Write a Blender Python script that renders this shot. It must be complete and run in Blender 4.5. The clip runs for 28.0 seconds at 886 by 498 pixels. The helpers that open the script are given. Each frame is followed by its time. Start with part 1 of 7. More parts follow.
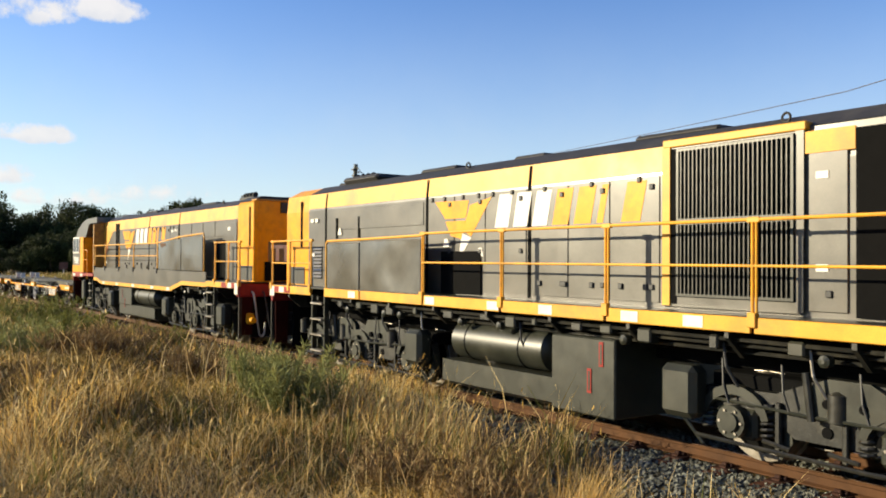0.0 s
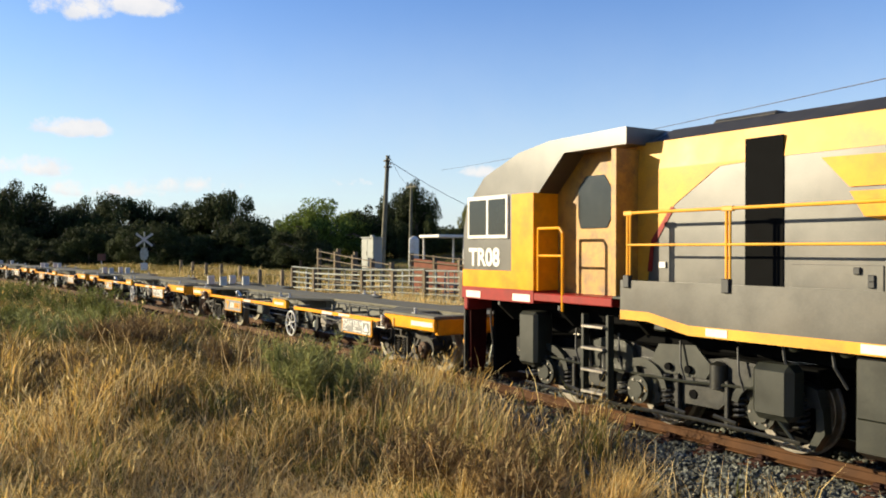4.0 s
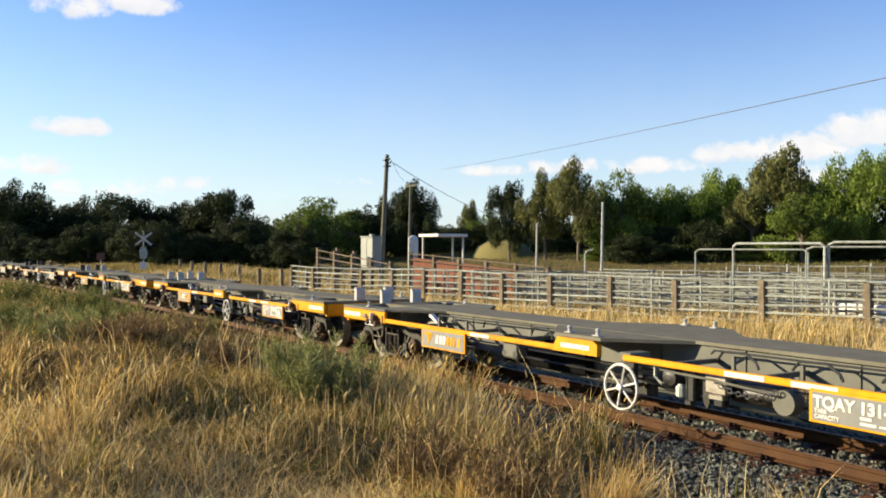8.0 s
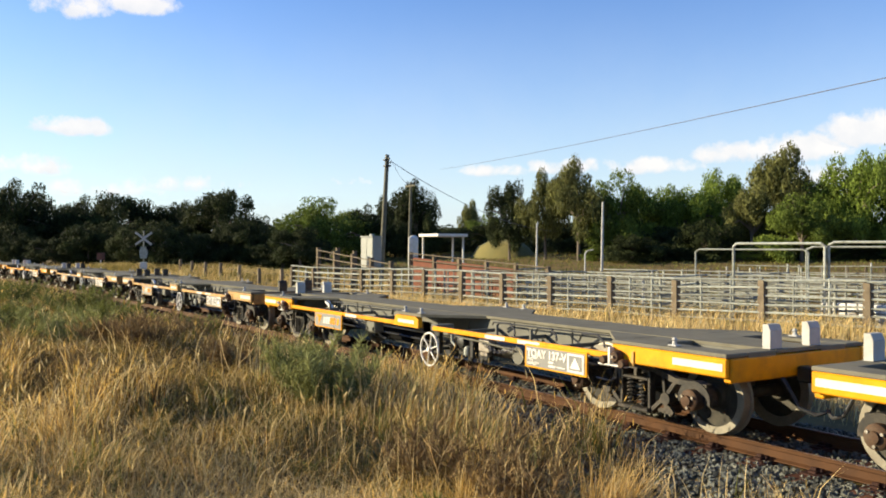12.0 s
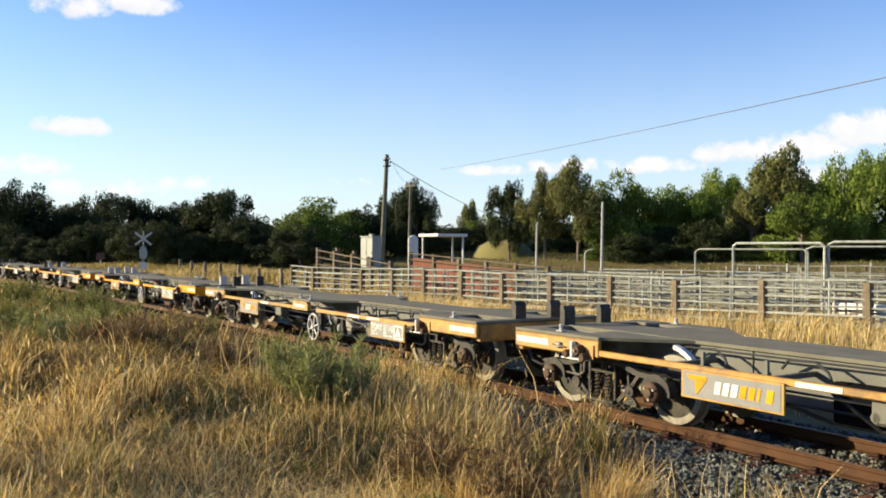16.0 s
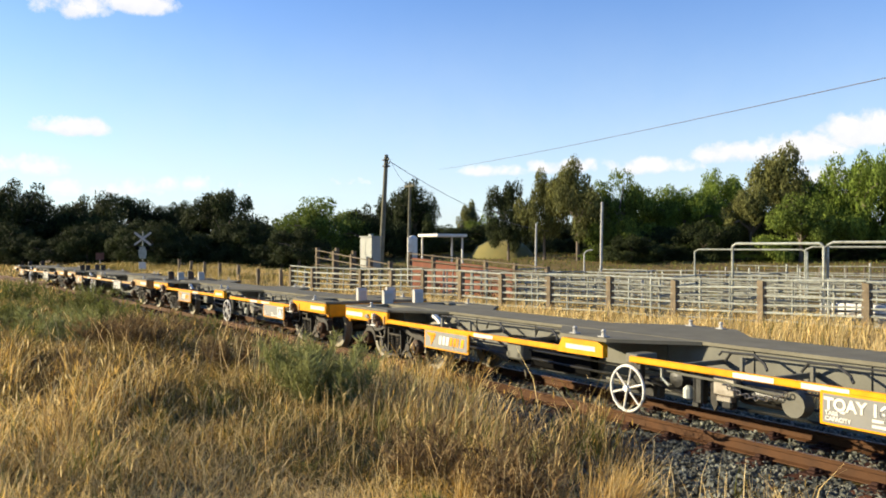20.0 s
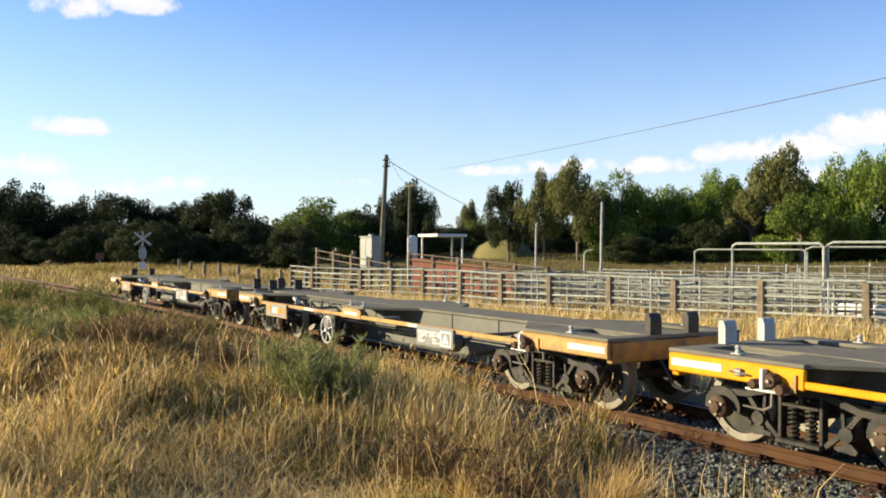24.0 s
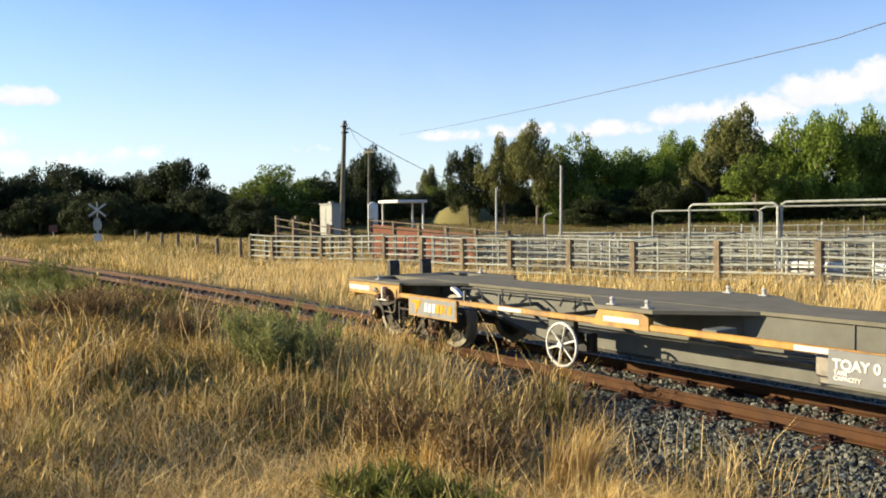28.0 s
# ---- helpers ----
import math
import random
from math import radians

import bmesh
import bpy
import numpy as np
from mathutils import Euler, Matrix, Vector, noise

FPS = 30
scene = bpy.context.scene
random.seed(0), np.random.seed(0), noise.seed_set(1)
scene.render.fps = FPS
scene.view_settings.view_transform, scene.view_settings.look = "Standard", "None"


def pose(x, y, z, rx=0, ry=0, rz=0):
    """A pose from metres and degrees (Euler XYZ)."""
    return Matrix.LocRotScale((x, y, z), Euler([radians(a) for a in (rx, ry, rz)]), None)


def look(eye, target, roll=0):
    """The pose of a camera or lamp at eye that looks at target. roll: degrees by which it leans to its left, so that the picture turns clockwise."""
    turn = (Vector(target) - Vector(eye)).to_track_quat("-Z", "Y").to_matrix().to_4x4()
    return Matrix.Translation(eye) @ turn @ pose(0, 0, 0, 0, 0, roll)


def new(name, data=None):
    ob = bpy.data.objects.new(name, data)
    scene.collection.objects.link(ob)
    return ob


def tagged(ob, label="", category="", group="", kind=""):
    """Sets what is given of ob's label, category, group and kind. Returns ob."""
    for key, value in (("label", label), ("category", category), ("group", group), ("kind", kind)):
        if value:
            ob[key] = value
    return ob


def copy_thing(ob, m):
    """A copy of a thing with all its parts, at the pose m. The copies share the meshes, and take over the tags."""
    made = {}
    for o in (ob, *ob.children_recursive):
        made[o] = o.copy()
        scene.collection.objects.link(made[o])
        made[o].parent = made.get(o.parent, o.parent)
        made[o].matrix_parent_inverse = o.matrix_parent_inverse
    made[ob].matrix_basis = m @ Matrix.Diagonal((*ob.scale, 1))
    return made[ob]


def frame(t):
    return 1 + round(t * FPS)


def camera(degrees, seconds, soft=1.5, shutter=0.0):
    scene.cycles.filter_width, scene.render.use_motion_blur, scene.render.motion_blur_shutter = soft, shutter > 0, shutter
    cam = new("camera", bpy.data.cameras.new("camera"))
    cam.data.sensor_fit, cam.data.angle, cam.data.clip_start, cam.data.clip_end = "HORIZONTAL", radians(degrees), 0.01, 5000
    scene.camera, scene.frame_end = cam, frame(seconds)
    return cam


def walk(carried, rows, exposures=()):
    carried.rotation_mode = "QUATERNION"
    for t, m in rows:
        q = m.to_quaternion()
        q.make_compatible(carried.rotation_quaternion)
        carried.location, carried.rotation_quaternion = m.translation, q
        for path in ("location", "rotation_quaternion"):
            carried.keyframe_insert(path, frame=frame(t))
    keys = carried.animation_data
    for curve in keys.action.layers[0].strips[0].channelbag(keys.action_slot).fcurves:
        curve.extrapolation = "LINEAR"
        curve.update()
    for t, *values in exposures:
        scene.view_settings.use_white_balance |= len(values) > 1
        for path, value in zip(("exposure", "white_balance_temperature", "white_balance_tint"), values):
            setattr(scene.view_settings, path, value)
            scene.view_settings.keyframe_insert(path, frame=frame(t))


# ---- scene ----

# Plan: x runs along the track the way the train goes, y away from the camera, z up; z = 0 is the top of the rails.
EYE = (0.0, 0.0, 2.14)
TRACK_Y = 8.61           # centre of the track where it is straight
CURVE_X, CURVE_R = -14.0, 580.0


def turn(yaw, pitch, roll):
    """The camera's pose: degrees to the left of +y, upwards, and lean."""
    a, b = radians(yaw), radians(pitch)
    way = Vector((-math.sin(a) * math.cos(b), math.cos(a) * math.cos(b), math.sin(b)))
    return look(EYE, Vector(EYE) + way, roll)


cam = camera(55.46, 28.0, soft=1.85)
walk(cam, [
    (0.0, turn(55.651, 0.758, 0.326)),
    (0.5, turn(56.437, 0.525, 0.298)),
    (1.0, turn(57.175, 0.357, 0.273)),
    (1.5, turn(57.403, 0.326, 0.296)),
    (2.0, turn(57.557, 0.259, 0.271)),
    (2.5, turn(57.720, 0.218, 0.187)),
    (3.0, turn(57.819, 0.176, 0.187)),
    (3.5, turn(57.824, 0.146, 0.227)),
    (5.5, turn(57.827, 0.095, 0.215)),
    (8.0, turn(57.779, 0.080, 0.265)),
    (12.0, turn(57.785, 0.073, 0.276)),
    (16.0, turn(57.771, 0.070, 0.244)),
    (20.0, turn(57.727, 0.082, 0.274)),
    (24.0, turn(57.727, 0.082, 0.274)),
    (26.5, turn(57.713, 0.063, 0.258)),
    (27.0, turn(57.765, -0.040, 0.289)),
    (27.5, turn(57.206, -0.582, -0.232)),
    (28.0, turn(55.084, -2.258, -0.746)),
], exposures=[(0.0, 1.06, 6850, 10), (3.0, 1.10, 6850, 10), (6.0, 1.10, 6850, 10), (8.0, 1.17, 6850, 10), (12.0, 1.20, 6850, 10), (17.0, 1.25, 6850, 10), (21.0, 1.27, 6850, 10), (28.0, 1.25, 6850, 10)])

# ---- light ----
SUN_AZ, SUN_EL = -138.0, 16.0      # degrees clockwise from +y, degrees up
sun_way = Vector((math.sin(radians(SUN_AZ)) * math.cos(radians(SUN_EL)),
                  math.cos(radians(SUN_AZ)) * math.cos(radians(SUN_EL)), math.sin(radians(SUN_EL))))
sun = new("sun", bpy.data.lights.new("sun", "SUN"))
sun.data.energy, sun.data.angle, sun.data.color = 5.0, radians(0.5), (0.97, 0.86, 0.62)
sun.matrix_world = look(sun_way * 50, (0, 0, 0))


class Nodes:
    """Short hand for a node tree."""

    def __init__(self, tree):
        self.tree = tree
        tree.nodes.clear()

    def add(self, kind, links=None):
        n = self.tree.nodes.new(kind)
        for key, v in (links or {}).items():
            if isinstance(v, bpy.types.NodeSocket):
                self.tree.links.new(v, n.inputs[key])
            else:
                n.inputs[key].default_value = v
        return n

    def math(self, op, a, b=0.0, clamp=False):
        n = self.add("ShaderNodeMath", {0: a, 1: b})
        n.operation, n.use_clamp = op, clamp
        return n.outputs[0]

    def mix(self, fac, a, b):
        n = self.add("ShaderNodeMix")
        n.data_type = "RGBA"
        for k, v in ((0, fac), (6, a), (7, b)):
            if isinstance(v, bpy.types.NodeSocket):
                self.tree.links.new(v, n.inputs[k])
            else:
                n.inputs[k].default_value = v
        return n.outputs[2]

    def ramp(self, fac, stops):
        n = self.add("ShaderNodeValToRGB", {0: fac})
        while len(n.color_ramp.elements) < len(stops):
            n.color_ramp.elements.new(0.5)
        for e, (p, c) in zip(n.color_ramp.elements, stops):
            e.position, e.color = p, (c if len(c) == 4 else (*c, 1))
        return n.outputs[0]

    def noise(self, vector, scale, detail=3.0, rough=0.55):
        return self.add("ShaderNodeTexNoise", {"Vector": vector, "Scale": scale, "Detail": detail, "Roughness": rough})


def heaven():
    """Daylight with a few fair-weather clouds low over the horizon."""
    world = bpy.data.worlds.new("world")
    scene.world = world
    world.use_nodes = True
    n = Nodes(world.node_tree)
    sky = n.add("ShaderNodeTexSky")
    sky.sky_type, sky.sun_disc = "NISHITA", False
    sky.sun_elevation, sky.sun_rotation = radians(SUN_EL), radians(SUN_AZ)
    sky.altitude, sky.air_density, sky.dust_density, sky.ozone_density = 200.0, 1.0, 0.15, 3.0
    co = n.add("ShaderNodeTexCoord").outputs["Generated"]
    xyz = n.add("ShaderNodeSeparateXYZ", {0: co})
    x, y, z = xyz.outputs[0], xyz.outputs[1], xyz.outputs[2]
    az = n.math("ARCTAN2", n.math("MULTIPLY", x, -1.0), y)        # radians to the left of +y
    el = n.math("ARCSINE", z)
    puff = n.noise(co, 26.0, 10.0, 0.62).outputs[0]
    wisp = n.noise(co, 9.0, 8.0, 0.7).outputs[0]
    total, belly = None, None
    for a, e, wa, we, s in CLOUDS:
        da = n.math("DIVIDE", n.math("SUBTRACT", az, radians(a)), radians(wa))
        de = n.math("DIVIDE", n.math("SUBTRACT", el, radians(e)), radians(we))
        flat = n.math("MULTIPLY", n.math("LESS_THAN", de, 0.0), n.math("MULTIPLY", de, de))     # flat undersides
        d = n.math("ADD", n.math("ADD", n.math("MULTIPLY", da, da), n.math("MULTIPLY", de, de)), n.math("MULTIPLY", flat, 1.6))
        m = n.math("MULTIPLY", n.math("SUBTRACT", 1.0, d), s)
        g = n.math("MULTIPLY", n.math("GREATER_THAN", m, 0.0), n.math("MULTIPLY", de, -0.8))
        total = m if total is None else n.math("MAXIMUM", total, m)
        belly = g if belly is None else n.math("MAXIMUM", belly, g)
    raw = n.math("ADD", total, n.math("MULTIPLY", n.math("SUBTRACT", puff, 0.5), 3.4))
    cover = n.math("MULTIPLY", n.math("SUBTRACT", raw, 0.12), 1.7, True)
    cover = n.math("MULTIPLY", cover, n.math("MULTIPLY", n.math("ADD", total, 0.35), 2.2, True))
    low = n.math("SUBTRACT", 1.0, n.math("DIVIDE", el, radians(19)), True)
    haze = n.math("MULTIPLY", n.math("POWER", low, 1.5), n.math("ADD", 0.50, n.math("MULTIPLY", wisp, 0.70)), True)
    vivid = n.add("ShaderNodeHueSaturation", {"Color": sky.outputs[0], "Hue": 0.516, "Saturation": 1.19, "Value": 1.40})
    tint = n.mix(haze, vivid.outputs[0], (4.05, 4.75, 5.75, 1))
    under = n.math("ADD", n.math("MULTIPLY", belly, 0.9), n.math("MULTIPLY", n.math("SUBTRACT", n.noise(co, 30.0, 5.0).outputs[0], 0.45), 1.6), True)
    body = n.mix(under, (5.9, 5.9, 6.0, 1), (4.2, 4.6, 5.3, 1))
    colour = n.mix(n.math("MULTIPLY", cover, 0.92), tint, body)
    bg = n.add("ShaderNodeBackground", {"Color": colour, "Strength": 0.075})
    n.add("ShaderNodeOutputWorld", {"Surface": bg.outputs[0]})


# degrees left of +y, degrees up, half width, half height, weight
CLOUDS = [(81.7, 14.7, 2.6, 1.3, 0.9), (77.8, 15.3, 2.8, 1.1, 0.8), (81.7, 7.5, 2.5, 0.9, 0.85), (84.2, 5.0, 2.8, 0.95, 0.55), (79.5, 3.7, 3.6, 0.7, 0.4), (74.0, 4.1, 3.6, 0.75, 0.5),
          (63.9, 4.5, 1.5, 0.45, 0.4), (54.0, 5.3, 4.0, 0.55, 0.6), (49.6, 5.5, 3.2, 0.8, 0.9), (44.2, 5.5, 4.2, 0.85, 0.9), (38.7, 6.1, 3.2, 1.0, 0.9),
          (35.0, 6.3, 3.4, 1.3, 0.9), (30.6, 7.3, 3.4, 1.7, 1.1), (26.5, 7.6, 4.0, 2.0, 1.1), (19.0, 8.0, 7.0, 3.0, 1.0), (33.0, 4.6, 6.0, 0.9, 0.6),
          (110.0, 7.0, 9.0, 3.0, 0.8), (-30.0, 9.0, 12.0, 4.0, 0.9), (170.0, 10.0, 14.0, 4.0, 0.8)]
heaven()

# ---- materials ----


def material(name, base, other=None, rough=0.6, metal=0.0, scale=6.0, fine=60.0, bump=0.15, dirt=None, dirt_amount=0.35,
             spread=0.0, coat=0.0, sub=0.0, spec=0.5, dents=0.0):
    """A surface with grain at two scales. other: the second tone; dirt: a colour lying in blotches; spread: how far single pieces differ."""
    m = bpy.data.materials.new(name)
    m.use_nodes = True
    n = Nodes(m.node_tree)
    co = n.add("ShaderNodeTexCoord").outputs["Object"]
    other = other or tuple(c * 0.75 for c in base)
    big = n.noise(co, scale, 5.0, 0.6).outputs[0]
    small = n.noise(co, fine, 3.0, 0.6).outputs[0]
    fac = n.math("ADD", n.math("MULTIPLY", big, 0.65), n.math("MULTIPLY", small, 0.35))
    colour = n.ramp(fac, [(0.36, other), (0.62, base)])
    if dirt:
        blot = n.noise(co, scale * 0.45, 7.0, 0.68).outputs[0]
        mask = n.ramp(blot, [(0.48, (0, 0, 0)), (0.66, (1, 1, 1))])
        colour = n.mix(n.math("MULTIPLY", mask, dirt_amount), colour, (*dirt, 1))
    if spread:
        rnd = n.add("ShaderNodeObjectInfo").outputs["Random"]
        isl = n.add("ShaderNodeNewGeometry").outputs["Random Per Island"]
        pick = n.math("FRACT", n.math("ADD", rnd, isl))
        gain = n.math("ADD", 1.0 - spread, n.math("MULTIPLY", pick, 2 * spread))
        hsv = n.add("ShaderNodeHueSaturation", {"Color": colour, "Value": gain})
        colour = hsv.outputs[0]
    bsdf = n.add("ShaderNodeBsdfPrincipled", {"Base Color": colour, "Metallic": metal, "Specular IOR Level": spec})
    r = n.math("ADD", rough - 0.12, n.math("MULTIPLY", fac, 0.24), True)
    n.tree.links.new(r, bsdf.inputs["Roughness"])
    if coat:
        bsdf.inputs["Coat Weight"].default_value = coat
        bsdf.inputs["Coat Roughness"].default_value = 0.12
    if bump:
        b = n.add("ShaderNodeBump", {"Strength": bump, "Distance": 0.01, "Height": fac})
        if dents:
            soft_dent = n.noise(co, 0.95, 1.0, 0.3).outputs[0]
            d = n.add("ShaderNodeBump", {"Strength": 1.0, "Distance": dents, "Height": soft_dent})
            n.tree.links.new(d.outputs[0], b.inputs["Normal"])
        n.tree.links.new(b.outputs[0], bsdf.inputs["Normal"])
    out = n.add("ShaderNodeOutputMaterial", {"Surface": bsdf.outputs[0]})
    if sub:
        tr = n.add("ShaderNodeBsdfTranslucent", {"Color": colour})
        mixer = n.add("ShaderNodeMixShader", {0: sub, 1: bsdf.outputs[0], 2: tr.outputs[0]})
        n.tree.links.new(mixer.outputs[0], out.inputs[0])
    return m


YELLOW = material("yellow_paint", (0.72, 0.305, 0.006), (0.61, 0.245, 0.005), 0.40, dirt=(0.25, 0.11, 0.022), dirt_amount=0.40, bump=0.05, spec=0.18)
YELLOW_OLD = material("weathered_yellow_paint", (0.45, 0.232, 0.028), (0.27, 0.130, 0.020), 0.55, dirt=(0.075, 0.050, 0.028), dirt_amount=0.65, bump=0.1)
# Paler than YELLOW, the sunlit sheen of the hood put into the colour.
HOOD_YELLOW = material("hood_yellow_with_sheen", (0.68, 0.33, 0.030), (0.56, 0.26, 0.022), 0.46, scale=2.5, dirt=(0.22, 0.12, 0.045), dirt_amount=0.5, bump=0.05, spec=0.26, dents=0.010)
GREY = material("loco_grey_paint", (0.080, 0.073, 0.059), (0.056, 0.051, 0.042), 0.34, scale=2.5, dirt=(0.110, 0.092, 0.070), dirt_amount=0.45, bump=0.06, spec=0.6, dents=0.012)
PANEL_GREY = material("dented_panel_paint", (0.080, 0.074, 0.060), (0.058, 0.053, 0.044), 0.22, scale=2.5, dirt=(0.100, 0.084, 0.066), dirt_amount=0.35, bump=0.02, spec=0.9, dents=0.10)
ROOF = material("roof_black_paint", (0.035, 0.033, 0.031), (0.020, 0.019, 0.018), 0.6, dirt=(0.070, 0.062, 0.055), spec=0.25)
DARK = material("underframe_grime", (0.013, 0.013, 0.011), (0.005, 0.005, 0.004), 0.42, scale=8, dirt=(0.046, 0.041, 0.029), dirt_amount=0.5, bump=0.4, spec=0.45)
TANK = material("tank_dark_paint", (0.021, 0.023, 0.016), (0.012, 0.013, 0.009), 0.40, scale=4, dirt=(0.042, 0.040, 0.028), dirt_amount=0.5, bump=0.15, spec=0.45)
# Near-black for slots and seams, and for shade put into hidden parts.
BLACK = material("black_slot_and_shade", (0.006, 0.006, 0.006), (0.004, 0.004, 0.004), 0.8, spec=0.03)
RED = material("red_paint", (0.26, 0.016, 0.011), (0.19, 0.012, 0.009), 0.5, dirt=(0.094, 0.023, 0.016), spec=0.2)
# Shaded copy of the red, for end faces turned from the sun.
SHADED_RED = material("shaded_red_paint", (0.040, 0.004, 0.003), (0.022, 0.003, 0.002), 0.6, dirt=(0.039, 0.012, 0.008), spec=0.05)
WHITE = material("white_paint", (0.66, 0.63, 0.56), (0.55, 0.52, 0.46), 0.5, dirt=(0.35, 0.30, 0.24), dirt_amount=0.4)
REFLECT = material("reflective_strip", (0.66, 0.62, 0.53), (0.55, 0.51, 0.43), 0.35)
STEEL = material("worn_steel", (0.328, 0.304, 0.265), (0.203, 0.179, 0.148), 0.42, 0.75, dirt=(0.125, 0.078, 0.047))
LEAF_MID = material("mid_green_leaf", (0.165, 0.215, 0.036), (0.062, 0.088, 0.017), 0.72, scale=0.3, fine=3, spread=0.55, bump=0, sub=0.28, spec=0.12)
TREAD = material("wheel_steel", (0.26, 0.235, 0.175), (0.17, 0.15, 0.11), 0.5, 0.3, dirt=(0.101, 0.070, 0.047), dirt_amount=0.4)
WHEEL_FACE = material("dusty_wheel_face", (0.055, 0.050, 0.037), (0.022, 0.020, 0.016), 0.7, scale=6, dirt=(0.100, 0.080, 0.052), dirt_amount=0.5, bump=0.2, spec=0.2)
RUST_IRON = material("rusty_iron", (0.085, 0.045, 0.024), (0.035, 0.020, 0.012), 0.75, scale=8, dirt=(0.12, 0.09, 0.06), dirt_amount=0.4, bump=0.3, spec=0.2)
SPINE = material("wagon_grey_paint", (0.135, 0.132, 0.104), (0.098, 0.095, 0.076), 0.6, scale=3, dirt=(0.085, 0.072, 0.053), dirt_amount=0.45, spec=0.25)
DECK = material("wagon_deck_grey", (0.175, 0.162, 0.120), (0.125, 0.115, 0.085), 0.85, scale=3, dirt=(0.200, 0.175, 0.125), dirt_amount=0.45, spec=0.06)
BOGIE = material("bogie_brown_grime", (0.030, 0.025, 0.018), (0.009, 0.008, 0.007), 0.58, scale=11, dirt=(0.095, 0.075, 0.050), dirt_amount=0.5, bump=0.4, spec=0.3)
PLATE = material("grey_board", (0.164, 0.164, 0.156), (0.133, 0.133, 0.125), 0.55, dirt=(0.234, 0.211, 0.156), dirt_amount=0.35)
HOSE = material("black_rubber", (0.023, 0.023, 0.023), (0.016, 0.016, 0.016), 0.6)
GLASS = material("dark_glass", (0.023, 0.027, 0.027), (0.020, 0.023, 0.023), 0.12, bump=0.0)
LAMP = material("lamp_glass", (0.75, 0.75, 0.72), (0.6, 0.6, 0.58), 0.15, bump=0.0)
RAIL = material("rail_rust", (0.092, 0.041, 0.016), (0.050, 0.023, 0.010), 0.75, scale=4, fine=90, dirt=(0.060, 0.030, 0.016), bump=0.2, spec=0.15)
RAIL_TOP = material("rail_head", (0.20, 0.115, 0.065), (0.12, 0.066, 0.036), 0.46, 0.45, spec=0.3)
SLEEPER = material("sleeper_rust", (0.092, 0.036, 0.020), (0.045, 0.020, 0.013), 0.8, spread=0.3, dirt=(0.100, 0.082, 0.062), spec=0.12)
CLIP = material("rail_clip", (0.045, 0.018, 0.011), (0.022, 0.010, 0.008), 0.7, spec=0.15)
STONE = material("ballast_stone", (0.170, 0.175, 0.145), (0.036, 0.039, 0.034), 0.8, scale=9, fine=70, spread=0.65, dirt=(0.085, 0.064, 0.042), dirt_amount=0.45, bump=0.3, spec=0.15)
SOIL = material("dry_soil", (0.200, 0.140, 0.058), (0.100, 0.072, 0.032), 0.95, scale=0.8, fine=14, bump=0.6, dirt=(0.070, 0.075, 0.026), dirt_amount=0.5, spec=0.05)
DRY = material("dry_grass", (0.68, 0.440, 0.125), (0.36, 0.215, 0.056), 0.7, scale=1.2, fine=20, spread=0.5, bump=0, sub=0.35, spec=0.08)
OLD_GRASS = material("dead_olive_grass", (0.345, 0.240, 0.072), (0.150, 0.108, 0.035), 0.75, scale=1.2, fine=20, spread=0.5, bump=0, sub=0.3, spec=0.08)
PALE = material("bleached_grass", (0.80, 0.62, 0.30), (0.56, 0.40, 0.165), 0.65, scale=1.2, fine=20, spread=0.4, bump=0, sub=0.35, spec=0.1)
STRAW = material("straw_grass", (0.80, 0.62, 0.32), (0.62, 0.45, 0.20), 0.7, scale=1.2, fine=20, spread=0.25, bump=0, sub=0.4, spec=0.12)
WEED = material("pale_green_weed", (0.30, 0.30, 0.105), (0.13, 0.14, 0.05), 0.7, scale=1.5, fine=20, spread=0.45, bump=0, sub=0.3, spec=0.12)
GREEN = material("green_weed", (0.175, 0.180, 0.045), (0.080, 0.090, 0.024), 0.65, scale=1.5, fine=20, spread=0.45, bump=0, sub=0.3, spec=0.1)
RUSSET = material("russet_dock", (0.26, 0.172, 0.078), (0.105, 0.070, 0.034), 0.8, scale=2, fine=20, spread=0.5, bump=0, sub=0.25, spec=0.08)
# Dark green, with the left wood's backlit shade put into the colour.
LEAF_DARK = material("dark_backlit_leaf", (0.046, 0.058, 0.017), (0.015, 0.021, 0.007), 0.75, scale=0.4, fine=3, spread=0.55, bump=0, sub=0.15, spec=0.12)
# Leaf tones raised towards the sunlit look of the right-hand trees.
LEAF_OLIVE = material("gum_leaf", (0.185, 0.185, 0.058), (0.075, 0.080, 0.026), 0.72, scale=0.3, fine=3, spread=0.55, bump=0, sub=0.28, spec=0.12)
LEAF_BRIGHT = material("fresh_leaf", (0.215, 0.285, 0.045), (0.085, 0.125, 0.021), 0.68, scale=0.3, fine=3, spread=0.5, bump=0, sub=0.3, spec=0.12)
BARK = material("bark", (0.187, 0.148, 0.109), (0.101, 0.078, 0.058), 0.9, scale=2, fine=25, bump=0.5)
WOOD = material("grey_timber", (0.200, 0.158, 0.105), (0.090, 0.070, 0.048), 0.85, scale=3, fine=40, bump=0.4, spread=0.25, dirt=(0.070, 0.050, 0.036), spec=0.15)
WOOD_RED = material("red_brown_timber", (0.156, 0.078, 0.058), (0.101, 0.051, 0.039), 0.85, scale=3, fine=40, bump=0.4, spread=0.15, spec=0.15)
PIPE = material("galvanised_pipe", (0.40, 0.415, 0.36), (0.22, 0.232, 0.20), 0.55, 0.2, spread=0.3, dirt=(0.160, 0.135, 0.095), dirt_amount=0.5, spec=0.3)
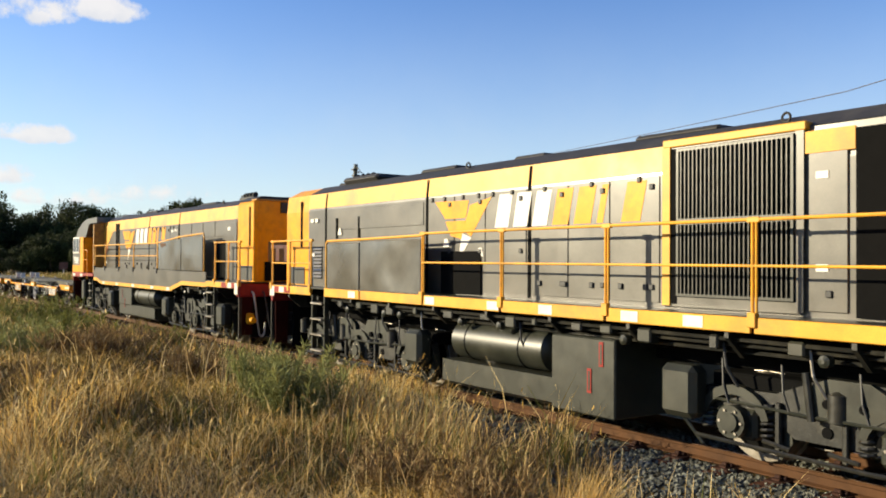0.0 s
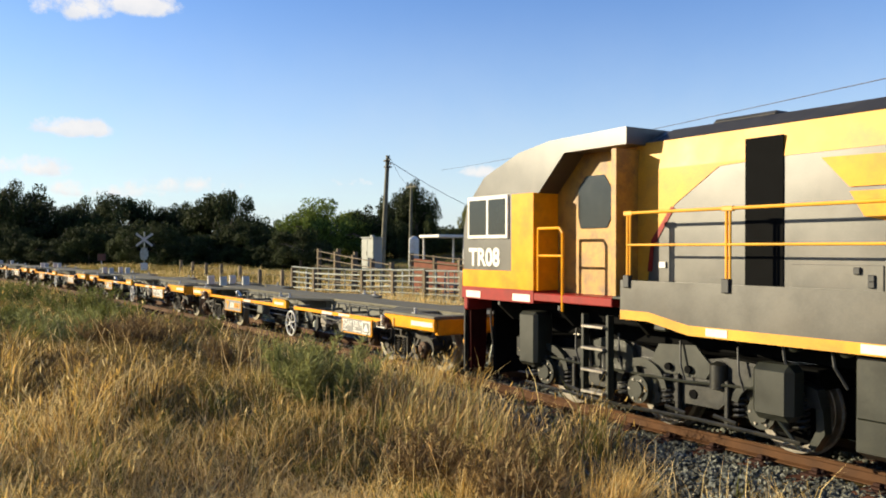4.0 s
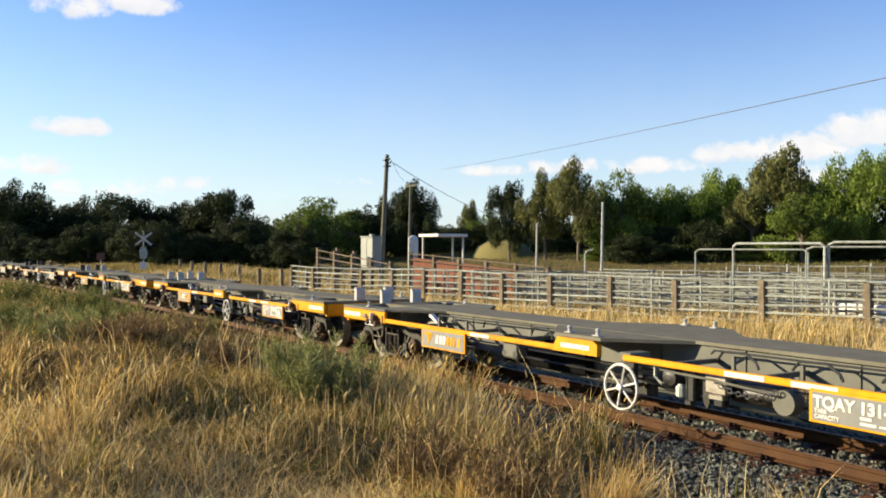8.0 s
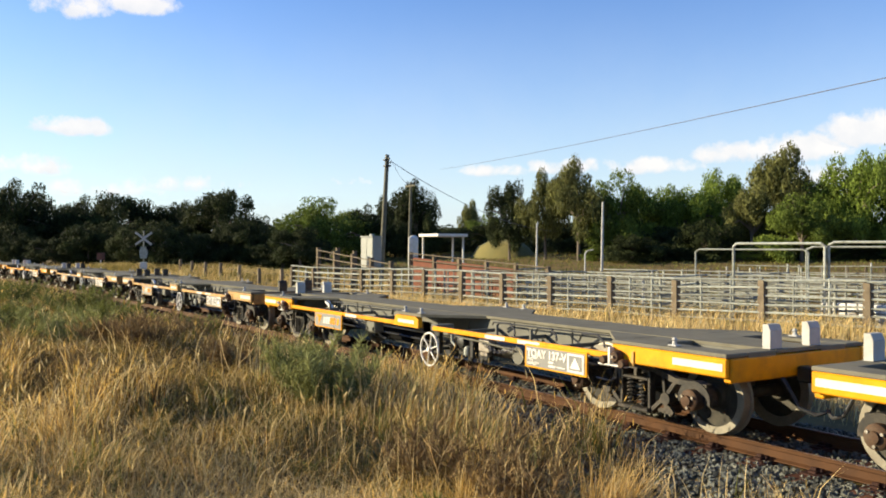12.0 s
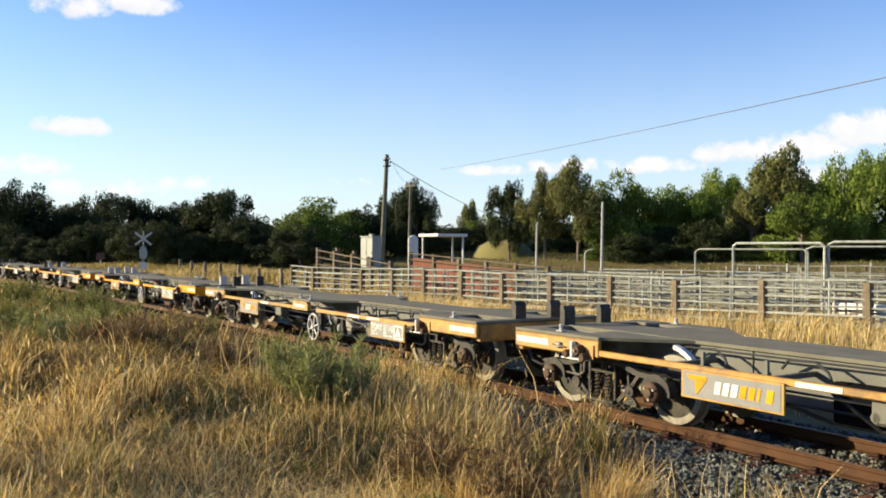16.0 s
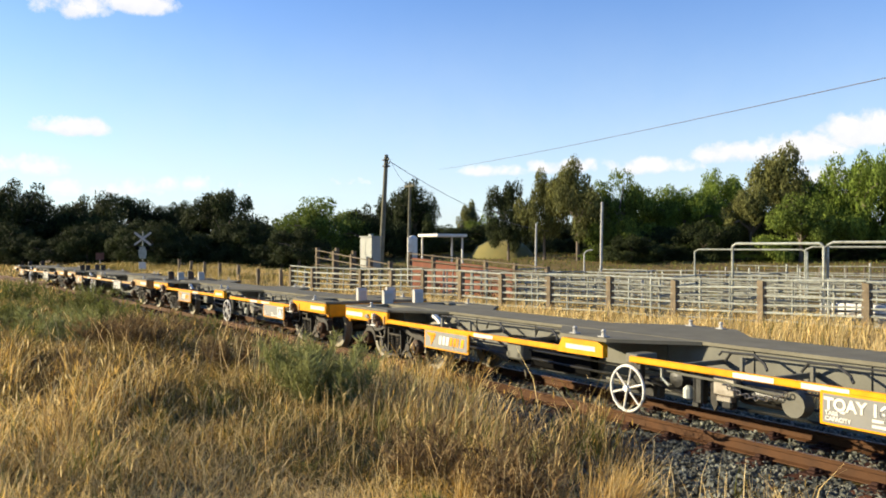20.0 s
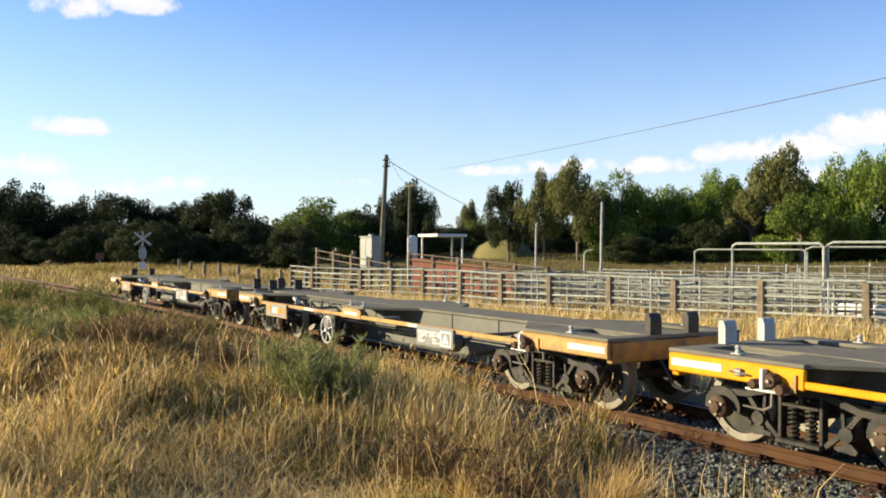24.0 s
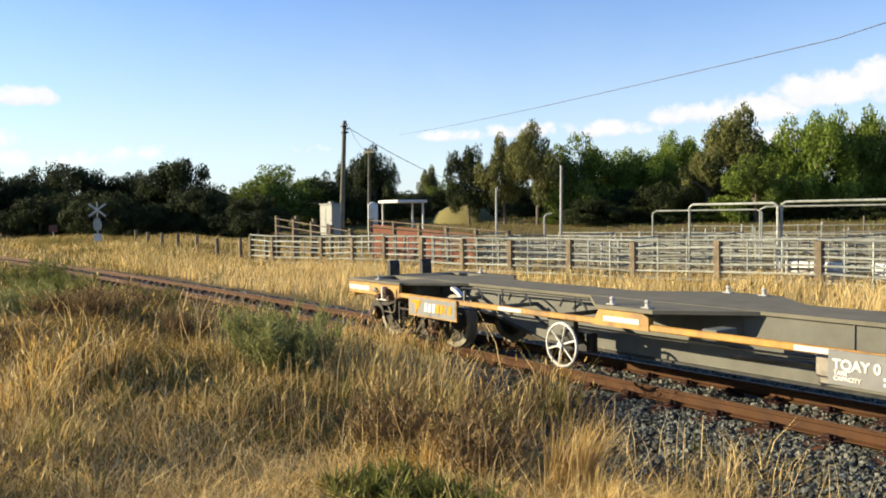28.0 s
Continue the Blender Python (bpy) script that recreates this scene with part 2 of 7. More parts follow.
BRICK_RED = material("rust_red_sheet", (0.187, 0.066, 0.039), (0.117, 0.043, 0.027), 0.8, scale=3, dirt=(0.140, 0.062, 0.039), spec=0.15)
# Darker copy of the pipe metal for the fences behind.
PIPE_DULL = material("dull_galvanised_pipe", (0.32, 0.325, 0.275), (0.165, 0.170, 0.142), 0.65, 0.1, spread=0.35, dirt=(0.110, 0.090, 0.062), dirt_amount=0.5, spec=0.2)
POLE = material("weathered_pole", (0.170, 0.160, 0.115), (0.095, 0.090, 0.066), 0.85, scale=2, fine=30, bump=0.4, spec=0.15)
CABINET = material("grey_green_cabinet", (0.257, 0.265, 0.226), (0.218, 0.226, 0.195), 0.55, scale=2, dirt=(0.156, 0.140, 0.109))
CONCRETE = material("pale_concrete", (0.450, 0.441, 0.414), (0.360, 0.351, 0.324), 0.85, dirt=(0.270, 0.243, 0.198), spec=0.15)
ASPHALT = material("asphalt", (0.047, 0.047, 0.047), (0.035, 0.035, 0.035), 0.9, scale=2)
CABLE = material("cable_black", (0.10, 0.10, 0.11), (0.08, 0.08, 0.09), 0.8, spec=0.1)
HILL = material("hill_grass", (0.19, 0.150, 0.040), (0.11, 0.100, 0.028), 0.95, scale=0.09, fine=0.6, bump=0)
FAR_WOOD = material("far_wood", (0.055, 0.074, 0.023), (0.027, 0.043, 0.016), 0.9, scale=0.2, fine=1.5, bump=0)

# ---- mesh tools ----


class Shape:
    """Collects the faces of one mesh."""

    def __init__(self):
        self.v, self.f = [], []

    def add(self, verts, faces):
        k = len(self.v)
        self.v += [tuple(p) for p in verts]
        self.f += [tuple(i + k for i in q) for q in faces]
        return self

    def box(self, x0, x1, y0, y1, z0, z1, c=0.0):
        """A block; c chamfers its edges."""
        c = min(c, 0.45 * min(x1 - x0, y1 - y0, z1 - z0))
        if c <= 0:
            p = [(x, y, z) for x in (x0, x1) for y in (y0, y1) for z in (z0, z1)]
            return self.add(p, [(0, 1, 3, 2), (4, 6, 7, 5), (0, 4, 5, 1), (2, 3, 7, 6), (0, 2, 6, 4), (1, 5, 7, 3)])
        p, ids = [], {}
        for a, x in enumerate((x0, x1)):
            for b, y in enumerate((y0, y1)):
                for d, z in enumerate((z0, z1)):
                    ix, iy, iz = x + (c if a == 0 else -c), y + (c if b == 0 else -c), z + (c if d == 0 else -c)
                    for k, q in enumerate(((x, iy, iz), (ix, y, iz), (ix, iy, z))):
                        ids[a, b, d, k] = len(p)
                        p.append(q)
        f = []
        for a in (0, 1):
            q = [ids[a, 0, 0, 0], ids[a, 0, 1, 0], ids[a, 1, 1, 0], ids[a, 1, 0, 0]]
            f.append(q if a == 0 else q[::-1])
            q = [ids[0, a, 0, 1], ids[1, a, 0, 1], ids[1, a, 1, 1], ids[0, a, 1, 1]]
            f.append(q if a == 0 else q[::-1])
            q = [ids[0, 0, a, 2], ids[0, 1, a, 2], ids[1, 1, a, 2], ids[1, 0, a, 2]]
            f.append(q if a == 0 else q[::-1])
        for a in (0, 1):
            for b in (0, 1):
                f.append([ids[a, b, 0, 0], ids[a, b, 1, 0], ids[a, b, 1, 1], ids[a, b, 0, 1]])
                f.append([ids[a, 0, b, 0], ids[a, 1, b, 0], ids[a, 1, b, 2], ids[a, 0, b, 2]])
                f.append([ids[0, a, b, 1], ids[1, a, b, 1], ids[1, a, b, 2], ids[0, a, b, 2]])
                for d in (0, 1):
                    f.append([ids[a, b, d, 0], ids[a, b, d, 1], ids[a, b, d, 2]])
        return self.add(p, f)

    def prism(self, outline, axis, a, b):
        """An outline pushed from a to b along an axis; the outline's pairs are the other two axes in order."""
        n = len(outline)
        put = {"x": lambda u, w, k: (k, u, w), "y": lambda u, w, k: (u, k, w), "z": lambda u, w, k: (u, w, k)}[axis]
        p = [put(u, w, a) for u, w in outline] + [put(u, w, b) for u, w in outline]
        f = [tuple(range(n))[::-1], tuple(range(n, 2 * n))] + [(i, (i + 1) % n, n + (i + 1) % n, n + i) for i in range(n)]
        return self.add(p, f)

    def cyl(self, a, b, r, r2=None, n=12, caps=True):
        a, b = Vector(a), Vector(b)
        r2 = r if r2 is None else r2
        d = (b - a).normalized()
        s = d.orthogonal().normalized()
        t = d.cross(s)
        p = []
        for c, q in ((a, r), (b, r2)):
            for i in range(n):
                w = 2 * math.pi * i / n
                p.append(c + (s * math.cos(w) + t * math.sin(w)) * q)
        f = [(i, (i + 1) % n, n + (i + 1) % n, n + i) for i in range(n)]
        if caps:
            f += [tuple(range(n))[::-1], tuple(range(n, 2 * n))]
        return self.add(p, f)

    def tube(self, points, r, n=6):
        for a, b in zip(points, points[1:]):
            self.cyl(a, b, r, n=n)
        return self

    def lathe(self, profile, axis, centre, n=20, caps=True):
        """Turns a profile of (along, radius) about an axis through centre."""
        k, m, p = "xyz".index(axis), len(profile), []
        for i in range(n):
            w = 2 * math.pi * i / n
            for u, r in profile:
                q = [0, 0, 0]
                q[k], q[(k + 1) % 3], q[(k + 2) % 3] = u, r * math.cos(w), r * math.sin(w)
                p.append([q[j] + centre[j] for j in range(3)])
        f = [(i * m + j, i * m + j + 1, ((i + 1) % n) * m + j + 1, ((i + 1) % n) * m + j) for i in range(n) for j in range(m - 1)]
        if caps:
            f += [tuple(i * m for i in range(n))[::-1], tuple(i * m + m - 1 for i in range(n))]
        return self.add(p, f)

    def ring(self, centre, axis, R, r, n=24, m=6):
        k, p = "xyz".index(axis), []
        for i in range(n):
            w = 2 * math.pi * i / n
            for j in range(m):
                u = 2 * math.pi * j / m
                q = [0, 0, 0]
                q[k], q[(k + 1) % 3], q[(k + 2) % 3] = r * math.sin(u), (R + r * math.cos(u)) * math.cos(w), (R + r * math.cos(u)) * math.sin(w)
                p.append([q[a] + centre[a] for a in range(3)])
        f = [(i * m + j, i * m + (j + 1) % m, ((i + 1) % n) * m + (j + 1) % m, ((i + 1) % n) * m + j) for i in range(n) for j in range(m)]
        return self.add(p, f)

    def mesh(self, name, mat, smooth=False):
        me = bpy.data.meshes.new(name)
        me.from_pydata(self.v, [], self.f)
        me.materials.append(mat)
        if smooth:
            me.polygons.foreach_set("use_smooth", [True] * len(me.polygons))
        me.update()
        return me


def part(name, shape, mat, parent=None, label="", smooth=False):
    """One mesh object, under a thing or under a part."""
    ob = new(name, shape.mesh(name, mat, smooth))
    if smooth:
        bm = bmesh.new()
        bm.from_mesh(ob.data)
        bmesh.ops.recalc_face_normals(bm, faces=bm.faces)
        for e in bm.edges:
            e.smooth = len(e.link_faces) == 2 and e.calc_face_angle(0) < 0.7
        bm.to_mesh(ob.data)
        bm.free()
    ob.parent = parent
    return tagged(ob, label)


def thing(name, label, category, group="", at=None, kind=""):
    ob = tagged(new(name), label, category, group, kind)
    if at:
        ob.matrix_basis = at
    return ob


def letters(text, size, mat, parent, m, name="lettering", label="", shear=0.0):
    """Raised lettering in the built-in font; m places its lower left corner, with the text running along x and up along y."""
    cu = bpy.data.curves.new(name, "FONT")
    cu.body, cu.size, cu.extrude, cu.shear = text, size, 0.003, shear
    cu.offset = size * 0.035
    tmp = new(name, cu)
    me = bpy.data.meshes.new_from_object(tmp.evaluated_get(bpy.context.evaluated_depsgraph_get()))
    bpy.data.objects.remove(tmp)
    me.transform(m)
    me.materials.clear()
    me.materials.append(mat)
    ob = new(name, me)
    ob.parent = parent
    return tagged(ob, label)


def near_face(x, y, z):
    """For lettering on a side that faces the camera (-y)."""
    return Matrix.Translation((x, y, z)) @ Matrix.Rotation(radians(90), 4, "X")


def track(s, lat=0.0, z=0.0):
    """A place on the line, s metres along it, lat to its far side."""
    if s >= CURVE_X:
        return Vector((s, TRACK_Y + lat, z))
    a, r = (CURVE_X - s) / CURVE_R, CURVE_R + lat
    return Vector((CURVE_X - r * math.sin(a), TRACK_Y - CURVE_R + r * math.cos(a), z))


def from_track(x, y):
    """Distance to the line's centre, positive on its far side; numbers or arrays."""
    return np.where(x > CURVE_X, y - TRACK_Y, np.hypot(x - CURVE_X, y - TRACK_Y + CURVE_R) - CURVE_R)


def smooth_step(a, b, x):
    u = np.clip((x - a) / (b - a), 0, 1)
    return u * u * (3 - 2 * u)


def ground_z(x, y):
    """Height of the ground: the ballast bed, the near bank and the flat beyond."""
    x, y = np.asarray(x, float), np.asarray(y, float)
    d = from_track(x, y)
    near_bank = 0.30 - 0.44 * smooth_step(-15, -6.5, x) + 0.14 * smooth_step(5.0, 0.5, y) * smooth_step(-25, -5, x)
    near_bank = near_bank + 0.07 * np.sin(x * 0.9 + 1) * np.sin(y * 1.1) + 0.05 * np.sin(x * 2.3 + y) + 0.08 * np.sin(x * 0.47 + 0.6 * y)
    far_flat = -0.42 + 0.05 * np.sin(x * 0.5) * np.sin(y * 0.7) + 0.5 * smooth_step(-40, -72, x) + 1.7 * smooth_step(32, 78, y)
    toe = -0.40
    side = np.where(d < 0, near_bank, far_flat)
    z = toe + (side - toe) * smooth_step(2.2, 4.6, np.abs(d))
    shoulder = -0.195 + (toe + 0.195) * smooth_step(1.3, 2.6, np.abs(d))
    return np.where(np.abs(d) < 2.6, np.maximum(shoulder, z), z)

# ---- ground and track ----


def make_ground():
    """One sheet of earth out to the horizon, finer near the line."""
    xs = np.concatenate([-np.geomspace(2500, 75, 22), np.arange(-70, 6.01, 0.5), np.geomspace(8, 2500, 20)])
    ys = np.concatenate([-np.geomspace(2500, 6, 18), np.arange(-5, 13.01, 0.2), np.arange(13.6, 40, 1.2), np.geomspace(41, 2500, 30)])
    X, Y = np.meshgrid(xs, ys, indexing="ij")
    Z = ground_z(X, Y)
    m, n = X.shape
    me = bpy.data.meshes.new("ground")
    idx = np.arange(m * n).reshape(m, n)
    quads = np.stack([idx[:-1, :-1], idx[1:, :-1], idx[1:, 1:], idx[:-1, 1:]], -1).reshape(-1, 4)
    me.from_pydata(np.stack([X, Y, Z], -1).reshape(-1, 3).tolist(), [], quads.tolist())
    me.materials.append(SOIL)
    me.polygons.foreach_set("use_smooth", [True] * len(me.polygons))
    tagged(new("ground", me), "dry grassy earth sloping gently to the ballast", "ground", kind="structure")


make_ground()


def swept(outline, s_values, mat, name, parent, lat=0.0):
    """An outline of (lat, z) pairs drawn along the line."""
    n, p = len(outline), []
    for s in s_values:
        p += [track(s, lat + u, w) for u, w in outline]
    f = [(i * n + j, i * n + (j + 1) % n, (i + 1) * n + (j + 1) % n, (i + 1) * n + j) for i in range(len(s_values) - 1) for j in range(n)]
    return part(name, Shape().add(p, f), mat, parent)


RAIL_FOOT = [(-0.065, -0.15), (0.065, -0.15), (0.065, -0.138), (0.012, -0.12), (0.010, -0.045), (0.032, -0.034), (0.034, -0.006),
             (0.022, 0.0), (-0.022, 0.0), (-0.034, -0.006), (-0.032, -0.034), (-0.010, -0.045), (-0.012, -0.12), (-0.065, -0.138)]
ALONG = [14, 8] + [x * 2.0 for x in range(3, -8, -1)] + [-14 - 3 * k for k in range(1, 62)]
line = thing("railway_track", "rusty narrow-gauge rails on rust-stained sleepers in grey ballast", "railway track", kind="structure")
for lat in (-0.565, 0.565):
    swept(RAIL_FOOT, ALONG, RAIL, "rail", line, lat)
    swept([(-0.020, 0.0005), (0.020, 0.0005), (0.020, 0.003), (-0.020, 0.003)], ALONG, RAIL_TOP, "rail_head", line, lat)

# ---- the train ----
TRAIN = []       # thing, where its left end starts on the line, length, wheelsets with their radius


def coil(x, y, z0, z1, R, r, turns):
    """A coil spring as one bent wire about an upright core."""
    n, m, p = turns * 10, 5, []
    for i in range(n + 1):
        a, z = 2 * math.pi * i / 10, z0 + (z1 - z0) * i / n
        for j in range(m):
            u = 2 * math.pi * j / m
            q = R + r * math.cos(u)
            p.append((x + q * math.cos(a), y + q * math.sin(a), z + r * math.sin(u)))
    f = [(i * m + j, i * m + (j + 1) % m, (i + 1) * m + (j + 1) % m, (i + 1) * m + j) for i in range(n) for j in range(m)]
    return Shape().add(p, f)


def wheelset(parent, x, radius, mat=TREAD, disc=WHEEL_FACE):
    """An axle with two wheels, its origin on the axle."""
    r = radius
    sh = Shape().cyl((0, -0.9, 0), (0, 0.9, 0), 0.07, n=10)
    for side in (-1, 1):
        prof = [(-0.07, 0.06), (-0.07, 0.13), (-0.035, 0.16), (-0.03, r - 0.085), (0.03, r - 0.085), (0.0, 0.16), (0.06, 0.12), (0.06, 0.06)]
        sh.lathe([(u * -side, w) for u, w in prof], "y", (0, side * 0.585, 0), 24)
        for k in range(4):
            a = k * math.pi / 2
            sh.cyl((0.22 * math.cos(a), side * 0.60, 0.22 * math.sin(a)), (0.22 * math.cos(a), side * 0.635, 0.22 * math.sin(a)), 0.035, n=6)
    ob = part("wheelset", sh, disc, parent, "grimy wheels on an axle", True)
    ob.matrix_basis = Matrix.Translation((x, 0, radius))
    for side in (-1, 1):
        prof = [(-0.066, r - 0.088), (-0.066, r - 0.006), (-0.06, r), (0.045, r), (0.05, r + 0.028), (0.072, r + 0.028), (0.072, r - 0.088)]
        part("tyre", Shape().lathe([(u * -side, w) for u, w in prof], "y", (0, side * 0.585, 0), 32, False), mat, ob, "dull bright steel tyre", True)
    return ob


def wagon_bogie(parent, cx):
    """A two-axle freight bogie: pierced side frames, slim coil springs and round axle caps under arched saddles."""
    sh = Shape().box(cx - 0.17, cx + 0.17, -0.86, 0.86, 0.46, 0.62, 0.03)
    ob = part("bogie", sh, BOGIE, parent, "grimy brown two-axle bogie")
    for y in (-0.92, 0.92):
        sg = -1 if y < 0 else 1

        def plate(outline, a=0.055):
            return Shape().prism([(cx + u, z) for u, z in outline], "y", y - a, y + a)

        f = plate([(-1.12, 0.62), (-0.66, 0.64), (-0.30, 0.745), (0.30, 0.745), (0.66, 0.64), (1.12, 0.62), (1.12, 0.56), (0.64, 0.575), (0.28, 0.675), (-0.28, 0.675), (-0.64, 0.575), (-1.12, 0.56)])
        side = part("side_frame", f, BOGIE, ob, "pierced cast side frame")
        for d in (-1, 1):
            part("frame_column", Shape().box(cx + d * 0.235 - 0.022, cx + d * 0.235 + 0.022, y - 0.05, y + 0.05, 0.21, 0.69, 0.008), BOGIE, side)
            part("frame_arm", plate([(d * 0.26, 0.235), (d * 0.26, 0.17), (d * 0.52, 0.40), (d * 0.66, 0.58), (d * 0.60, 0.58), (d * 0.48, 0.43)], 0.035), BOGIE, side)
            hang = plate([(d * 0.42, 0.62), (d * 0.455, 0.62), (d * 0.475, 0.34), (d * 0.60, 0.22), (d * 0.58, 0.18), (d * 0.36, 0.20), (d * 0.36, 0.235), (d * 0.45, 0.25)], 0.02)
            hang.cyl((cx + d * 0.50, y - 0.06, 0.37), (cx + d * 0.50, y + 0.06, 0.37), 0.075, n=10)
            part("brake_hanger", hang, BOGIE, side)
        part("frame_web", Shape().box(cx - 0.213, cx + 0.213, y - 0.05, y + 0.05, 0.545, 0.58, 0.008).box(cx - 0.028, cx + 0.028, y - 0.045, y + 0.045, 0.58, 0.68, 0.006), BOGIE, side)
        part("spring_plank", Shape().box(cx - 0.26, cx + 0.26, y - 0.10, y + 0.10, 0.165, 0.215, 0.012), BOGIE, side)
        part("damper_link", Shape().tube([(cx - 0.30, y + sg * 0.07, 0.78), (cx - 0.31, y + sg * 0.08, 0.52), (cx - 0.40, y + sg * 0.08, 0.47), (cx - 0.66, y + sg * 0.08, 0.48)], 0.014, 6), STEEL, side)
        for k in (-0.10, 0.10):
            part("coil_spring", coil(cx + k, y, 0.215, 0.545, 0.052, 0.013, 7), BOGIE, ob)
            part("spring_core", Shape().cyl((cx + k, y, 0.215), (cx + k, y, 0.545), 0.026, n=8), DARK, ob)
        for k in (-0.95, 0.95):
            q = np.radians(np.linspace(-12, 192, 13))
            arch = [(k + 0.235 * math.cos(a), 0.43 + 0.215 * math.sin(a)) for a in q] + [(k + 0.135 * math.cos(a), 0.43 + 0.125 * math.sin(a)) for a in q[::-1]]
            part("axle_saddle", plate(arch, 0.07), BOGIE, ob, "arched saddle over the axle cap")
            b = Shape().lathe([(sg * 0.02, 0.03), (sg * 0.02, 0.125), (sg * 0.15, 0.125), (sg * 0.165, 0.112), (sg * 0.175, 0.062), (sg * 0.205, 0.055), (sg * 0.21, 0.02)], "y", (cx + k, y, 0.43), 18)
            cap = part("axle_box", b, RUST_IRON, ob, "rust-brown round axle cap", True)
            for a in (0.5, 2.6, 4.7):
                part("cap_bolt", Shape().cyl((cx + k + 0.085 * math.cos(a), y + sg * 0.165, 0.43 + 0.085 * math.sin(a)), (cx + k + 0.085 * math.cos(a), y + sg * 0.19, 0.43 + 0.085 * math.sin(a)), 0.018, n=6), STEEL, cap)
            d = 1 if k < 0 else -1
            shoe = [(k + d * 0.47, 0.62), (k + d * 0.52, 0.62), (k + d * 0.55, 0.40), (k + d * 0.50, 0.22), (k + d * 0.43, 0.20), (k + d * 0.475, 0.40)]
            part("brake_shoe", Shape().prism([(cx + u, z) for u, z in shoe], "y", min(sg * 0.56, sg * 0.66), max(sg * 0.56, sg * 0.66)), RUST_IRON, ob)
    for k in (-0.4, 0.4):
        b = Shape().cyl((cx + k, -0.80, 0.30), (cx + k, 0.80, 0.30), 0.04, n=8)
        part("brake_beam", b, DARK, ob)
    return ob, [(wheelset(parent, cx + k, 0.43), 0.43) for k in (-0.95, 0.95)]


WAGON = 13.85


def flat_wagon(second):
    """A skeletal container wagon; its left end is the origin. second: the type with the large reservoir by the handwheel."""
    shift = -2.0 if second else 0.0
    w = thing("container_wagon", "empty skeletal container wagon with grey spine and yellow side sills", "freight wagon", "wagons of the train")
    foot = [(2.7, 0.70), (4.4, 0.33), (9.6, 0.33), (11.2, 0.70)] if second else [(2.7, 0.70), (4.4, 0.36), (8.15, 0.36), (8.35, 0.64), (11.2, 0.70)]
    belly = Shape().prism([(0.25, 0.70)] + foot + [(13.6, 0.70), (13.6, 1.0), (0.25, 1.0)], "y", -0.42, 0.42)
    spine = part("spine", belly, SPINE, w, "deep grey fish-bellied spine")
    flange = Shape()
    for a, b in zip(foot, foot[1:]):
        flange.prism([(a[0], a[1] - 0.03), (b[0], b[1] - 0.03), (b[0], b[1]), (a[0], a[1])], "y", -0.47, 0.47)
    part("bottom_flange", flange, DARK, spine, "dark bottom flange")
    for x in (3.4, 5.0, 6.1, 7.7, 9.0, 10.4):
        part("rib", Shape().box(x, x + 0.014, -0.435, 0.435, 0.72, 0.99), SPINE, spine)
    top = Shape().prism([(0.0, -0.42), (1.75, -0.42), (2.2, -0.47), (5.6, -0.47), (6.45, -0.47), (7.55, -0.47), (11.6, -0.47), (12.1, -0.42), (13.85, -0.42), (13.85, 0.42), (12.1, 0.42), (11.6, 0.47), (2.2, 0.47), (1.75, 0.42), (0.0, 0.42)], "z", 1.003, 1.045)
    part("deck_plate", top, DECK, w, "worn dark grey deck plate")
    for x0, x1 in ((0.0, 1.74), (12.11, 13.85)):
        for sg in (-1, 1):
            a, b = sorted((sg * 1.20, sg * 1.26))
            part("end_side_beam", Shape().box(x0, x1, a, b, 0.78, 0.99, 0.015), YELLOW, w, "orange-yellow end beam with white strips")
            a, b = sorted((sg * 0.90, sg * 1.26))
            part("end_deck", Shape().box(x0, x1, a, b, 0.992, 1.04, 0.01), DECK, w)
            x = x0 + 1.45 if x0 < 1 else x0 + 0.28
            a, b = sorted((sg * 0.422, sg * 0.898))
            part("end_bearer", Shape().box(x - 0.28, x + 0.28, a, b, 0.80, 1.038, 0.01), DECK, w)
            a, b = sorted((sg * 0.422, sg * 0.898))
            xe = x0 + 0.13 if x0 < 1 else x1 - 0.13
            part("end_bearer", Shape().box(xe - 0.13, xe + 0.13, a, b, 0.80, 1.038, 0.01), DECK, w)
            # slanting plate from the platform in to the spine
            xi, xo = (1.745, 2.6) if x0 < 1 else (12.105, 11.25)
            part("gusset", Shape().prism([(xi, sg * 0.475), (xi, sg * 1.2), (xo, sg * 0.475)], "z", 1.0, 1.04), DECK, w)
        h0, h1 = (-0.012, 0.10) if x0 < 1 else (13.75, 13.862)
        hs = part("headstock", Shape().box(h0, h1, -1.19, 1.19, 0.72, 0.985, 0.015), YELLOW, w, "yellow headstock")
        sx0, sx1 = (x0 + 0.05, x0 + 0.75) if x0 < 1 else (x1 - 0.75, x1 - 0.05)
        part("reflector", Shape().box(sx0, sx1, -1.265, -1.26, 0.85, 0.93), REFLECT, w)
        # lever bracket on the beam: a white shelf and upright with rusty knuckles
        bx = 1.36 if x0 < 1 else 12.20
        lv = part("brake_lever", Shape().box(bx - 0.24, bx + 0.22, -1.35, -1.265, 0.728, 0.748, 0.004), WHITE, w, "white lever bracket")
        part("upright", Shape().box(bx - 0.075, bx - 0.03, -1.345, -1.268, 0.75, 0.955, 0.008), WHITE, lv)
        part("fork", Shape().prism([(bx + 0.05, 0.75), (bx + 0.30, 0.75), (bx + 0.30, 0.93), (bx + 0.27, 0.93), (bx + 0.25, 0.80), (bx + 0.05, 0.80)], "y", -1.278, -1.268), YELLOW_OLD, lv)
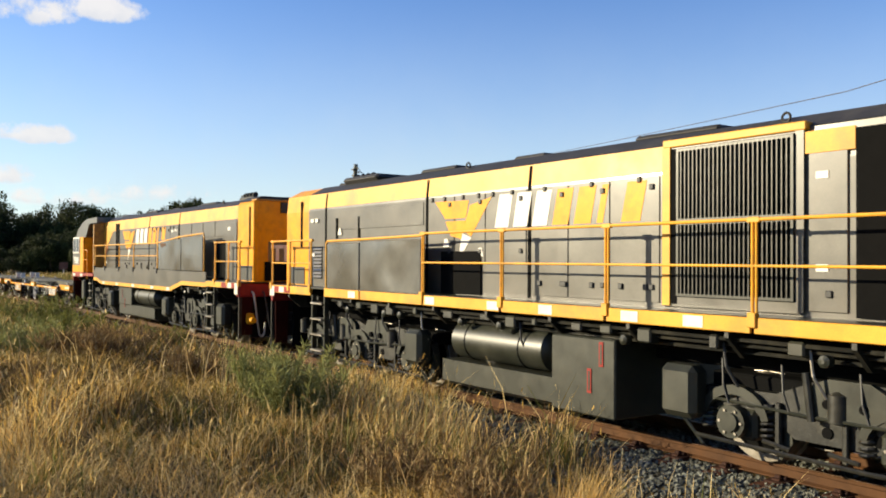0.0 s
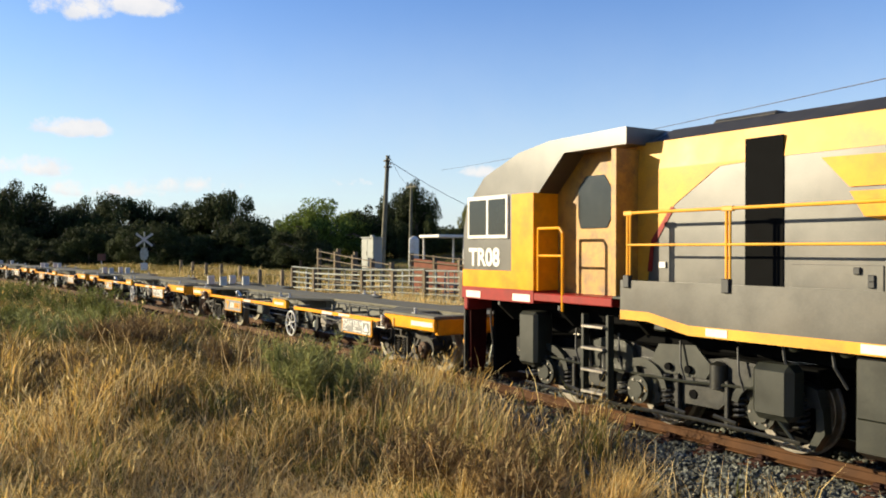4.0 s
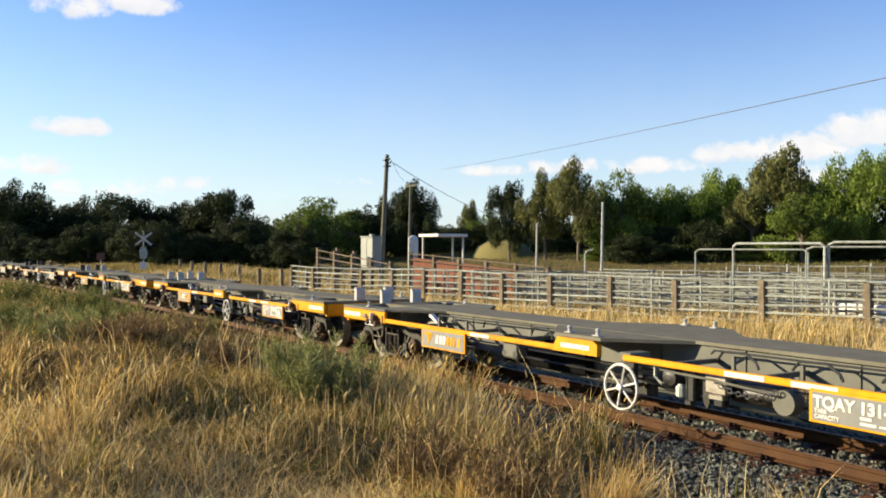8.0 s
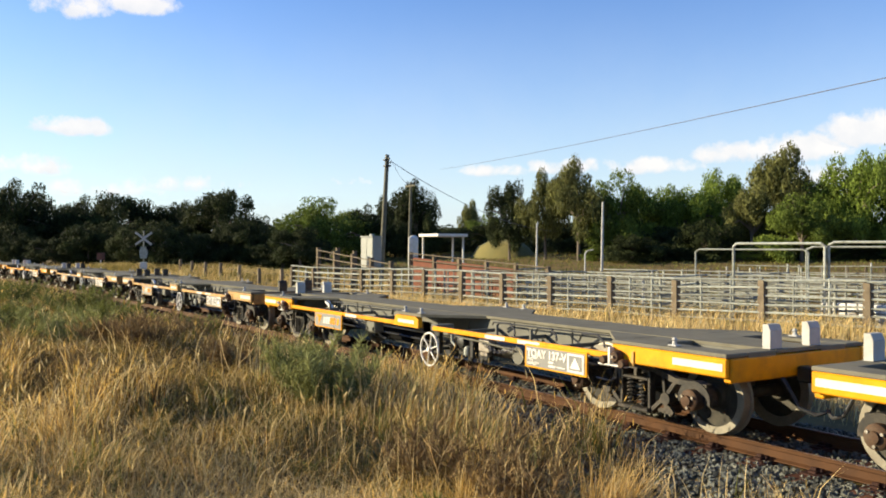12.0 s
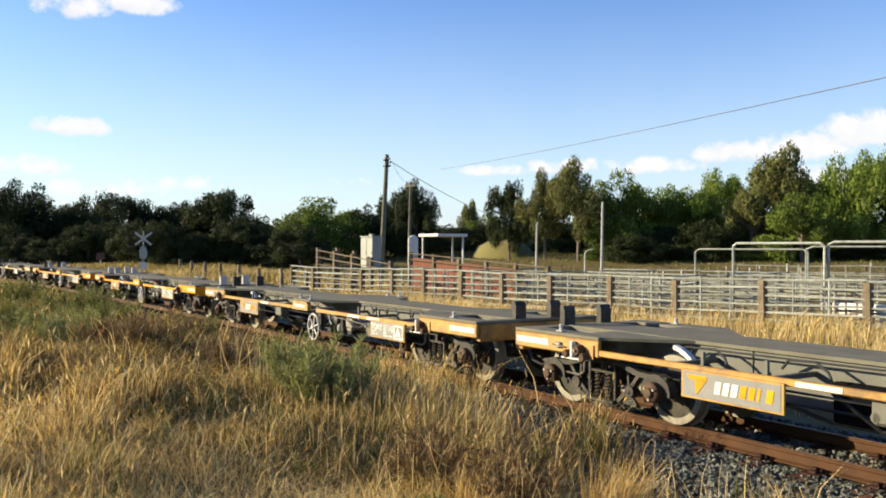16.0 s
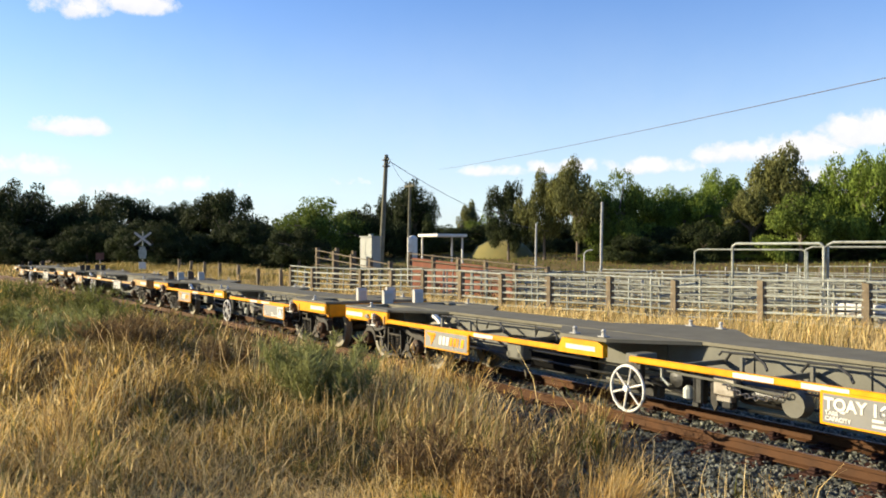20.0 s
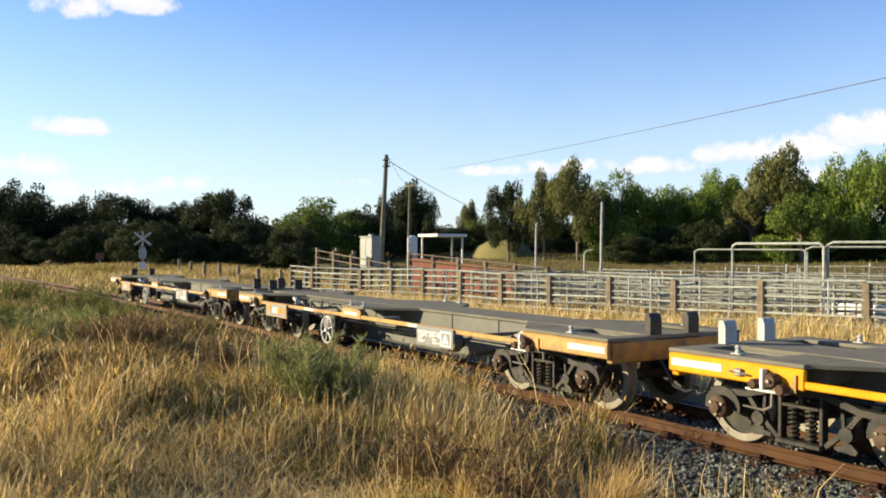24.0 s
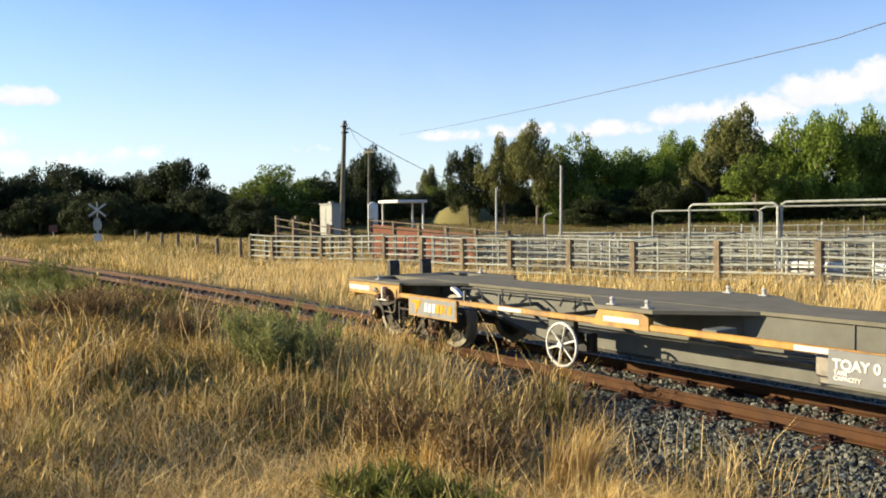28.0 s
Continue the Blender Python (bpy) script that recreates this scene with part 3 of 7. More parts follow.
        for u, z, r in ((-0.15, 0.79, 0.055), (0.06, 0.85, 0.075), (0.17, 0.77, 0.058)):
            part("knuckle", Shape().lathe([(-1.37, 0.02), (-1.37, r * 0.8), (-1.35, r), (-1.27, r)], "y", (bx + u, 0, z), 12), RUST_IRON, lv, "rusty lever knuckle", True)
        part("pin", Shape().cyl((bx + 0.06, -1.40, 0.85), (bx + 0.06, -1.37, 0.85), 0.018, n=8), STEEL, lv)
        px = 0.98
        if x0 < 1:
            part("lever_eye", Shape().box(px - 0.05, px + 0.05, -1.30, -1.262, 0.84, 0.92, 0.012).cyl((px - 0.10, -1.29, 0.88), (px + 0.12, -1.29, 0.865), 0.014, n=6), STEEL, w)
        for y in (-0.36, 0.36):
            sx = 0.10 if x0 < 1 else 13.75
            stop = Shape().prism([(sx - 0.05, 1.045), (sx + 0.05, 1.045), (sx + 0.05, 1.25), (sx + 0.02, 1.32), (sx - 0.05, 1.32)], "y", y - 0.105, y + 0.105)
            part("end_stop", stop, CONCRETE, w, "upright end stop plate")
        kx, kd = (-0.02, -1) if x0 < 1 else (13.87, 1)
        cp = Shape().box(min(kx, kx + kd * 0.30), max(kx, kx + kd * 0.30), -0.09, 0.09, 0.66, 0.84, 0.02)
        cp.box(min(kx + kd * 0.28, kx + kd * 0.52), max(kx + kd * 0.28, kx + kd * 0.52), -0.16, 0.13, 0.63, 0.88, 0.05)
        part("coupler", cp, DARK, w, "dark knuckle coupler")
        hp = [(kx, -0.35, 0.72), (kx + kd * 0.10, -0.36, 0.62), (kx + kd * 0.22, -0.34, 0.42), (kx + kd * 0.38, -0.28, 0.36), (kx + kd * 0.50, -0.2, 0.42)]
        part("brake_hose", Shape().tube(hp, 0.022, 7), HOSE, w)
    # side sills with struts out to them
    for sg in (-1, 1):
        for x0, x1 in ((1.74, 6.24), (7.06, 12.11)) if second else ((1.74, 6.58), (7.86, 12.11)):
            a, b = sorted((sg * 1.20, sg * 1.265))
            sl = part("side_sill", Shape().box(x0, x1, a, b, 0.80, 0.875, 0.012), YELLOW, w, "thin yellow side sill")
            if sg < 0:
                for k in (0.58,) if x0 < 5 else (0.36, 0.55):
                    m = x0 + k * (x1 - x0)
                    part("reflector", Shape().box(m, m + 0.5, -1.269, -1.2655, 0.812, 0.865), REFLECT, sl)
            for x in ([2.9, 4.2, 5.5] if x0 < 5 else [11.0] if second else [8.6, 9.8, 11.0]):
                a, b = sorted((sg * 0.42, sg * 1.20))
                part("outrigger", Shape().box(x - 0.025, x + 0.025, a, b, 0.805, 0.86), SPINE, w)
            if second and x0 > 5:
                continue
            x0b, x1b = x0 + 0.5, x1 - 0.5
            rail_pts = [(x0b + 0.3, sg * 0.60, 0.93), (x0b + 0.36, sg * 0.62, 0.975), (x1b - 0.3, sg * 0.58, 0.985), (x1b + 0.1, sg * 0.48, 0.99)]
            part("side_pipe", Shape().tube(rail_pts, 0.013, 6), HOSE, w)
            for x in (x0b + 0.9, x0b + 1.75):
                part("stanchion", Shape().box(x - 0.018, x + 0.018, min(sg * 0.93, sg * 0.97), max(sg * 0.93, sg * 0.97), 0.82, 0.985), SPINE, w)
            for x in np.linspace(x0b + 0.35, x1b - 0.9, 3):
                loops = Shape().tube([(x, sg * 0.55, 0.86), (x + 0.12, sg * 0.60, 0.97), (x + 0.45, sg * 0.62, 0.985), (x + 0.62, sg * 0.66, 0.90), (x + 0.68, sg * 0.70, 0.84)], 0.016, 6)
                part("lashing_bar", loops, HOSE, w, "bent black lashing bar")
        a, b = sorted((sg * 1.19, sg * 1.275))
        mo = -0.34 if second else 0.0
        mb = Shape().prism([(6.55 + mo, 0.80), (6.55 + mo, 0.83), (6.64 + mo, 0.99), (7.33 + mo, 0.99), (7.42 + mo, 0.95), (7.42 + mo, 0.80)], "y", a, b)
        bolster = part("middle_beam", mb, YELLOW, w, "yellow middle bolster end")
        if sg < 0:
            part("reflector", Shape().box(6.72 + mo, 7.28 + mo, -1.279, -1.2755, 0.86, 0.92), REFLECT, bolster)
        a, b = sorted((sg * 0.475, sg * 1.24))
        part("bolster_deck", Shape().prism([(5.7 + mo, a if sg > 0 else b), (6.55 + mo, b if sg > 0 else a), (7.45 + mo, b if sg > 0 else a), (8.3 + mo, a if sg > 0 else b)], "z", 0.995, 1.04), DECK, w)
        for x in (0.85, 6.72 + mo, 7.27 + mo, 13.0):
            tl = Shape().box(x - 0.065, x + 0.065, sg * 1.12 - 0.05, sg * 1.12 + 0.05, 1.04, 1.055, 0.006)
            tl.lathe([(0.0, 0.030), (0.035, 0.026), (0.04, 0.02), (0.06, 0.036), (0.085, 0.014)], "z", (x, sg * 1.12, 1.055), 8)
            part("twist_lock", tl, CONCRETE, w, "small pale twist lock")
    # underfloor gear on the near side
    # Made-up black box holds the deep shade on the spine below the sill.
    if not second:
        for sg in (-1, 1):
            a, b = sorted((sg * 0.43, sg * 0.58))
            bx = part("equipment_box", Shape().box(4.5, 6.45, a, b, 0.38, 0.80, 0.02), BLACK, w, "long black box standing for the shade on the spine")
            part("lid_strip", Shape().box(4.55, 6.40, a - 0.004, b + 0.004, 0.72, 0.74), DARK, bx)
    hx = 7.94 + shift - (0.2 if second else 0.0)
    wh = Shape().ring((hx, -1.36, 0.50), "y", 0.27, 0.018, 28, 6)
    spokes = []
    for k in range(6):
        a = k * math.pi / 3 + 0.3
        spokes.append(Shape().cyl((hx + 0.035 * math.cos(a), -1.36, 0.50 + 0.035 * math.sin(a)), (hx + 0.26 * math.cos(a), -1.36, 0.50 + 0.26 * math.sin(a)), 0.013, n=5))
    hw = part("handwheel", wh, WHITE, w, "white spoked brake handwheel", True)
    for sp in spokes:
        part("spoke", sp, WHITE, hw)
    part("hub", Shape().cyl((hx, -1.40, 0.50), (hx, -1.33, 0.50), 0.04, n=10), WHITE, hw)
    br = Shape().cyl((hx, -1.34, 0.50), (hx, -0.75, 0.50), 0.025, n=8).box(hx - 0.10, hx + 0.08, -1.22, -1.14, 0.42, 0.82, 0.01).box(hx - 0.14, hx + 0.14, -0.98, -0.85, 0.36, 0.62, 0.02)
    part("wheel_bracket", br, DARK, hw)
    part("sill_end", Shape().box(7.78, 7.98, -1.24, -0.9, 0.78, 0.90, 0.01), SPINE, w)
    if second:
        tk = Shape().lathe([(-0.45, 0.04), (-0.43, 0.13), (-0.38, 0.21), (-0.28, 0.27), (0.30, 0.27), (0.40, 0.20), (0.45, 0.05)], "y", (hx - 0.42, -0.75, 0.56), 20)
        part("air_reservoir", tk, SPINE, w, "large dusty grey reservoir", True)
    for x in () if second else (8.75, 9.15):
        part("brake_hanger", Shape().box(x - 0.05, x + 0.09, -1.10, -0.98, 0.42, 0.78, 0.02), DARK, w)
    part("triple_valve", Shape().box(5.25, 5.62, -1.16, -0.96, 0.55, 0.80, 0.03).cyl((5.30, -1.16, 0.62), (5.30, -1.05, 0.62), 0.05, n=8).cyl((5.56, -1.16, 0.62), (5.56, -1.05, 0.62), 0.05, n=8), SPINE, w, "pale grey brake valve")
    part("air_cylinder", Shape().lathe([(-0.35, 0.04), (-0.32, 0.13), (0.32, 0.13), (0.35, 0.04)], "x", (9.55, -0.85, 0.60), 14), DARK, w, "", True)
    part("brake_cylinder", Shape().lathe([(-0.05, 0.03), (-0.05, 0.13), (0.10, 0.14), (0.12, 0.06)], "y", (10.0, -1.06, 0.60), 16), SPINE, w, "round grey brake cylinder end", True)
    part("slack_adjuster", Shape().box(9.0, 9.3, -1.12, -1.0, 0.56, 0.78, 0.02).box(9.05, 9.25, -1.12, -1.02, 0.50, 0.56, 0.01), STEEL, w)
    if not second:
        part("brake_rod", Shape().tube([(2.7, -0.62, 0.52), (5.2, -0.62, 0.50), (8.9, -0.62, 0.46), (11.2, -0.62, 0.52)], 0.018, 6), DARK, w)
    part("brake_rod", Shape().tube([(2.0, -1.0, 0.72), (6.8, -1.02, 0.70), (12.0, -1.0, 0.72)], 0.015, 6), DARK, w)
    part("linkage", Shape().tube([(8.05, -1.1, 0.62), (8.9, -0.7, 0.58), (9.5, -0.55, 0.68)], 0.03, 6), DARK, w)
    part("linkage", Shape().tube([(4.7, -0.9, 0.74), (5.1, -0.7, 0.40), (5.25, -0.7, 0.40)], 0.02, 6), DARK, w)
    if not second:
        gear = [("relay_valve", Shape().lathe([(-0.09, 0.03), (-0.08, 0.10), (0.06, 0.11), (0.09, 0.05)], "y", (8.46, -1.02, 0.66), 12).box(8.38, 8.54, -1.06, -0.92, 0.74, 0.82, 0.01), DARK, "dark relay valve"),
                ("cock_handle", Shape().box(8.27, 8.30, -1.16, -1.12, 0.62, 0.78, 0.006).cyl((8.28, -1.15, 0.66), (8.40, -1.15, 0.58), 0.014, n=6), PIPE, "pale cock handle"),
                ("hanger_bar", Shape().box(8.72, 8.76, -1.10, -1.06, 0.40, 0.82, 0.008).box(8.70, 8.80, -1.11, -1.05, 0.38, 0.44, 0.01), DARK, ""),
                ("bleed_pipe", Shape().tube([(8.12, -1.10, 0.76), (8.60, -1.12, 0.73), (9.10, -1.12, 0.72), (9.90, -1.08, 0.66)], 0.016, 6), SPINE, ""),
                ("pull_rod", Shape().tube([(8.02, -1.14, 0.60), (8.35, -1.0, 0.50), (9.0, -0.96, 0.43), (10.3, -0.9, 0.42)], 0.017, 6), DARK, ""),
                ("lever_arm", Shape().prism([(8.86, 0.74), (8.93, 0.74), (8.99, 0.44), (8.95, 0.36), (8.90, 0.44)], "y", -1.02, -0.99), BOGIE, ""),
                ("drain_cup", Shape().lathe([(0.44, 0.02), (0.46, 0.06), (0.56, 0.06), (0.60, 0.03)], "z", (8.60, -1.05, 0), 10), PIPE, "small pale drain cup")]
        for nm, shape, mat, text in gear:
            part(nm, shape, mat, w, text)
    chain = Shape()
    for k in range(14):
        u = k / 13
        chain.ring((9.2 + 0.75 * u, -1.16, 0.70 - 0.35 * u * (1 - u)), "y" if k % 2 else "z", 0.028, 0.008, 8, 4)
    part("chain", chain, STEEL, w, "hanging steel chain")
    for x0, sg in ((2.95, 1), (11.5, -1)):
        arch = Shape().prism([(x0 - sg * 0.55 + sg * 0.55 * math.sin(a) , 0.62 + 0.40 * math.cos(a)) for a in np.linspace(0.3, 1.45, 7)] + [(x0 - sg * 0.55 + sg * 0.49 * math.sin(a), 0.62 + 0.35 * math.cos(a)) for a in np.linspace(1.45, 0.3, 7)], "y", -0.80, -0.72)
        part("wheel_guard", arch, WHITE, w, "white curved wheel guard")
    # boards
    for name, x0, x1 in (("name_board", 3.13 + (-1.05 if second else 0), 4.45 + (-1.05 if second else 0)), ("number_board", 10.42 - (1.18 if second else 0), 11.70 - (1.32 if second else 0))):
        bd = part(name, Shape().box(x0, x1, -1.30, -1.272, 0.512, 0.830, 0.004), YELLOW, w, "yellow-edged grey board")
        part("panel", Shape().box(x0 + 0.035, x1 - 0.035, -1.304, -1.299, 0.535, 0.806), PLATE, bd)
        if name == "name_board":
            logo = Shape()
            y = -1.309
            logo.prism([(x0 + 0.08, 0.775), (x0 + 0.37, 0.775), (x0 + 0.34, 0.72), (x0 + 0.13, 0.72)], "y", y, y + 0.004)
            logo.prism([(x0 + 0.20, 0.715), (x0 + 0.38, 0.75), (x0 + 0.22, 0.56)], "y", y, y + 0.004)
            part("emblem", logo, YELLOW, bd, "yellow wedge emblem")
            for k in range(7):
                u, wide = x0 + 0.46 + k * 0.108, 0.034 if k == 5 else 0.078
                part("slanting_mark", Shape().prism([(u, 0.605), (u + wide, 0.605), (u + wide + 0.026, 0.74), (u + 0.026, 0.74)], "y", y, y + 0.004), WHITE if k < 3 else YELLOW, bd)
        else:
            tri = Shape().box(x1 - 0.37, x1 - 0.05, -1.308, -1.304, 0.545, 0.79)
            part("warning_panel", tri, WHITE, bd, "white panel with a triangle")
            t1 = Shape().prism([(x1 - 0.335, 0.575), (x1 - 0.085, 0.575), (x1 - 0.085, 0.765), (x1 - 0.335, 0.765)], "y", -1.312, -1.308)
            part("warning_field", t1, PLATE, bd)
            part("triangle", Shape().prism([(x1 - 0.31, 0.60), (x1 - 0.11, 0.60), (x1 - 0.21, 0.75)], "y", -1.316, -1.312), WHITE, bd)
            small = Shape()
            letters("TARE", 0.055, WHITE, bd, near_face(x0 + 0.06, -1.306, 0.612), "weight_word", "small white word")
            letters("CAPACITY", 0.055, WHITE, bd, near_face(x0 + 0.06, -1.306, 0.560), "weight_word", "small white word")
            for r, (a, b) in enumerate(((0.06, 0.15), (0.06, 0.22))):
                small.box(x0 + 0.52, x0 + 0.54 + b * 0.6, -1.308, -1.304, 0.614 - 0.05 * r, 0.640 - 0.05 * r)
            small.box(x0 + 0.70, x0 + 0.86, -1.308, -1.304, 0.57, 0.585)
            part("small_print", small, WHITE, bd)
    if second:
        for o in [o for o in w.children if o.name.split(".")[0] in ("number_board", "name_board")]:
            o.matrix_basis = Matrix.Translation((0, 0, 0.035))
    for cx in (1.49, 12.22):
        wagon_bogie(w, cx)
    return w


def wheels_of(ob):
    return [(o, o.matrix_basis.translation.z) for o in ob.children_recursive if o.name.split(".")[0] == "wheelset"]


def make_wagons():
    numbers = ["132-W", "131-N", "138-H", "137-V", "106-L", "111-U", "164-S", "", "047-W", "0"]
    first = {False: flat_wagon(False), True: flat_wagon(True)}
    used = {False: 0, True: 0}
    pitch, start = 14.85, -52.27 + 14.85 - WAGON
    made = []
    for k in range(len(numbers)):
        kind = k >= 8
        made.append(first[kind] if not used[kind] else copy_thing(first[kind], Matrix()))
        used[kind] += 1
    for k, number in enumerate(numbers):
        w = made[k]
        if k == 9:
            for o in [o for o in w.children if o.name.startswith("air_reservoir")]:
                bpy.data.objects.remove(o)
        TRAIN.append((w, start - pitch * k, WAGON))
        board = [o for o in w.children_recursive if o.name.startswith("number_board")][0]
        x0 = 10.42 - (1.18 if k >= 8 else 0)
        if number:
            letters("TQAY " + number, 0.155 if k < 8 else 0.128, WHITE, board, near_face(x0 + 0.05, -1.306, 0.665), "wagon_number", "white painted number")
        if k in (4, 5, 8, 9):
            for o in w.children_recursive:
                base = o.name.split(".")[0]
                if base in ("end_side_beam", "side_sill", "middle_beam", "headstock", "number_board", "name_board"):
                    o.material_slots[0].link = "OBJECT"
                    o.material_slots[0].material = YELLOW_OLD
                if base == "number_board" and k >= 8:
                    o.material_slots[0].material = PLATE
                if base == "end_stop":
                    o.material_slots[0].link = "OBJECT"
                    o.material_slots[0].material = BOGIE
            w["label"] = "empty skeletal container wagon with grey spine and weathered yellow sills"


make_wagons()


def loco_bogie(parent, cx, sand):
    """A three-axle bogie with side frame, springs, boxes and sand boxes."""
    ob = part("bogie", Shape().box(cx - 1.9, cx + 1.9, -0.45, 0.45, 0.50, 0.75, 0.03), DARK, parent, "grimy dark three-axle bogie")
    for y in (-1.0, 1.0):
        sg = -1 if y < 0 else 1
        pts = [(cx - 2.35, 0.62), (cx - 2.2, 0.80), (cx - 1.3, 0.82), (cx - 0.9, 0.98), (cx - 0.2, 1.02), (cx + 0.5, 0.86), (cx + 1.2, 0.98), (cx + 1.7, 0.95), (cx + 2.3, 0.78), (cx + 2.35, 0.60), (cx + 1.3, 0.56), (cx + 1.1, 0.40), (cx - 1.1, 0.40), (cx - 1.3, 0.56)]
        sf = part("side_frame", Shape().prism(pts, "y", y - 0.07, y + 0.07), DARK, ob)
        for k in (-0.75, -0.25, 0.25, 0.75):
            part("bolt_head", Shape().cyl((cx + k, y, 0.52), (cx + k, y + sg * 0.085, 0.52), 0.055, n=10), BLACK, sf)
        for k in (-1.75, 0.0, 1.75):
            b = Shape().box(cx + k - 0.24, cx + k + 0.24, y - 0.08, y + 0.11, 0.30, 0.62, 0.04) if sg > 0 else Shape().box(cx + k - 0.24, cx + k + 0.24, y - 0.11, y + 0.08, 0.30, 0.62, 0.04)
            b.cyl((cx + k, y + sg * 0.10, 0.48), (cx + k, y + sg * 0.20, 0.48), 0.17, n=18).cyl((cx + k, y + sg * 0.20, 0.48), (cx + k, y + sg * 0.23, 0.48), 0.10, n=12)
            part("axle_box", b, TANK, ob, "grey round axle box")
            q = np.radians(np.linspace(10, 170, 11))
            arc = [(cx + k + 0.42 * math.cos(a), 0.48 + 0.38 * math.sin(a)) for a in q] + [(cx + k + 0.34 * math.cos(a), 0.48 + 0.28 * math.sin(a)) for a in q[::-1]]
            part("horn_guide", Shape().prism(arc, "y", min(y + sg * 0.05, y + sg * 0.15), max(y + sg * 0.05, y + sg * 0.15)), TANK, ob)
            for a in np.arange(6) * 1.047:
                part("cover_bolt", Shape().cyl((cx + k + 0.13 * math.cos(a), y + sg * 0.20, 0.48 + 0.13 * math.sin(a)), (cx + k + 0.13 * math.cos(a), y + sg * 0.215, 0.48 + 0.13 * math.sin(a)), 0.016, n=6), STEEL, ob)
            for q in (-0.36, 0.36):
                part("coil_spring", coil(cx + k + q, y + sg * 0.05, 0.34, 0.70, 0.075, 0.018, 6), DARK, ob)
            sh = Shape().prism([(cx + k + 0.52, 0.62), (cx + k + 0.60, 0.62), (cx + k + 0.62, 0.35), (cx + k + 0.50, 0.16), (cx + k + 0.44, 0.20), (cx + k + 0.53, 0.38)], "y", y - 0.05, y + 0.07)
            part("brake_shoe", sh, TANK, ob)
            cy = Shape().lathe([(-0.16, 0.03), (-0.14, 0.10), (0.12, 0.10), (0.16, 0.03)], "z", (cx + k - 0.62, y + sg * 0.10, 0.78), 12)
            part("brake_cylinder", cy, DARK, ob, "", True)
        part("sand_pipe", Shape().tube([(cx - 2.2, y + sg * 0.13, 0.70), (cx - 0.9, y + sg * 0.15, 0.66), (cx + 0.6, y + sg * 0.15, 0.66), (cx + 2.2, y + sg * 0.13, 0.74)], 0.018, 6), TANK, ob)
        for k in (-1.9, -1.2, -0.4, 0.6, 1.4):
            part("sand_pipe", Shape().tube([(cx + k, y + sg * 0.12, 1.12), (cx + k + 0.04, y + sg * 0.16, 0.85), (cx + k + 0.10, y + sg * 0.15, 0.66)], 0.013, 5), HOSE, ob)
        for k in (-1.25, -0.55, 0.55, 1.25):
            h = Shape().box(cx + k - 0.03, cx + k + 0.03, min(y + sg * 0.07, y + sg * 0.13), max(y + sg * 0.07, y + sg * 0.13), 0.26, 0.74, 0.012)
            h.cyl((cx + k - 0.15, y + sg * 0.14, 0.34), (cx + k + 0.15, y + sg * 0.14, 0.30), 0.025, n=6)
            part("brake_hanger", h, DARK, ob)
        part("damper", Shape().cyl((cx - 0.92, y + sg * 0.16, 1.08), (cx - 0.86, y + sg * 0.16, 0.62), 0.04, n=10), DARK, ob)
        cast = Shape().prism([(cx - 1.02, 0.66), (cx - 0.86, 0.98), (cx - 0.70, 1.04), (cx - 0.30, 1.04), (cx - 0.16, 0.96), (cx - 0.06, 0.66)], "y", min(y + sg * 0.075, y + sg * 0.14), max(y + sg * 0.075, y + sg * 0.14))
        part("bolster_casting", cast, TANK, sf)
        for k in (-0.72, -0.36, 0.42, 0.72):
            part("casting_eye", Shape().cyl((cx + k, y + sg * 0.10, 0.80), (cx + k, y + sg * 0.145, 0.80), 0.045, n=12), BLACK, sf)
        part("brake_rod", Shape().tube([(cx - 2.2, y + sg * 0.18, 0.28), (cx - 0.3, y + sg * 0.18, 0.24), (cx + 0.9, y + sg * 0.18, 0.27), (cx + 2.2, y + sg * 0.18, 0.25)], 0.024, 6), DARK, ob)
        for k in sand:
            s = Shape().box(cx + k - 0.24, cx + k + 0.24, min(y + sg * 0.05, y + sg * 0.34), max(y + sg * 0.05, y + sg * 0.34), 0.45, 1.02, 0.07)
            s.cyl((cx + k, y + sg * 0.2, 0.45), (cx + k + 0.2, y + sg * 0.12, 0.18), 0.02, n=6)
            part("sand_box", s, TANK, ob, "grey sand box")
        ar = Shape().prism([(cx + 0.05, 0.72), (cx + 0.25, 1.05), (cx + 0.80, 1.08), (cx + 1.05, 0.85), (cx + 0.95, 0.72)], "y", min(y + sg * 0.07, y + sg * 0.10), max(y + sg * 0.07, y + sg * 0.10))
        part("equaliser", ar, TANK, sf)
    # Added black motors and beam, with black wheel faces, fill the bogie with shade.
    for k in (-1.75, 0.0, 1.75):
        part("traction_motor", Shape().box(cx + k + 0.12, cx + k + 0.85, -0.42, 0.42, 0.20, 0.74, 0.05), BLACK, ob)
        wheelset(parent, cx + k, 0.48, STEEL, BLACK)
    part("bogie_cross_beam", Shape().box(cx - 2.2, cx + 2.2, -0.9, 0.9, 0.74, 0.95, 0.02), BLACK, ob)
    return ob


LOCO = 17.3


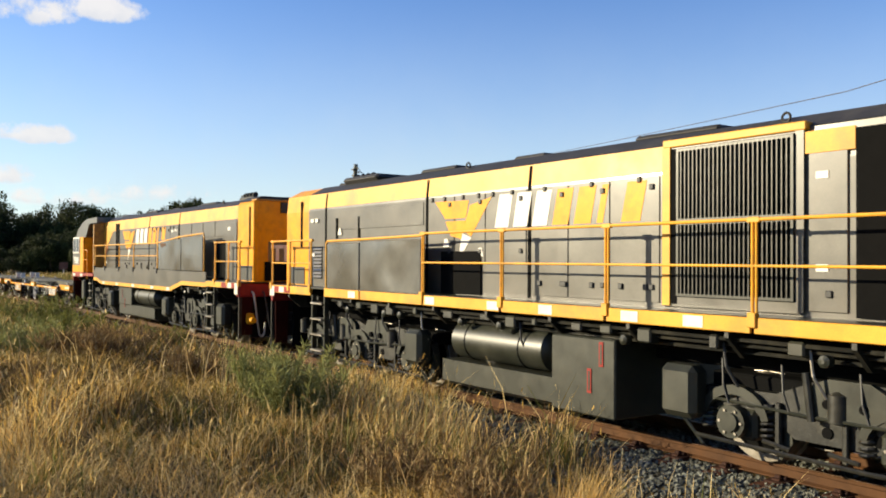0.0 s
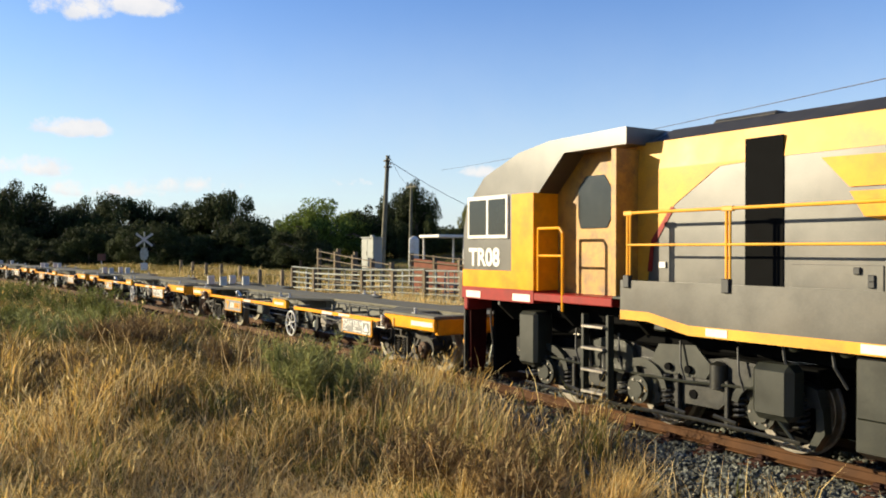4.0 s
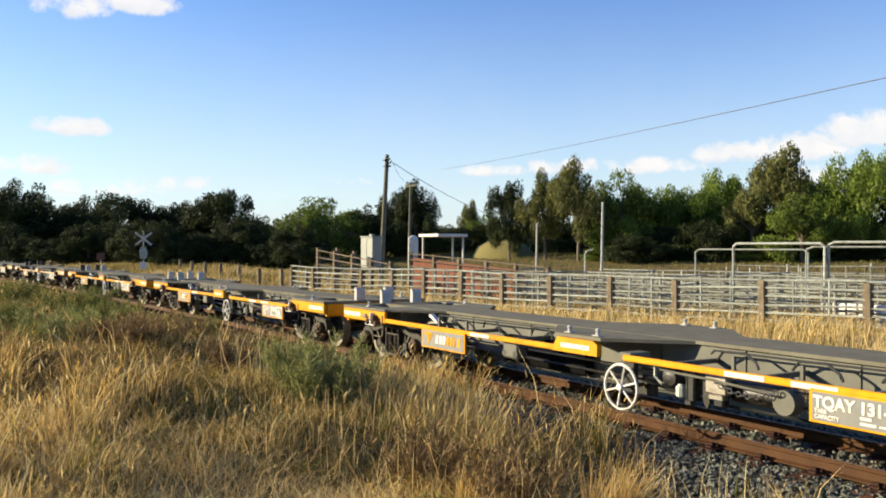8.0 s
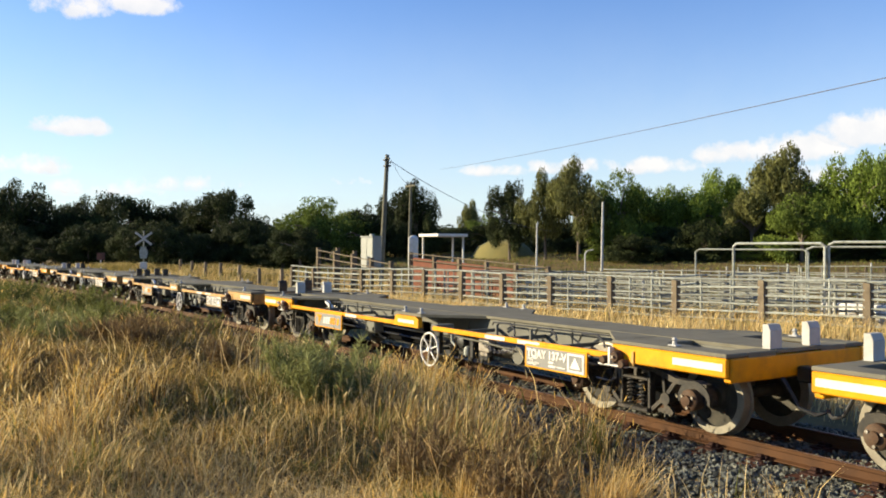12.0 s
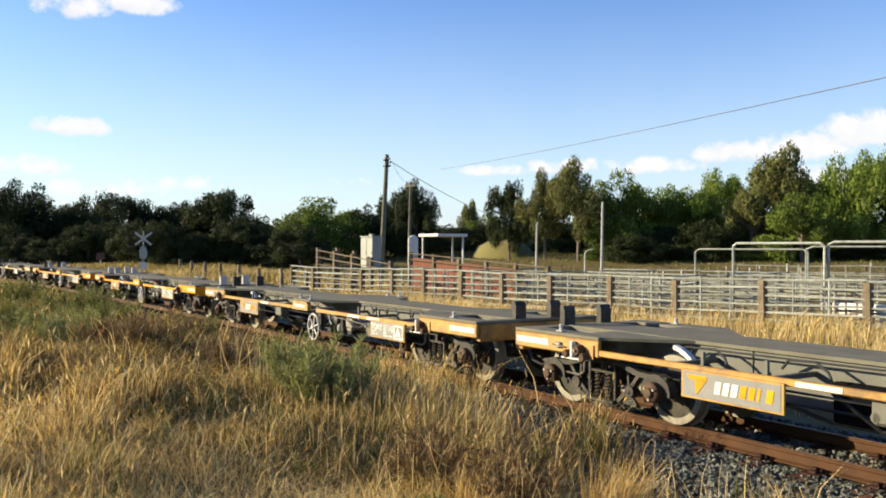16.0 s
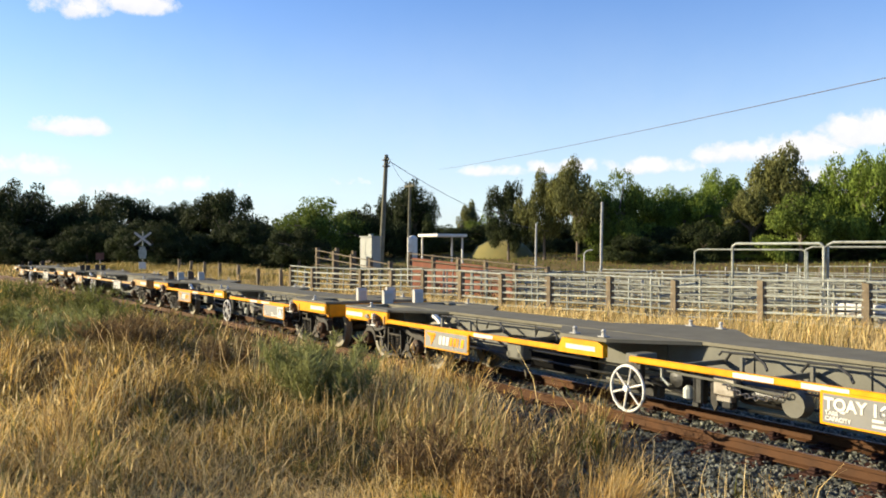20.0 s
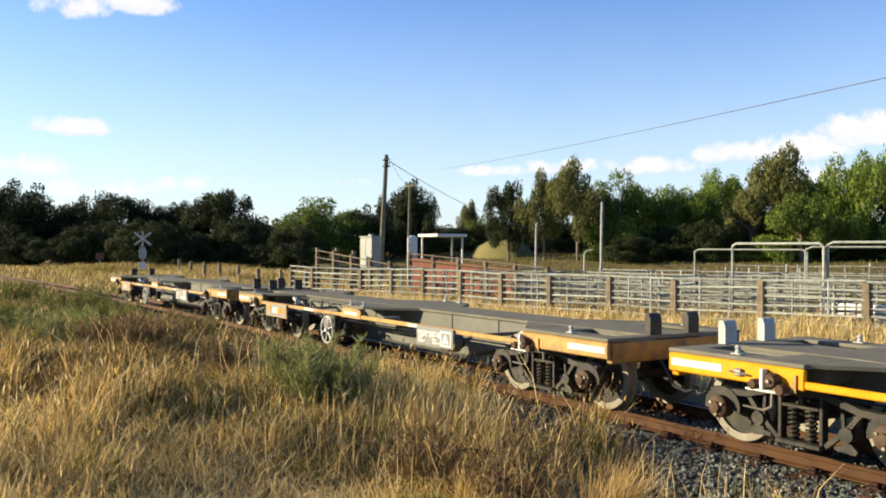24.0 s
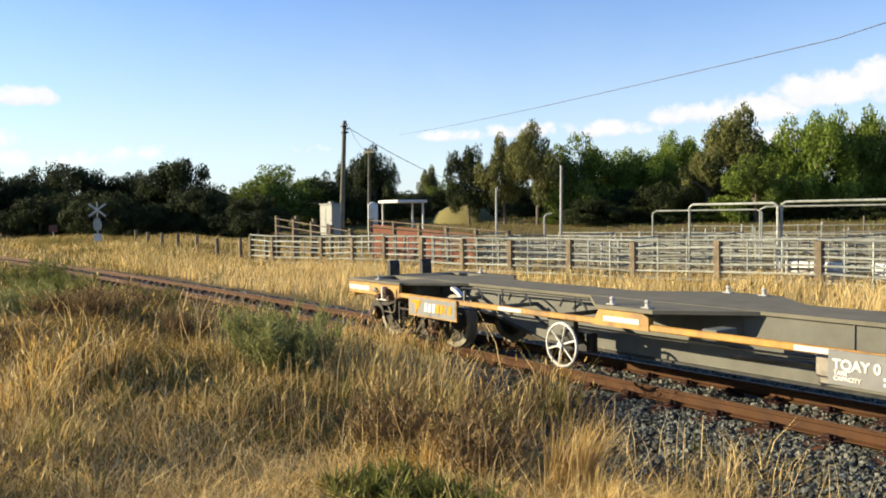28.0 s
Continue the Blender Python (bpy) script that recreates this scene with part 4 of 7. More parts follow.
def handrails(parent, xs, top, mid, y, foot, mat=None):
    """Posts at xs with a top and a middle rail between them."""
    mat = mat or HOOD_YELLOW
    for a, b in zip(xs, xs[1:]):
        part("handrail", Shape().cyl((a, y, top), (b, y, top), 0.019, n=8), mat, parent)
        part("handrail", Shape().cyl((a, y, mid), (b, y, mid), 0.015, n=8), mat, parent)
    for x in xs:
        p = Shape().cyl((x, y, foot), (x, y, top), 0.017, n=8).cyl((x + 0.045, y, foot), (x + 0.045, y, top), 0.014, n=8)
        p.box(x - 0.06, x + 0.09, y - 0.02, y + 0.03, top - 0.03, top + 0.025, 0.008)
        post = part("handrail_post", p, mat, parent)
        part("foot_clamp", Shape().box(x - 0.035, x + 0.065, y - 0.05, y + 0.02, foot - 0.13, foot + 0.02, 0.008), HOSE if foot > 1.8 else mat, post)


def ladder(parent, x0, x1, y, top):
    l = Shape()
    for x in (x0, x1):
        l.box(x - 0.02, x + 0.02, y - 0.05, y + 0.05, 0.32, top)
    ob = part("step_ladder", l, TANK, parent)
    for k in range(4):
        z = 0.36 + k * (top - 0.42) / 3.4
        part("tread", Shape().box(x0 + 0.022, x1 - 0.022, y - 0.10, y + 0.08, z, z + 0.035, 0.006), STEEL, ob)


def hood_outline(half, base, top):
    return [(-half, base), (-half, top - 0.34), (-half + 0.036, top), (-half + 0.35, top + 0.16), (half - 0.35, top + 0.16), (half - 0.036, top), (half, top - 0.34), (half, base)]


def emblem(parent, x, y, z0, z1, mark_end):
    """The wedge emblem and the row of slanting blocks beside it."""
    def at(pairs):
        return [(x + 1.5 * u, z0 + (z1 - z0) * v) for u, v in pairs]

    for shape in ([(0.0, 1.0), (0.62, 0.98), (0.57, 0.70), (0.20, 0.70)], [(0.20, 0.66), (0.56, 0.66), (0.50, 0.36), (0.30, 0.42)], [(0.64, 0.90), (1.0, 1.0), (0.66, 0.40), (0.52, 0.50)]):
        part("emblem", Shape().prism(at(shape), "y", y - 0.004, y), YELLOW, parent, "yellow wedge emblem")
    part("emblem_tip", Shape().prism(at([(0.50, 0.46), (0.66, 0.38), (0.44, 0.0)]), "y", y - 0.004, y), WHITE, parent, "white point of the emblem")
    n, a = 7, x + 1.58
    step = (mark_end - a) / n
    for k in range(n):
        u, t, b = a + k * step, z1 + 0.02, z1 - 0.46
        wide = 0.26 if k == 5 else 0.74
        sh = Shape().prism([(u, b), (u + step * wide, b), (u + step * wide + 0.11, t), (u + 0.11, t)], "y", y - 0.004, y)
        part("slanting_mark", sh, WHITE if k < 3 else YELLOW, parent, "white slanting block" if k < 3 else "yellow slanting block")


def hood_doors(parent, xs, y, z0, z1):
    """Access doors on the hood: thin panels with handles and hinges."""
    for a, b in zip(xs, xs[1:]):
        d = part("hood_door", Shape().box(a + 0.015, b - 0.015, y - 0.012, y, z0, z1, 0.004), GREY, parent)
        for z in (z0 + 0.18, z1 - 0.12):
            part("latch", Shape().box(b - 0.16, b - 0.09, y - 0.035, y - 0.012, z - 0.035, z + 0.03, 0.008), HOSE, d)


def coupler_end(parent, x, d):
    """The buffer beam of a locomotive: coupler, hoses, plough."""
    hs = part("headstock", Shape().box(min(x, x - d * 0.12), max(x, x - d * 0.12), -1.38, 1.38, 1.24, 1.55, 0.02), RED, parent, "red headstock")
    cp = Shape().box(min(x, x + d * 0.45), max(x, x + d * 0.45), -0.1, 0.1, 0.66, 0.86, 0.02).box(min(x + d * 0.42, x + d * 0.82), max(x + d * 0.42, x + d * 0.82), -0.2, 0.17, 0.62, 0.90, 0.06)
    part("coupler", cp, DARK, hs, "dark knuckle coupler")
    for y in (-1.12, 1.12):
        part("release_handle", Shape().box(min(x, x + d * 0.14), max(x, x + d * 0.14), y - 0.09, y + 0.09, 0.60, 0.86, 0.04).cyl((x + d * 0.07, y, 0.72), (x + d * 0.30, y, 0.70), 0.07, n=10), YELLOW, hs, "yellow cock handle")
    # Black plate puts the dark depth under the headstock into its colour.
    part("plough", Shape().prism([(-0.98, 0.26), (0.98, 0.26), (0.98, 1.24), (-0.98, 1.24)], "x", x - d * 0.30, x - d * 0.24), BLACK, parent, "pilot plate coloured black for the shade below the headstock")
    for y in (-1.16, 1.16):
        part("pilot_cheek", Shape().prism([(y - 0.14, 0.34), (y + 0.14, 0.34), (y + 0.15, 1.24), (y - 0.15, 1.24)], "x", x - d * 0.10, x - d * 0.03), SHADED_RED, parent, "red pilot cheek plate, darkened as in shade")
    for y in (-1.33, 1.33):
        part("steps_side", Shape().box(min(x - d * 0.03, x + d * 0.0), max(x - d * 0.03, x + d * 0.0), y - 0.04, y + 0.04, 0.28, 1.24), DARK, parent)
    for k, y in enumerate((-1.05, -0.78, -0.55, 0.5, 0.8)):
        deep = 0.30 + 0.12 * (k % 3)
        pts = [(x, y, 1.36), (x + d * 0.10, y, 1.33), (x + d * 0.15, y + 0.03, 1.05), (x + d * 0.17, y + 0.08, deep + 0.30), (x + d * 0.16, y + 0.13, deep + 0.06), (x + d * 0.15, y + 0.20, deep), (x + d * 0.13, y + 0.27, deep + 0.08), (x + d * 0.10, y + 0.30, deep + 0.34)]
        part("brake_hose", Shape().tube(pts, 0.024 if k == 0 else 0.018, 7), PIPE if k == 0 else HOSE, parent)


def fuel_tank(parent, x0, x1, cyl0, cyl1):
    part("fuel_tank", Shape().prism([(-1.22, 0.62), (-1.22, 0.30), (-1.05, 0.22), (1.05, 0.22), (1.22, 0.30), (1.22, 0.62)], "x", x0, x1), TANK, parent, "dark grey fuel tank")
    for y in (-0.92, 0.92):
        part("air_reservoir", Shape().lathe([(cyl0, 0.05), (cyl0 + 0.04, 0.20), (cyl0 + 0.12, 0.29), (cyl1 - 0.12, 0.29), (cyl1 - 0.04, 0.20), (cyl1, 0.05)], "x", (0, y, 0.93), 24), TANK, parent, "round dark air reservoir", True)
        for u in (cyl0 + 0.45, cyl1 - 0.6):
            part("strap", Shape().ring((u, y, 0.93), "x", 0.293, 0.012, 20, 4), DARK, parent)
    part("tank_core", Shape().box(x0 + 0.1, x1 - 0.1, -0.5, 0.5, 0.6, 1.40, 0.02), DARK, parent)


def red_mark(parent, x, z, y):
    m = Shape().box(x, x + 0.07, y - 0.005, y, z, z + 0.30)
    ob = part("gauge_frame", m, RED, parent, "red-framed fuel gauge")
    part("gauge", Shape().box(x + 0.02, x + 0.05, y - 0.008, y - 0.005, z + 0.03, z + 0.27), TANK, ob)


def roof_gear(parent, x0, x1, half, top, horn):
    """Black roof with fans, exhaust and lifting eyes."""
    part("roof", Shape().prism([(-half + 0.02, top), (-half + 0.35, top + 0.17), (half - 0.35, top + 0.17), (half - 0.02, top)], "x", x0, x1), ROOF, parent, "sooty black roof")
    for x, w, hgt in ((x0 + 1.0, 0.9, 0.16), (x0 + 4.2, 1.1, 0.20), (x0 + 6.6, 0.7, 0.14), (x1 - 3.2, 1.3, 0.20)):
        part("roof_hatch", Shape().box(x - w / 2, x + w / 2, -0.6, 0.6, top + 0.15, top + 0.17 + hgt * 0.35, 0.05), ROOF, parent)
    hx = horn
    part("horn_bracket", Shape().box(hx - 0.45, hx + 0.45, -0.62, -0.5, top + 0.16, top + 0.24, 0.01), ROOF, parent)
    for k in range(4):
        x = hx - 0.30 + k * 0.20
        part("horn", Shape().lathe([(-0.15, 0.025), (0.04, 0.03), (0.13, 0.07), (0.15, 0.07)], "x", (x, -0.56, top + 0.28), 10), ROOF, parent, "black roof horn", True)
    for x in (x0 + 5.3, x1 - 1.6):
        part("lifting_eye", Shape().ring((x, -half + 0.25, top + 0.16), "y", 0.05, 0.015, 10, 5), ROOF, parent)


def underfloor(parent, x0, x1, seed):
    """Pipes, valves and junction boxes hung under the walkway."""
    rng = random.Random(seed)
    for z, y in ((1.30, -1.18), (1.22, -1.08), (1.36, -1.26)):
        part("air_pipe", Shape().cyl((x0, y, z), (x1, y, z - 0.02), 0.022, n=6), DARK, parent)
    x = x0 + 0.3
    while x < x1 - 0.4:
        w, h = rng.uniform(0.10, 0.26), rng.uniform(0.08, 0.16)
        part("junction_box", Shape().box(x, x + w, -1.30, -1.12, 1.36 - h, 1.38, 0.02), rng.choice((DARK, DARK, TANK)), parent)
        if rng.random() < 0.25:
            part("drop_pipe", Shape().tube([(x + w, -1.2, 1.3), (x + w + 0.05, -1.22, 1.05), (x + w + 0.14, -1.15, 0.85)], 0.016, 6), rng.choice((HOSE, STEEL)), parent)
        if rng.random() < 0.4:
            part("valve", Shape().lathe([(-0.06, 0.02), (-0.04, 0.06), (0.05, 0.06), (0.07, 0.03)], "y", (x + w + 0.2, -1.26, 1.22), 10), TANK, parent)
        x += rng.uniform(0.45, 1.0)


def loco_rear():
    """The second locomotive, its cab trailing: the cab's outer face is the origin."""
    w = thing("diesel_locomotive", "yellow and grey diesel locomotive with grey side skirt, cab facing backwards", "locomotive", "locomotives of the train")
    # Underframe and sill are black to hold the deep shade below the walkway.
    part("underframe", Shape().box(0.15, 17.15, -0.95, 0.95, 1.20, 1.56, 0.02), BLACK, w)
    part("centre_sill", Shape().box(0.2, 17.1, -0.55, 0.55, 0.95, 1.20, 0.02), BLACK, w)
    for x in np.arange(0.9, 17.0, 1.35):
        part("underframe_bracket", Shape().prism([(-1.36, 1.42), (-1.36, 1.36), (-1.1, 1.14), (-0.6, 1.10), (-0.6, 1.2), (-1.2, 1.42)], "x", x, x + 0.05), DARK, w)
    part("walkway", Shape().box(3.3, 17.18, -1.385, 1.385, 1.56, 1.60, 0.01), TANK, w)
    top = 3.48
    hood = part("hood", Shape().prism(hood_outline(1.0, 1.60, top), "x", 3.3, 16.2), GREY, w, "long grey engine hood")
    part("yellow_band", Shape().prism([(-1.006, top - 0.34), (-0.971, top - 0.004), (-0.94, top + 0.012), (-0.90, top - 0.34)], "x", 5.5, 16.2), HOOD_YELLOW, hood, "yellow band along the top of the hood")
    part("yellow_flash", Shape().prism([(3.3, 1.62), (3.5, 1.62), (3.6, 2.25), (3.95, 2.7), (4.6, 3.1), (5.5, 3.14), (3.3, 3.14)], "y", -1.007, -1.001), HOOD_YELLOW, hood)
    part("yellow_band", Shape().prism([(-1.006, top - 0.34), (-0.971, top - 0.004), (-0.94, top + 0.012), (-0.90, top - 0.34)], "x", 3.3, 5.5), HOOD_YELLOW, hood, "yellow band along the top of the hood")
    part("red_tail", Shape().prism([(3.52, 1.9), (3.6, 1.9), (3.62, 2.2), (3.95, 2.66), (3.9, 2.68), (3.58, 2.28)], "y", -1.010, -1.006), RED, hood)
    roof_gear(w, 3.6, 16.2, 1.0, top, 15.8)
    for x in (8.9, 11.8):
        part("seam", Shape().prism([(-1.010, 1.62), (-1.010, top - 0.34), (-0.978, top - 0.02), (-0.93, top - 0.02), (-0.93, 1.62)], "x", x - 0.03, x + 0.03), BLACK, hood)
    part("vent_slot", Shape().box(4.95, 5.42, -1.013, -1.0, 1.75, 3.36), BLACK, hood, "tall dark vent slot")
    emblem(hood, 5.85, -1.012, 2.05, 3.08, 10.6)
    for x in (9.25, 9.65, 10.05, 10.45, 11.0, 11.3, 7.9, 8.3):
        part("door_catch", Shape().box(x, x + 0.07, -1.035, -1.0, 3.02 if x > 9 else 2.2, 3.10 if x > 9 else 2.26, 0.008), HOSE, hood)
    for x in (6.2, 6.7, 7.6, 8.05, 9.2, 9.7, 10.2, 10.75):
        part("door_catch", Shape().box(x, x + 0.07, -1.04, -1.0, 1.93, 2.0, 0.008), HOSE, hood)
    for x, z, q in ((9.9, 2.52, 0.26), (10.55, 2.50, 0.16), (11.15, 2.92, 0.16), (11.45, 2.95, 0.24), (3.72, 1.95, 0.10)):
        part("notice", Shape().box(x, x + q, -1.022, -1.012, z, z + 0.07), WHITE, hood, "small white notice")
    part("rust_patch", Shape().prism([(11.3, 2.52), (11.42, 2.45), (11.6, 2.50), (11.75, 2.49), (11.8, 2.58), (11.3, 2.60)], "y", -1.389, -1.385), RAIL, w, "bare rusty patch on the side panel")
    hood_doors(hood, [5.5, 6.5, 7.4, 8.2, 8.85], -1.0, 1.66, 2.02)
    hood_doors(hood, [8.95, 9.6, 10.3, 11.0, 11.75], -1.0, 1.66, 3.12)
    for x in (12.0, 12.9, 13.8, 14.7, 15.5):
        part("upper_panel", Shape().box(x + 0.02, x + 0.86 if x < 15 else x + 0.65, -1.012, -1.0, 2.72, 3.12, 0.004), GREY, hood)
    part("door_panel", Shape().box(15.25, 16.17, -1.02, -1.0, 1.62, 3.06, 0.006), GREY, hood, "grey hood door")
    for x, z in ((15.6, 2.86), (15.6, 2.25)):
        part("notice", Shape().box(x, x + 0.16, -1.026, -1.02, z, z + 0.09), WHITE, hood, "small white notice")
    # Black sheet on the hood holds the shade inside the doorway.
    part("side_opening", Shape().box(14.78, 15.45, -1.03, -1.0, 1.60, 2.62), BLACK, hood, "black sheet for the shade in an open doorway")
    end = part("end_hood", Shape().prism([(-1.0, 1.60), (-1.0, top - 0.02), (-0.94, top + 0.06), (0.94, top + 0.06), (1.0, top - 0.02), (1.0, 1.60)], "x", 16.2, 17.25), YELLOW, w, "bright yellow end hood")
    part("end_roof", Shape().prism([(-0.96, top + 0.06), (-0.72, top + 0.19), (0.72, top + 0.19), (0.96, top + 0.06)], "x", 16.15, 17.0), ROOF, end, "raised black end roof")
    part("end_lip", Shape().box(16.98, 17.30, -0.98, 0.98, top + 0.062, top + 0.10, 0.01), YELLOW_OLD, end)
    for y in (-0.985, 0.985):
        part("corner_post", Shape().box(17.25, 17.29, y - 0.06, y + 0.06, 1.62, top + 0.06, 0.01), YELLOW, end)
    part("grille", Shape().box(16.35, 17.12, -1.01, -1.0, 1.62, 1.98), DARK, end, "dark lower grille")
    part("corner_slot", Shape().box(16.92, 17.0, -1.012, -1.0, 2.45, 3.40), BLACK, end)
    part("number_panel", Shape().box(17.25, 17.258, -0.66, 0.62, 2.02, 2.56, 0.003), GREY, end, "grey number panel")
    m = Matrix(((0, 0, 1, 17.262), (1, 0, 0, -0.58), (0, 1, 0, 2.11), (0, 0, 0, 1)))
    letters("TR08", 0.52, WHITE, end, m, "fleet_number", "white fleet number")
    part("light_panel", Shape().box(17.25, 17.29, -0.35, 0.88, 3.26, 3.52, 0.01), ROOF, end)
    for y in (0.22, 0.42):
        part("headlight", Shape().cyl((17.29, y, 3.39), (17.31, y, 3.39), 0.07, n=14), LAMP, end, "round headlight")
    part("tail_box", Shape().box(17.25, 17.34, 0.0, 0.6, 1.85, 2.02, 0.01), STEEL, end)
    part("socket_box", Shape().box(17.25, 17.30, -0.75, 0.75, 1.62, 2.08, 0.01), BLACK, end)
    # skirt with its yellow foot
    for sg in (-1, 1):
        y0, y1 = sorted((sg * 1.39, sg * 1.36))
        sk = part("side_skirt", Shape().prism([(3.45, 1.44), (3.9, 1.44), (4.5, 1.33), (12.2, 1.33), (13.2, 1.53), (15.05, 1.53), (15.05, 1.80), (3.45, 1.80)], "y", y0, y1), GREY, w, "grey side skirt")
        ys = Shape()
        for a, b in (((3.45, 1.44), (3.9, 1.44)), ((3.9, 1.44), (4.5, 1.33)), ((4.5, 1.33), (12.2, 1.33)), ((12.2, 1.33), (13.2, 1.53)), ((13.2, 1.53), (15.05, 1.53))):
            ys.prism([(a[0], a[1] - 0.11), (b[0], b[1] - 0.11), (b[0], b[1]), (a[0], a[1])], "y", y0 - 0.004, y1 + 0.004)
        part("skirt_stripe", ys, HOOD_YELLOW, sk, "yellow stripe under the skirt")
        y0, y1 = sorted((sg * 1.395, sg * 1.40))
        for x in (4.75, 6.5, 8.4, 10.4, 11.9):
            part("reflector", Shape().box(x, x + 0.28, y0, y1, 1.235, 1.32), REFLECT, sk)
        y0, y1 = sorted((sg * 1.385, sg * 1.35))
        part("side_panel", Shape().box(11.1, 13.08, y0, y1, 1.815, 2.68, 0.01), PANEL_GREY, w, "plain grey walkway panel")
        part("side_panel", Shape().box(13.12, 14.78, y0, y1, 1.815, 2.74, 0.01), PANEL_GREY, w, "plain grey walkway panel")
        y0, y1 = sorted((sg * 1.36, sg * 1.395))
        part("end_sill", Shape().box(15.06, 17.2, y0, y1, 1.44, 1.57), HOOD_YELLOW, w)
        y0, y1 = sorted((sg * 1.394, sg * 1.40))
        part("red_stripe", Shape().box(16.15, 16.55, y0, y1, 1.445, 1.565), RED, w)
        part("reflector", Shape().box(16.55, 16.8, y0, y1, 1.445, 1.565), REFLECT, w)
        part("red_stripe", Shape().box(16.8, 17.0, y0, y1, 1.445, 1.565), RED, w)
        part("reflector", Shape().box(17.0, 17.19, y0, y1, 1.30, 1.565), REFLECT, w)
        handrails(w, [3.55, 5.0, 6.8, 8.5, 10.95], 2.60 + 0.0, 2.22, sg * 1.37, 1.84)
        part("handrail", Shape().tube([(10.95, sg * 1.37, 2.60), (12.9, sg * 1.37, 2.74), (14.82, sg * 1.37, 2.80), (14.86, sg * 1.37, 2.70), (14.86, sg * 1.37, 1.62)], 0.022, 8), HOOD_YELLOW, w)
        handrails(w, [15.62, 16.5, 17.2], 2.55, 2.08, sg * 1.36, 1.62)
        ladder(w, 15.1, 15.58, sg * 1.32, 1.45)
        ladder(w, 2.75, 3.2, sg * 1.32, 1.35)
    # cab
    cab = part("cab", Shape().prism([(0.02, 1.52), (0.02, 2.42), (0.13, 2.93), (1.75, 2.93), (1.75, 1.52)], "y", -1.38, 1.38), GREY, w, "driving cab with yellow, red and grey paint")
    part("cab_roof", Shape().prism([(0.11, 2.94), (0.45, 3.25), (1.3, 3.54), (2.0, 3.64), (3.45, 3.66), (3.45, 3.45), (2.3, 3.45), (1.75, 2.94)], "y", -1.30, 1.30), GREY, cab, "sloping grey cab roof")
    part("cab_yellow", Shape().box(1.25, 1.76, -1.386, 1.386, 1.72, 2.95, 0.006), YELLOW, cab)
    part("cab_yellow_foot", Shape().box(0.0, 1.765, -1.388, 1.388, 1.60, 1.86, 0.004), YELLOW, cab)
    part("cab_red_foot", Shape().box(-0.01, 1.77, -1.392, 1.392, 1.42, 1.60, 0.004), RED, cab, "red foot of the cab")
    part("reflector", Shape().box(0.12, 0.5, -1.397, -1.392, 1.44, 1.54), REFLECT, cab)
    part("reflector", Shape().box(1.3, 1.7, -1.397, -1.392, 1.44, 1.54), REFLECT, cab)
    wf = part("side_window", Shape().box(0.16, 1.20, -1.41, -1.38, 2.32, 2.96, 0.03), WHITE, cab, "white-framed cab side window")
    part("pane", Shape().box(0.22, 0.66, -1.415, -1.41, 2.38, 2.90), GLASS, wf)
    part("pane", Shape().box(0.72, 1.14, -1.415, -1.41, 2.38, 2.90), GLASS, wf)
    part("front_window", Shape().prism([(-1.1, 2.4), (1.1, 2.4), (1.1, 2.9), (-1.1, 2.9)], "x", 0.03, 0.08), GLASS, cab)
    letters("TR08", 0.36, WHITE, cab, near_face(0.18, -1.384, 1.93), "fleet_number", "white fleet number")
    # recessed doorway behind the cab
    back = part("cab_back", Shape().prism([(1.75, 1.56), (3.35, 1.56), (3.35, 3.48), (2.3, 3.48), (1.75, 2.94)], "y", -0.95, 0.95), YELLOW_OLD, w, "orange recess with the cab door")
    part("door_window", Shape().prism([(2.25, 2.45), (2.75, 2.45), (2.85, 2.6), (2.85, 2.95), (2.7, 3.15), (2.35, 3.15), (2.2, 3.0), (2.2, 2.6)], "y", -0.962, -0.95), GLASS, back, "cab door window")
    part("recess_side", Shape().box(3.28, 3.36, -1.38, -0.95, 1.60, 3.40), YELLOW_OLD, w)
    part("recess_side", Shape().box(3.28, 3.36, 0.95, 1.38, 1.60, 3.40), YELLOW_OLD, w)
    part("cab_step", Shape().box(1.75, 3.3, -1.385, 1.385, 1.46, 1.57, 0.01), RED, w)
    part("door_rail", Shape().tube([(1.85, -1.37, 1.6), (1.85, -1.37, 2.45), (2.3, -1.37, 2.45), (2.36, -1.37, 2.38), (2.36, -1.37, 1.35)], 0.021, 8).cyl((1.85, -1.37, 2.08), (2.36, -1.37, 2.08), 0.018, n=8), YELLOW, w)
    coupler_end(w, 0.02, -1)
    coupler_end(w, 17.22, 1)
    part("steps_box", Shape().box(1.35, 1.75, -1.34, -1.0, 0.55, 1.30, 0.05), TANK, w)
    fuel_tank(w, 6.35, 10.25, 7.95, 10.2)
    part("tank_box", Shape().box(6.35, 7.85, -1.24, 1.24, 0.60, 1.20, 0.02), TANK, w, "square dark tank")
    red_mark(w, 6.75, 0.82, -1.245)
    red_mark(w, 7.05, 0.50, -1.245)
    underfloor(w, 3.6, 15.0, 5)
    loco_bogie(w, 3.55, (1.95,))
    loco_bogie(w, 13.75, (-2.25, 2.1))
    return w


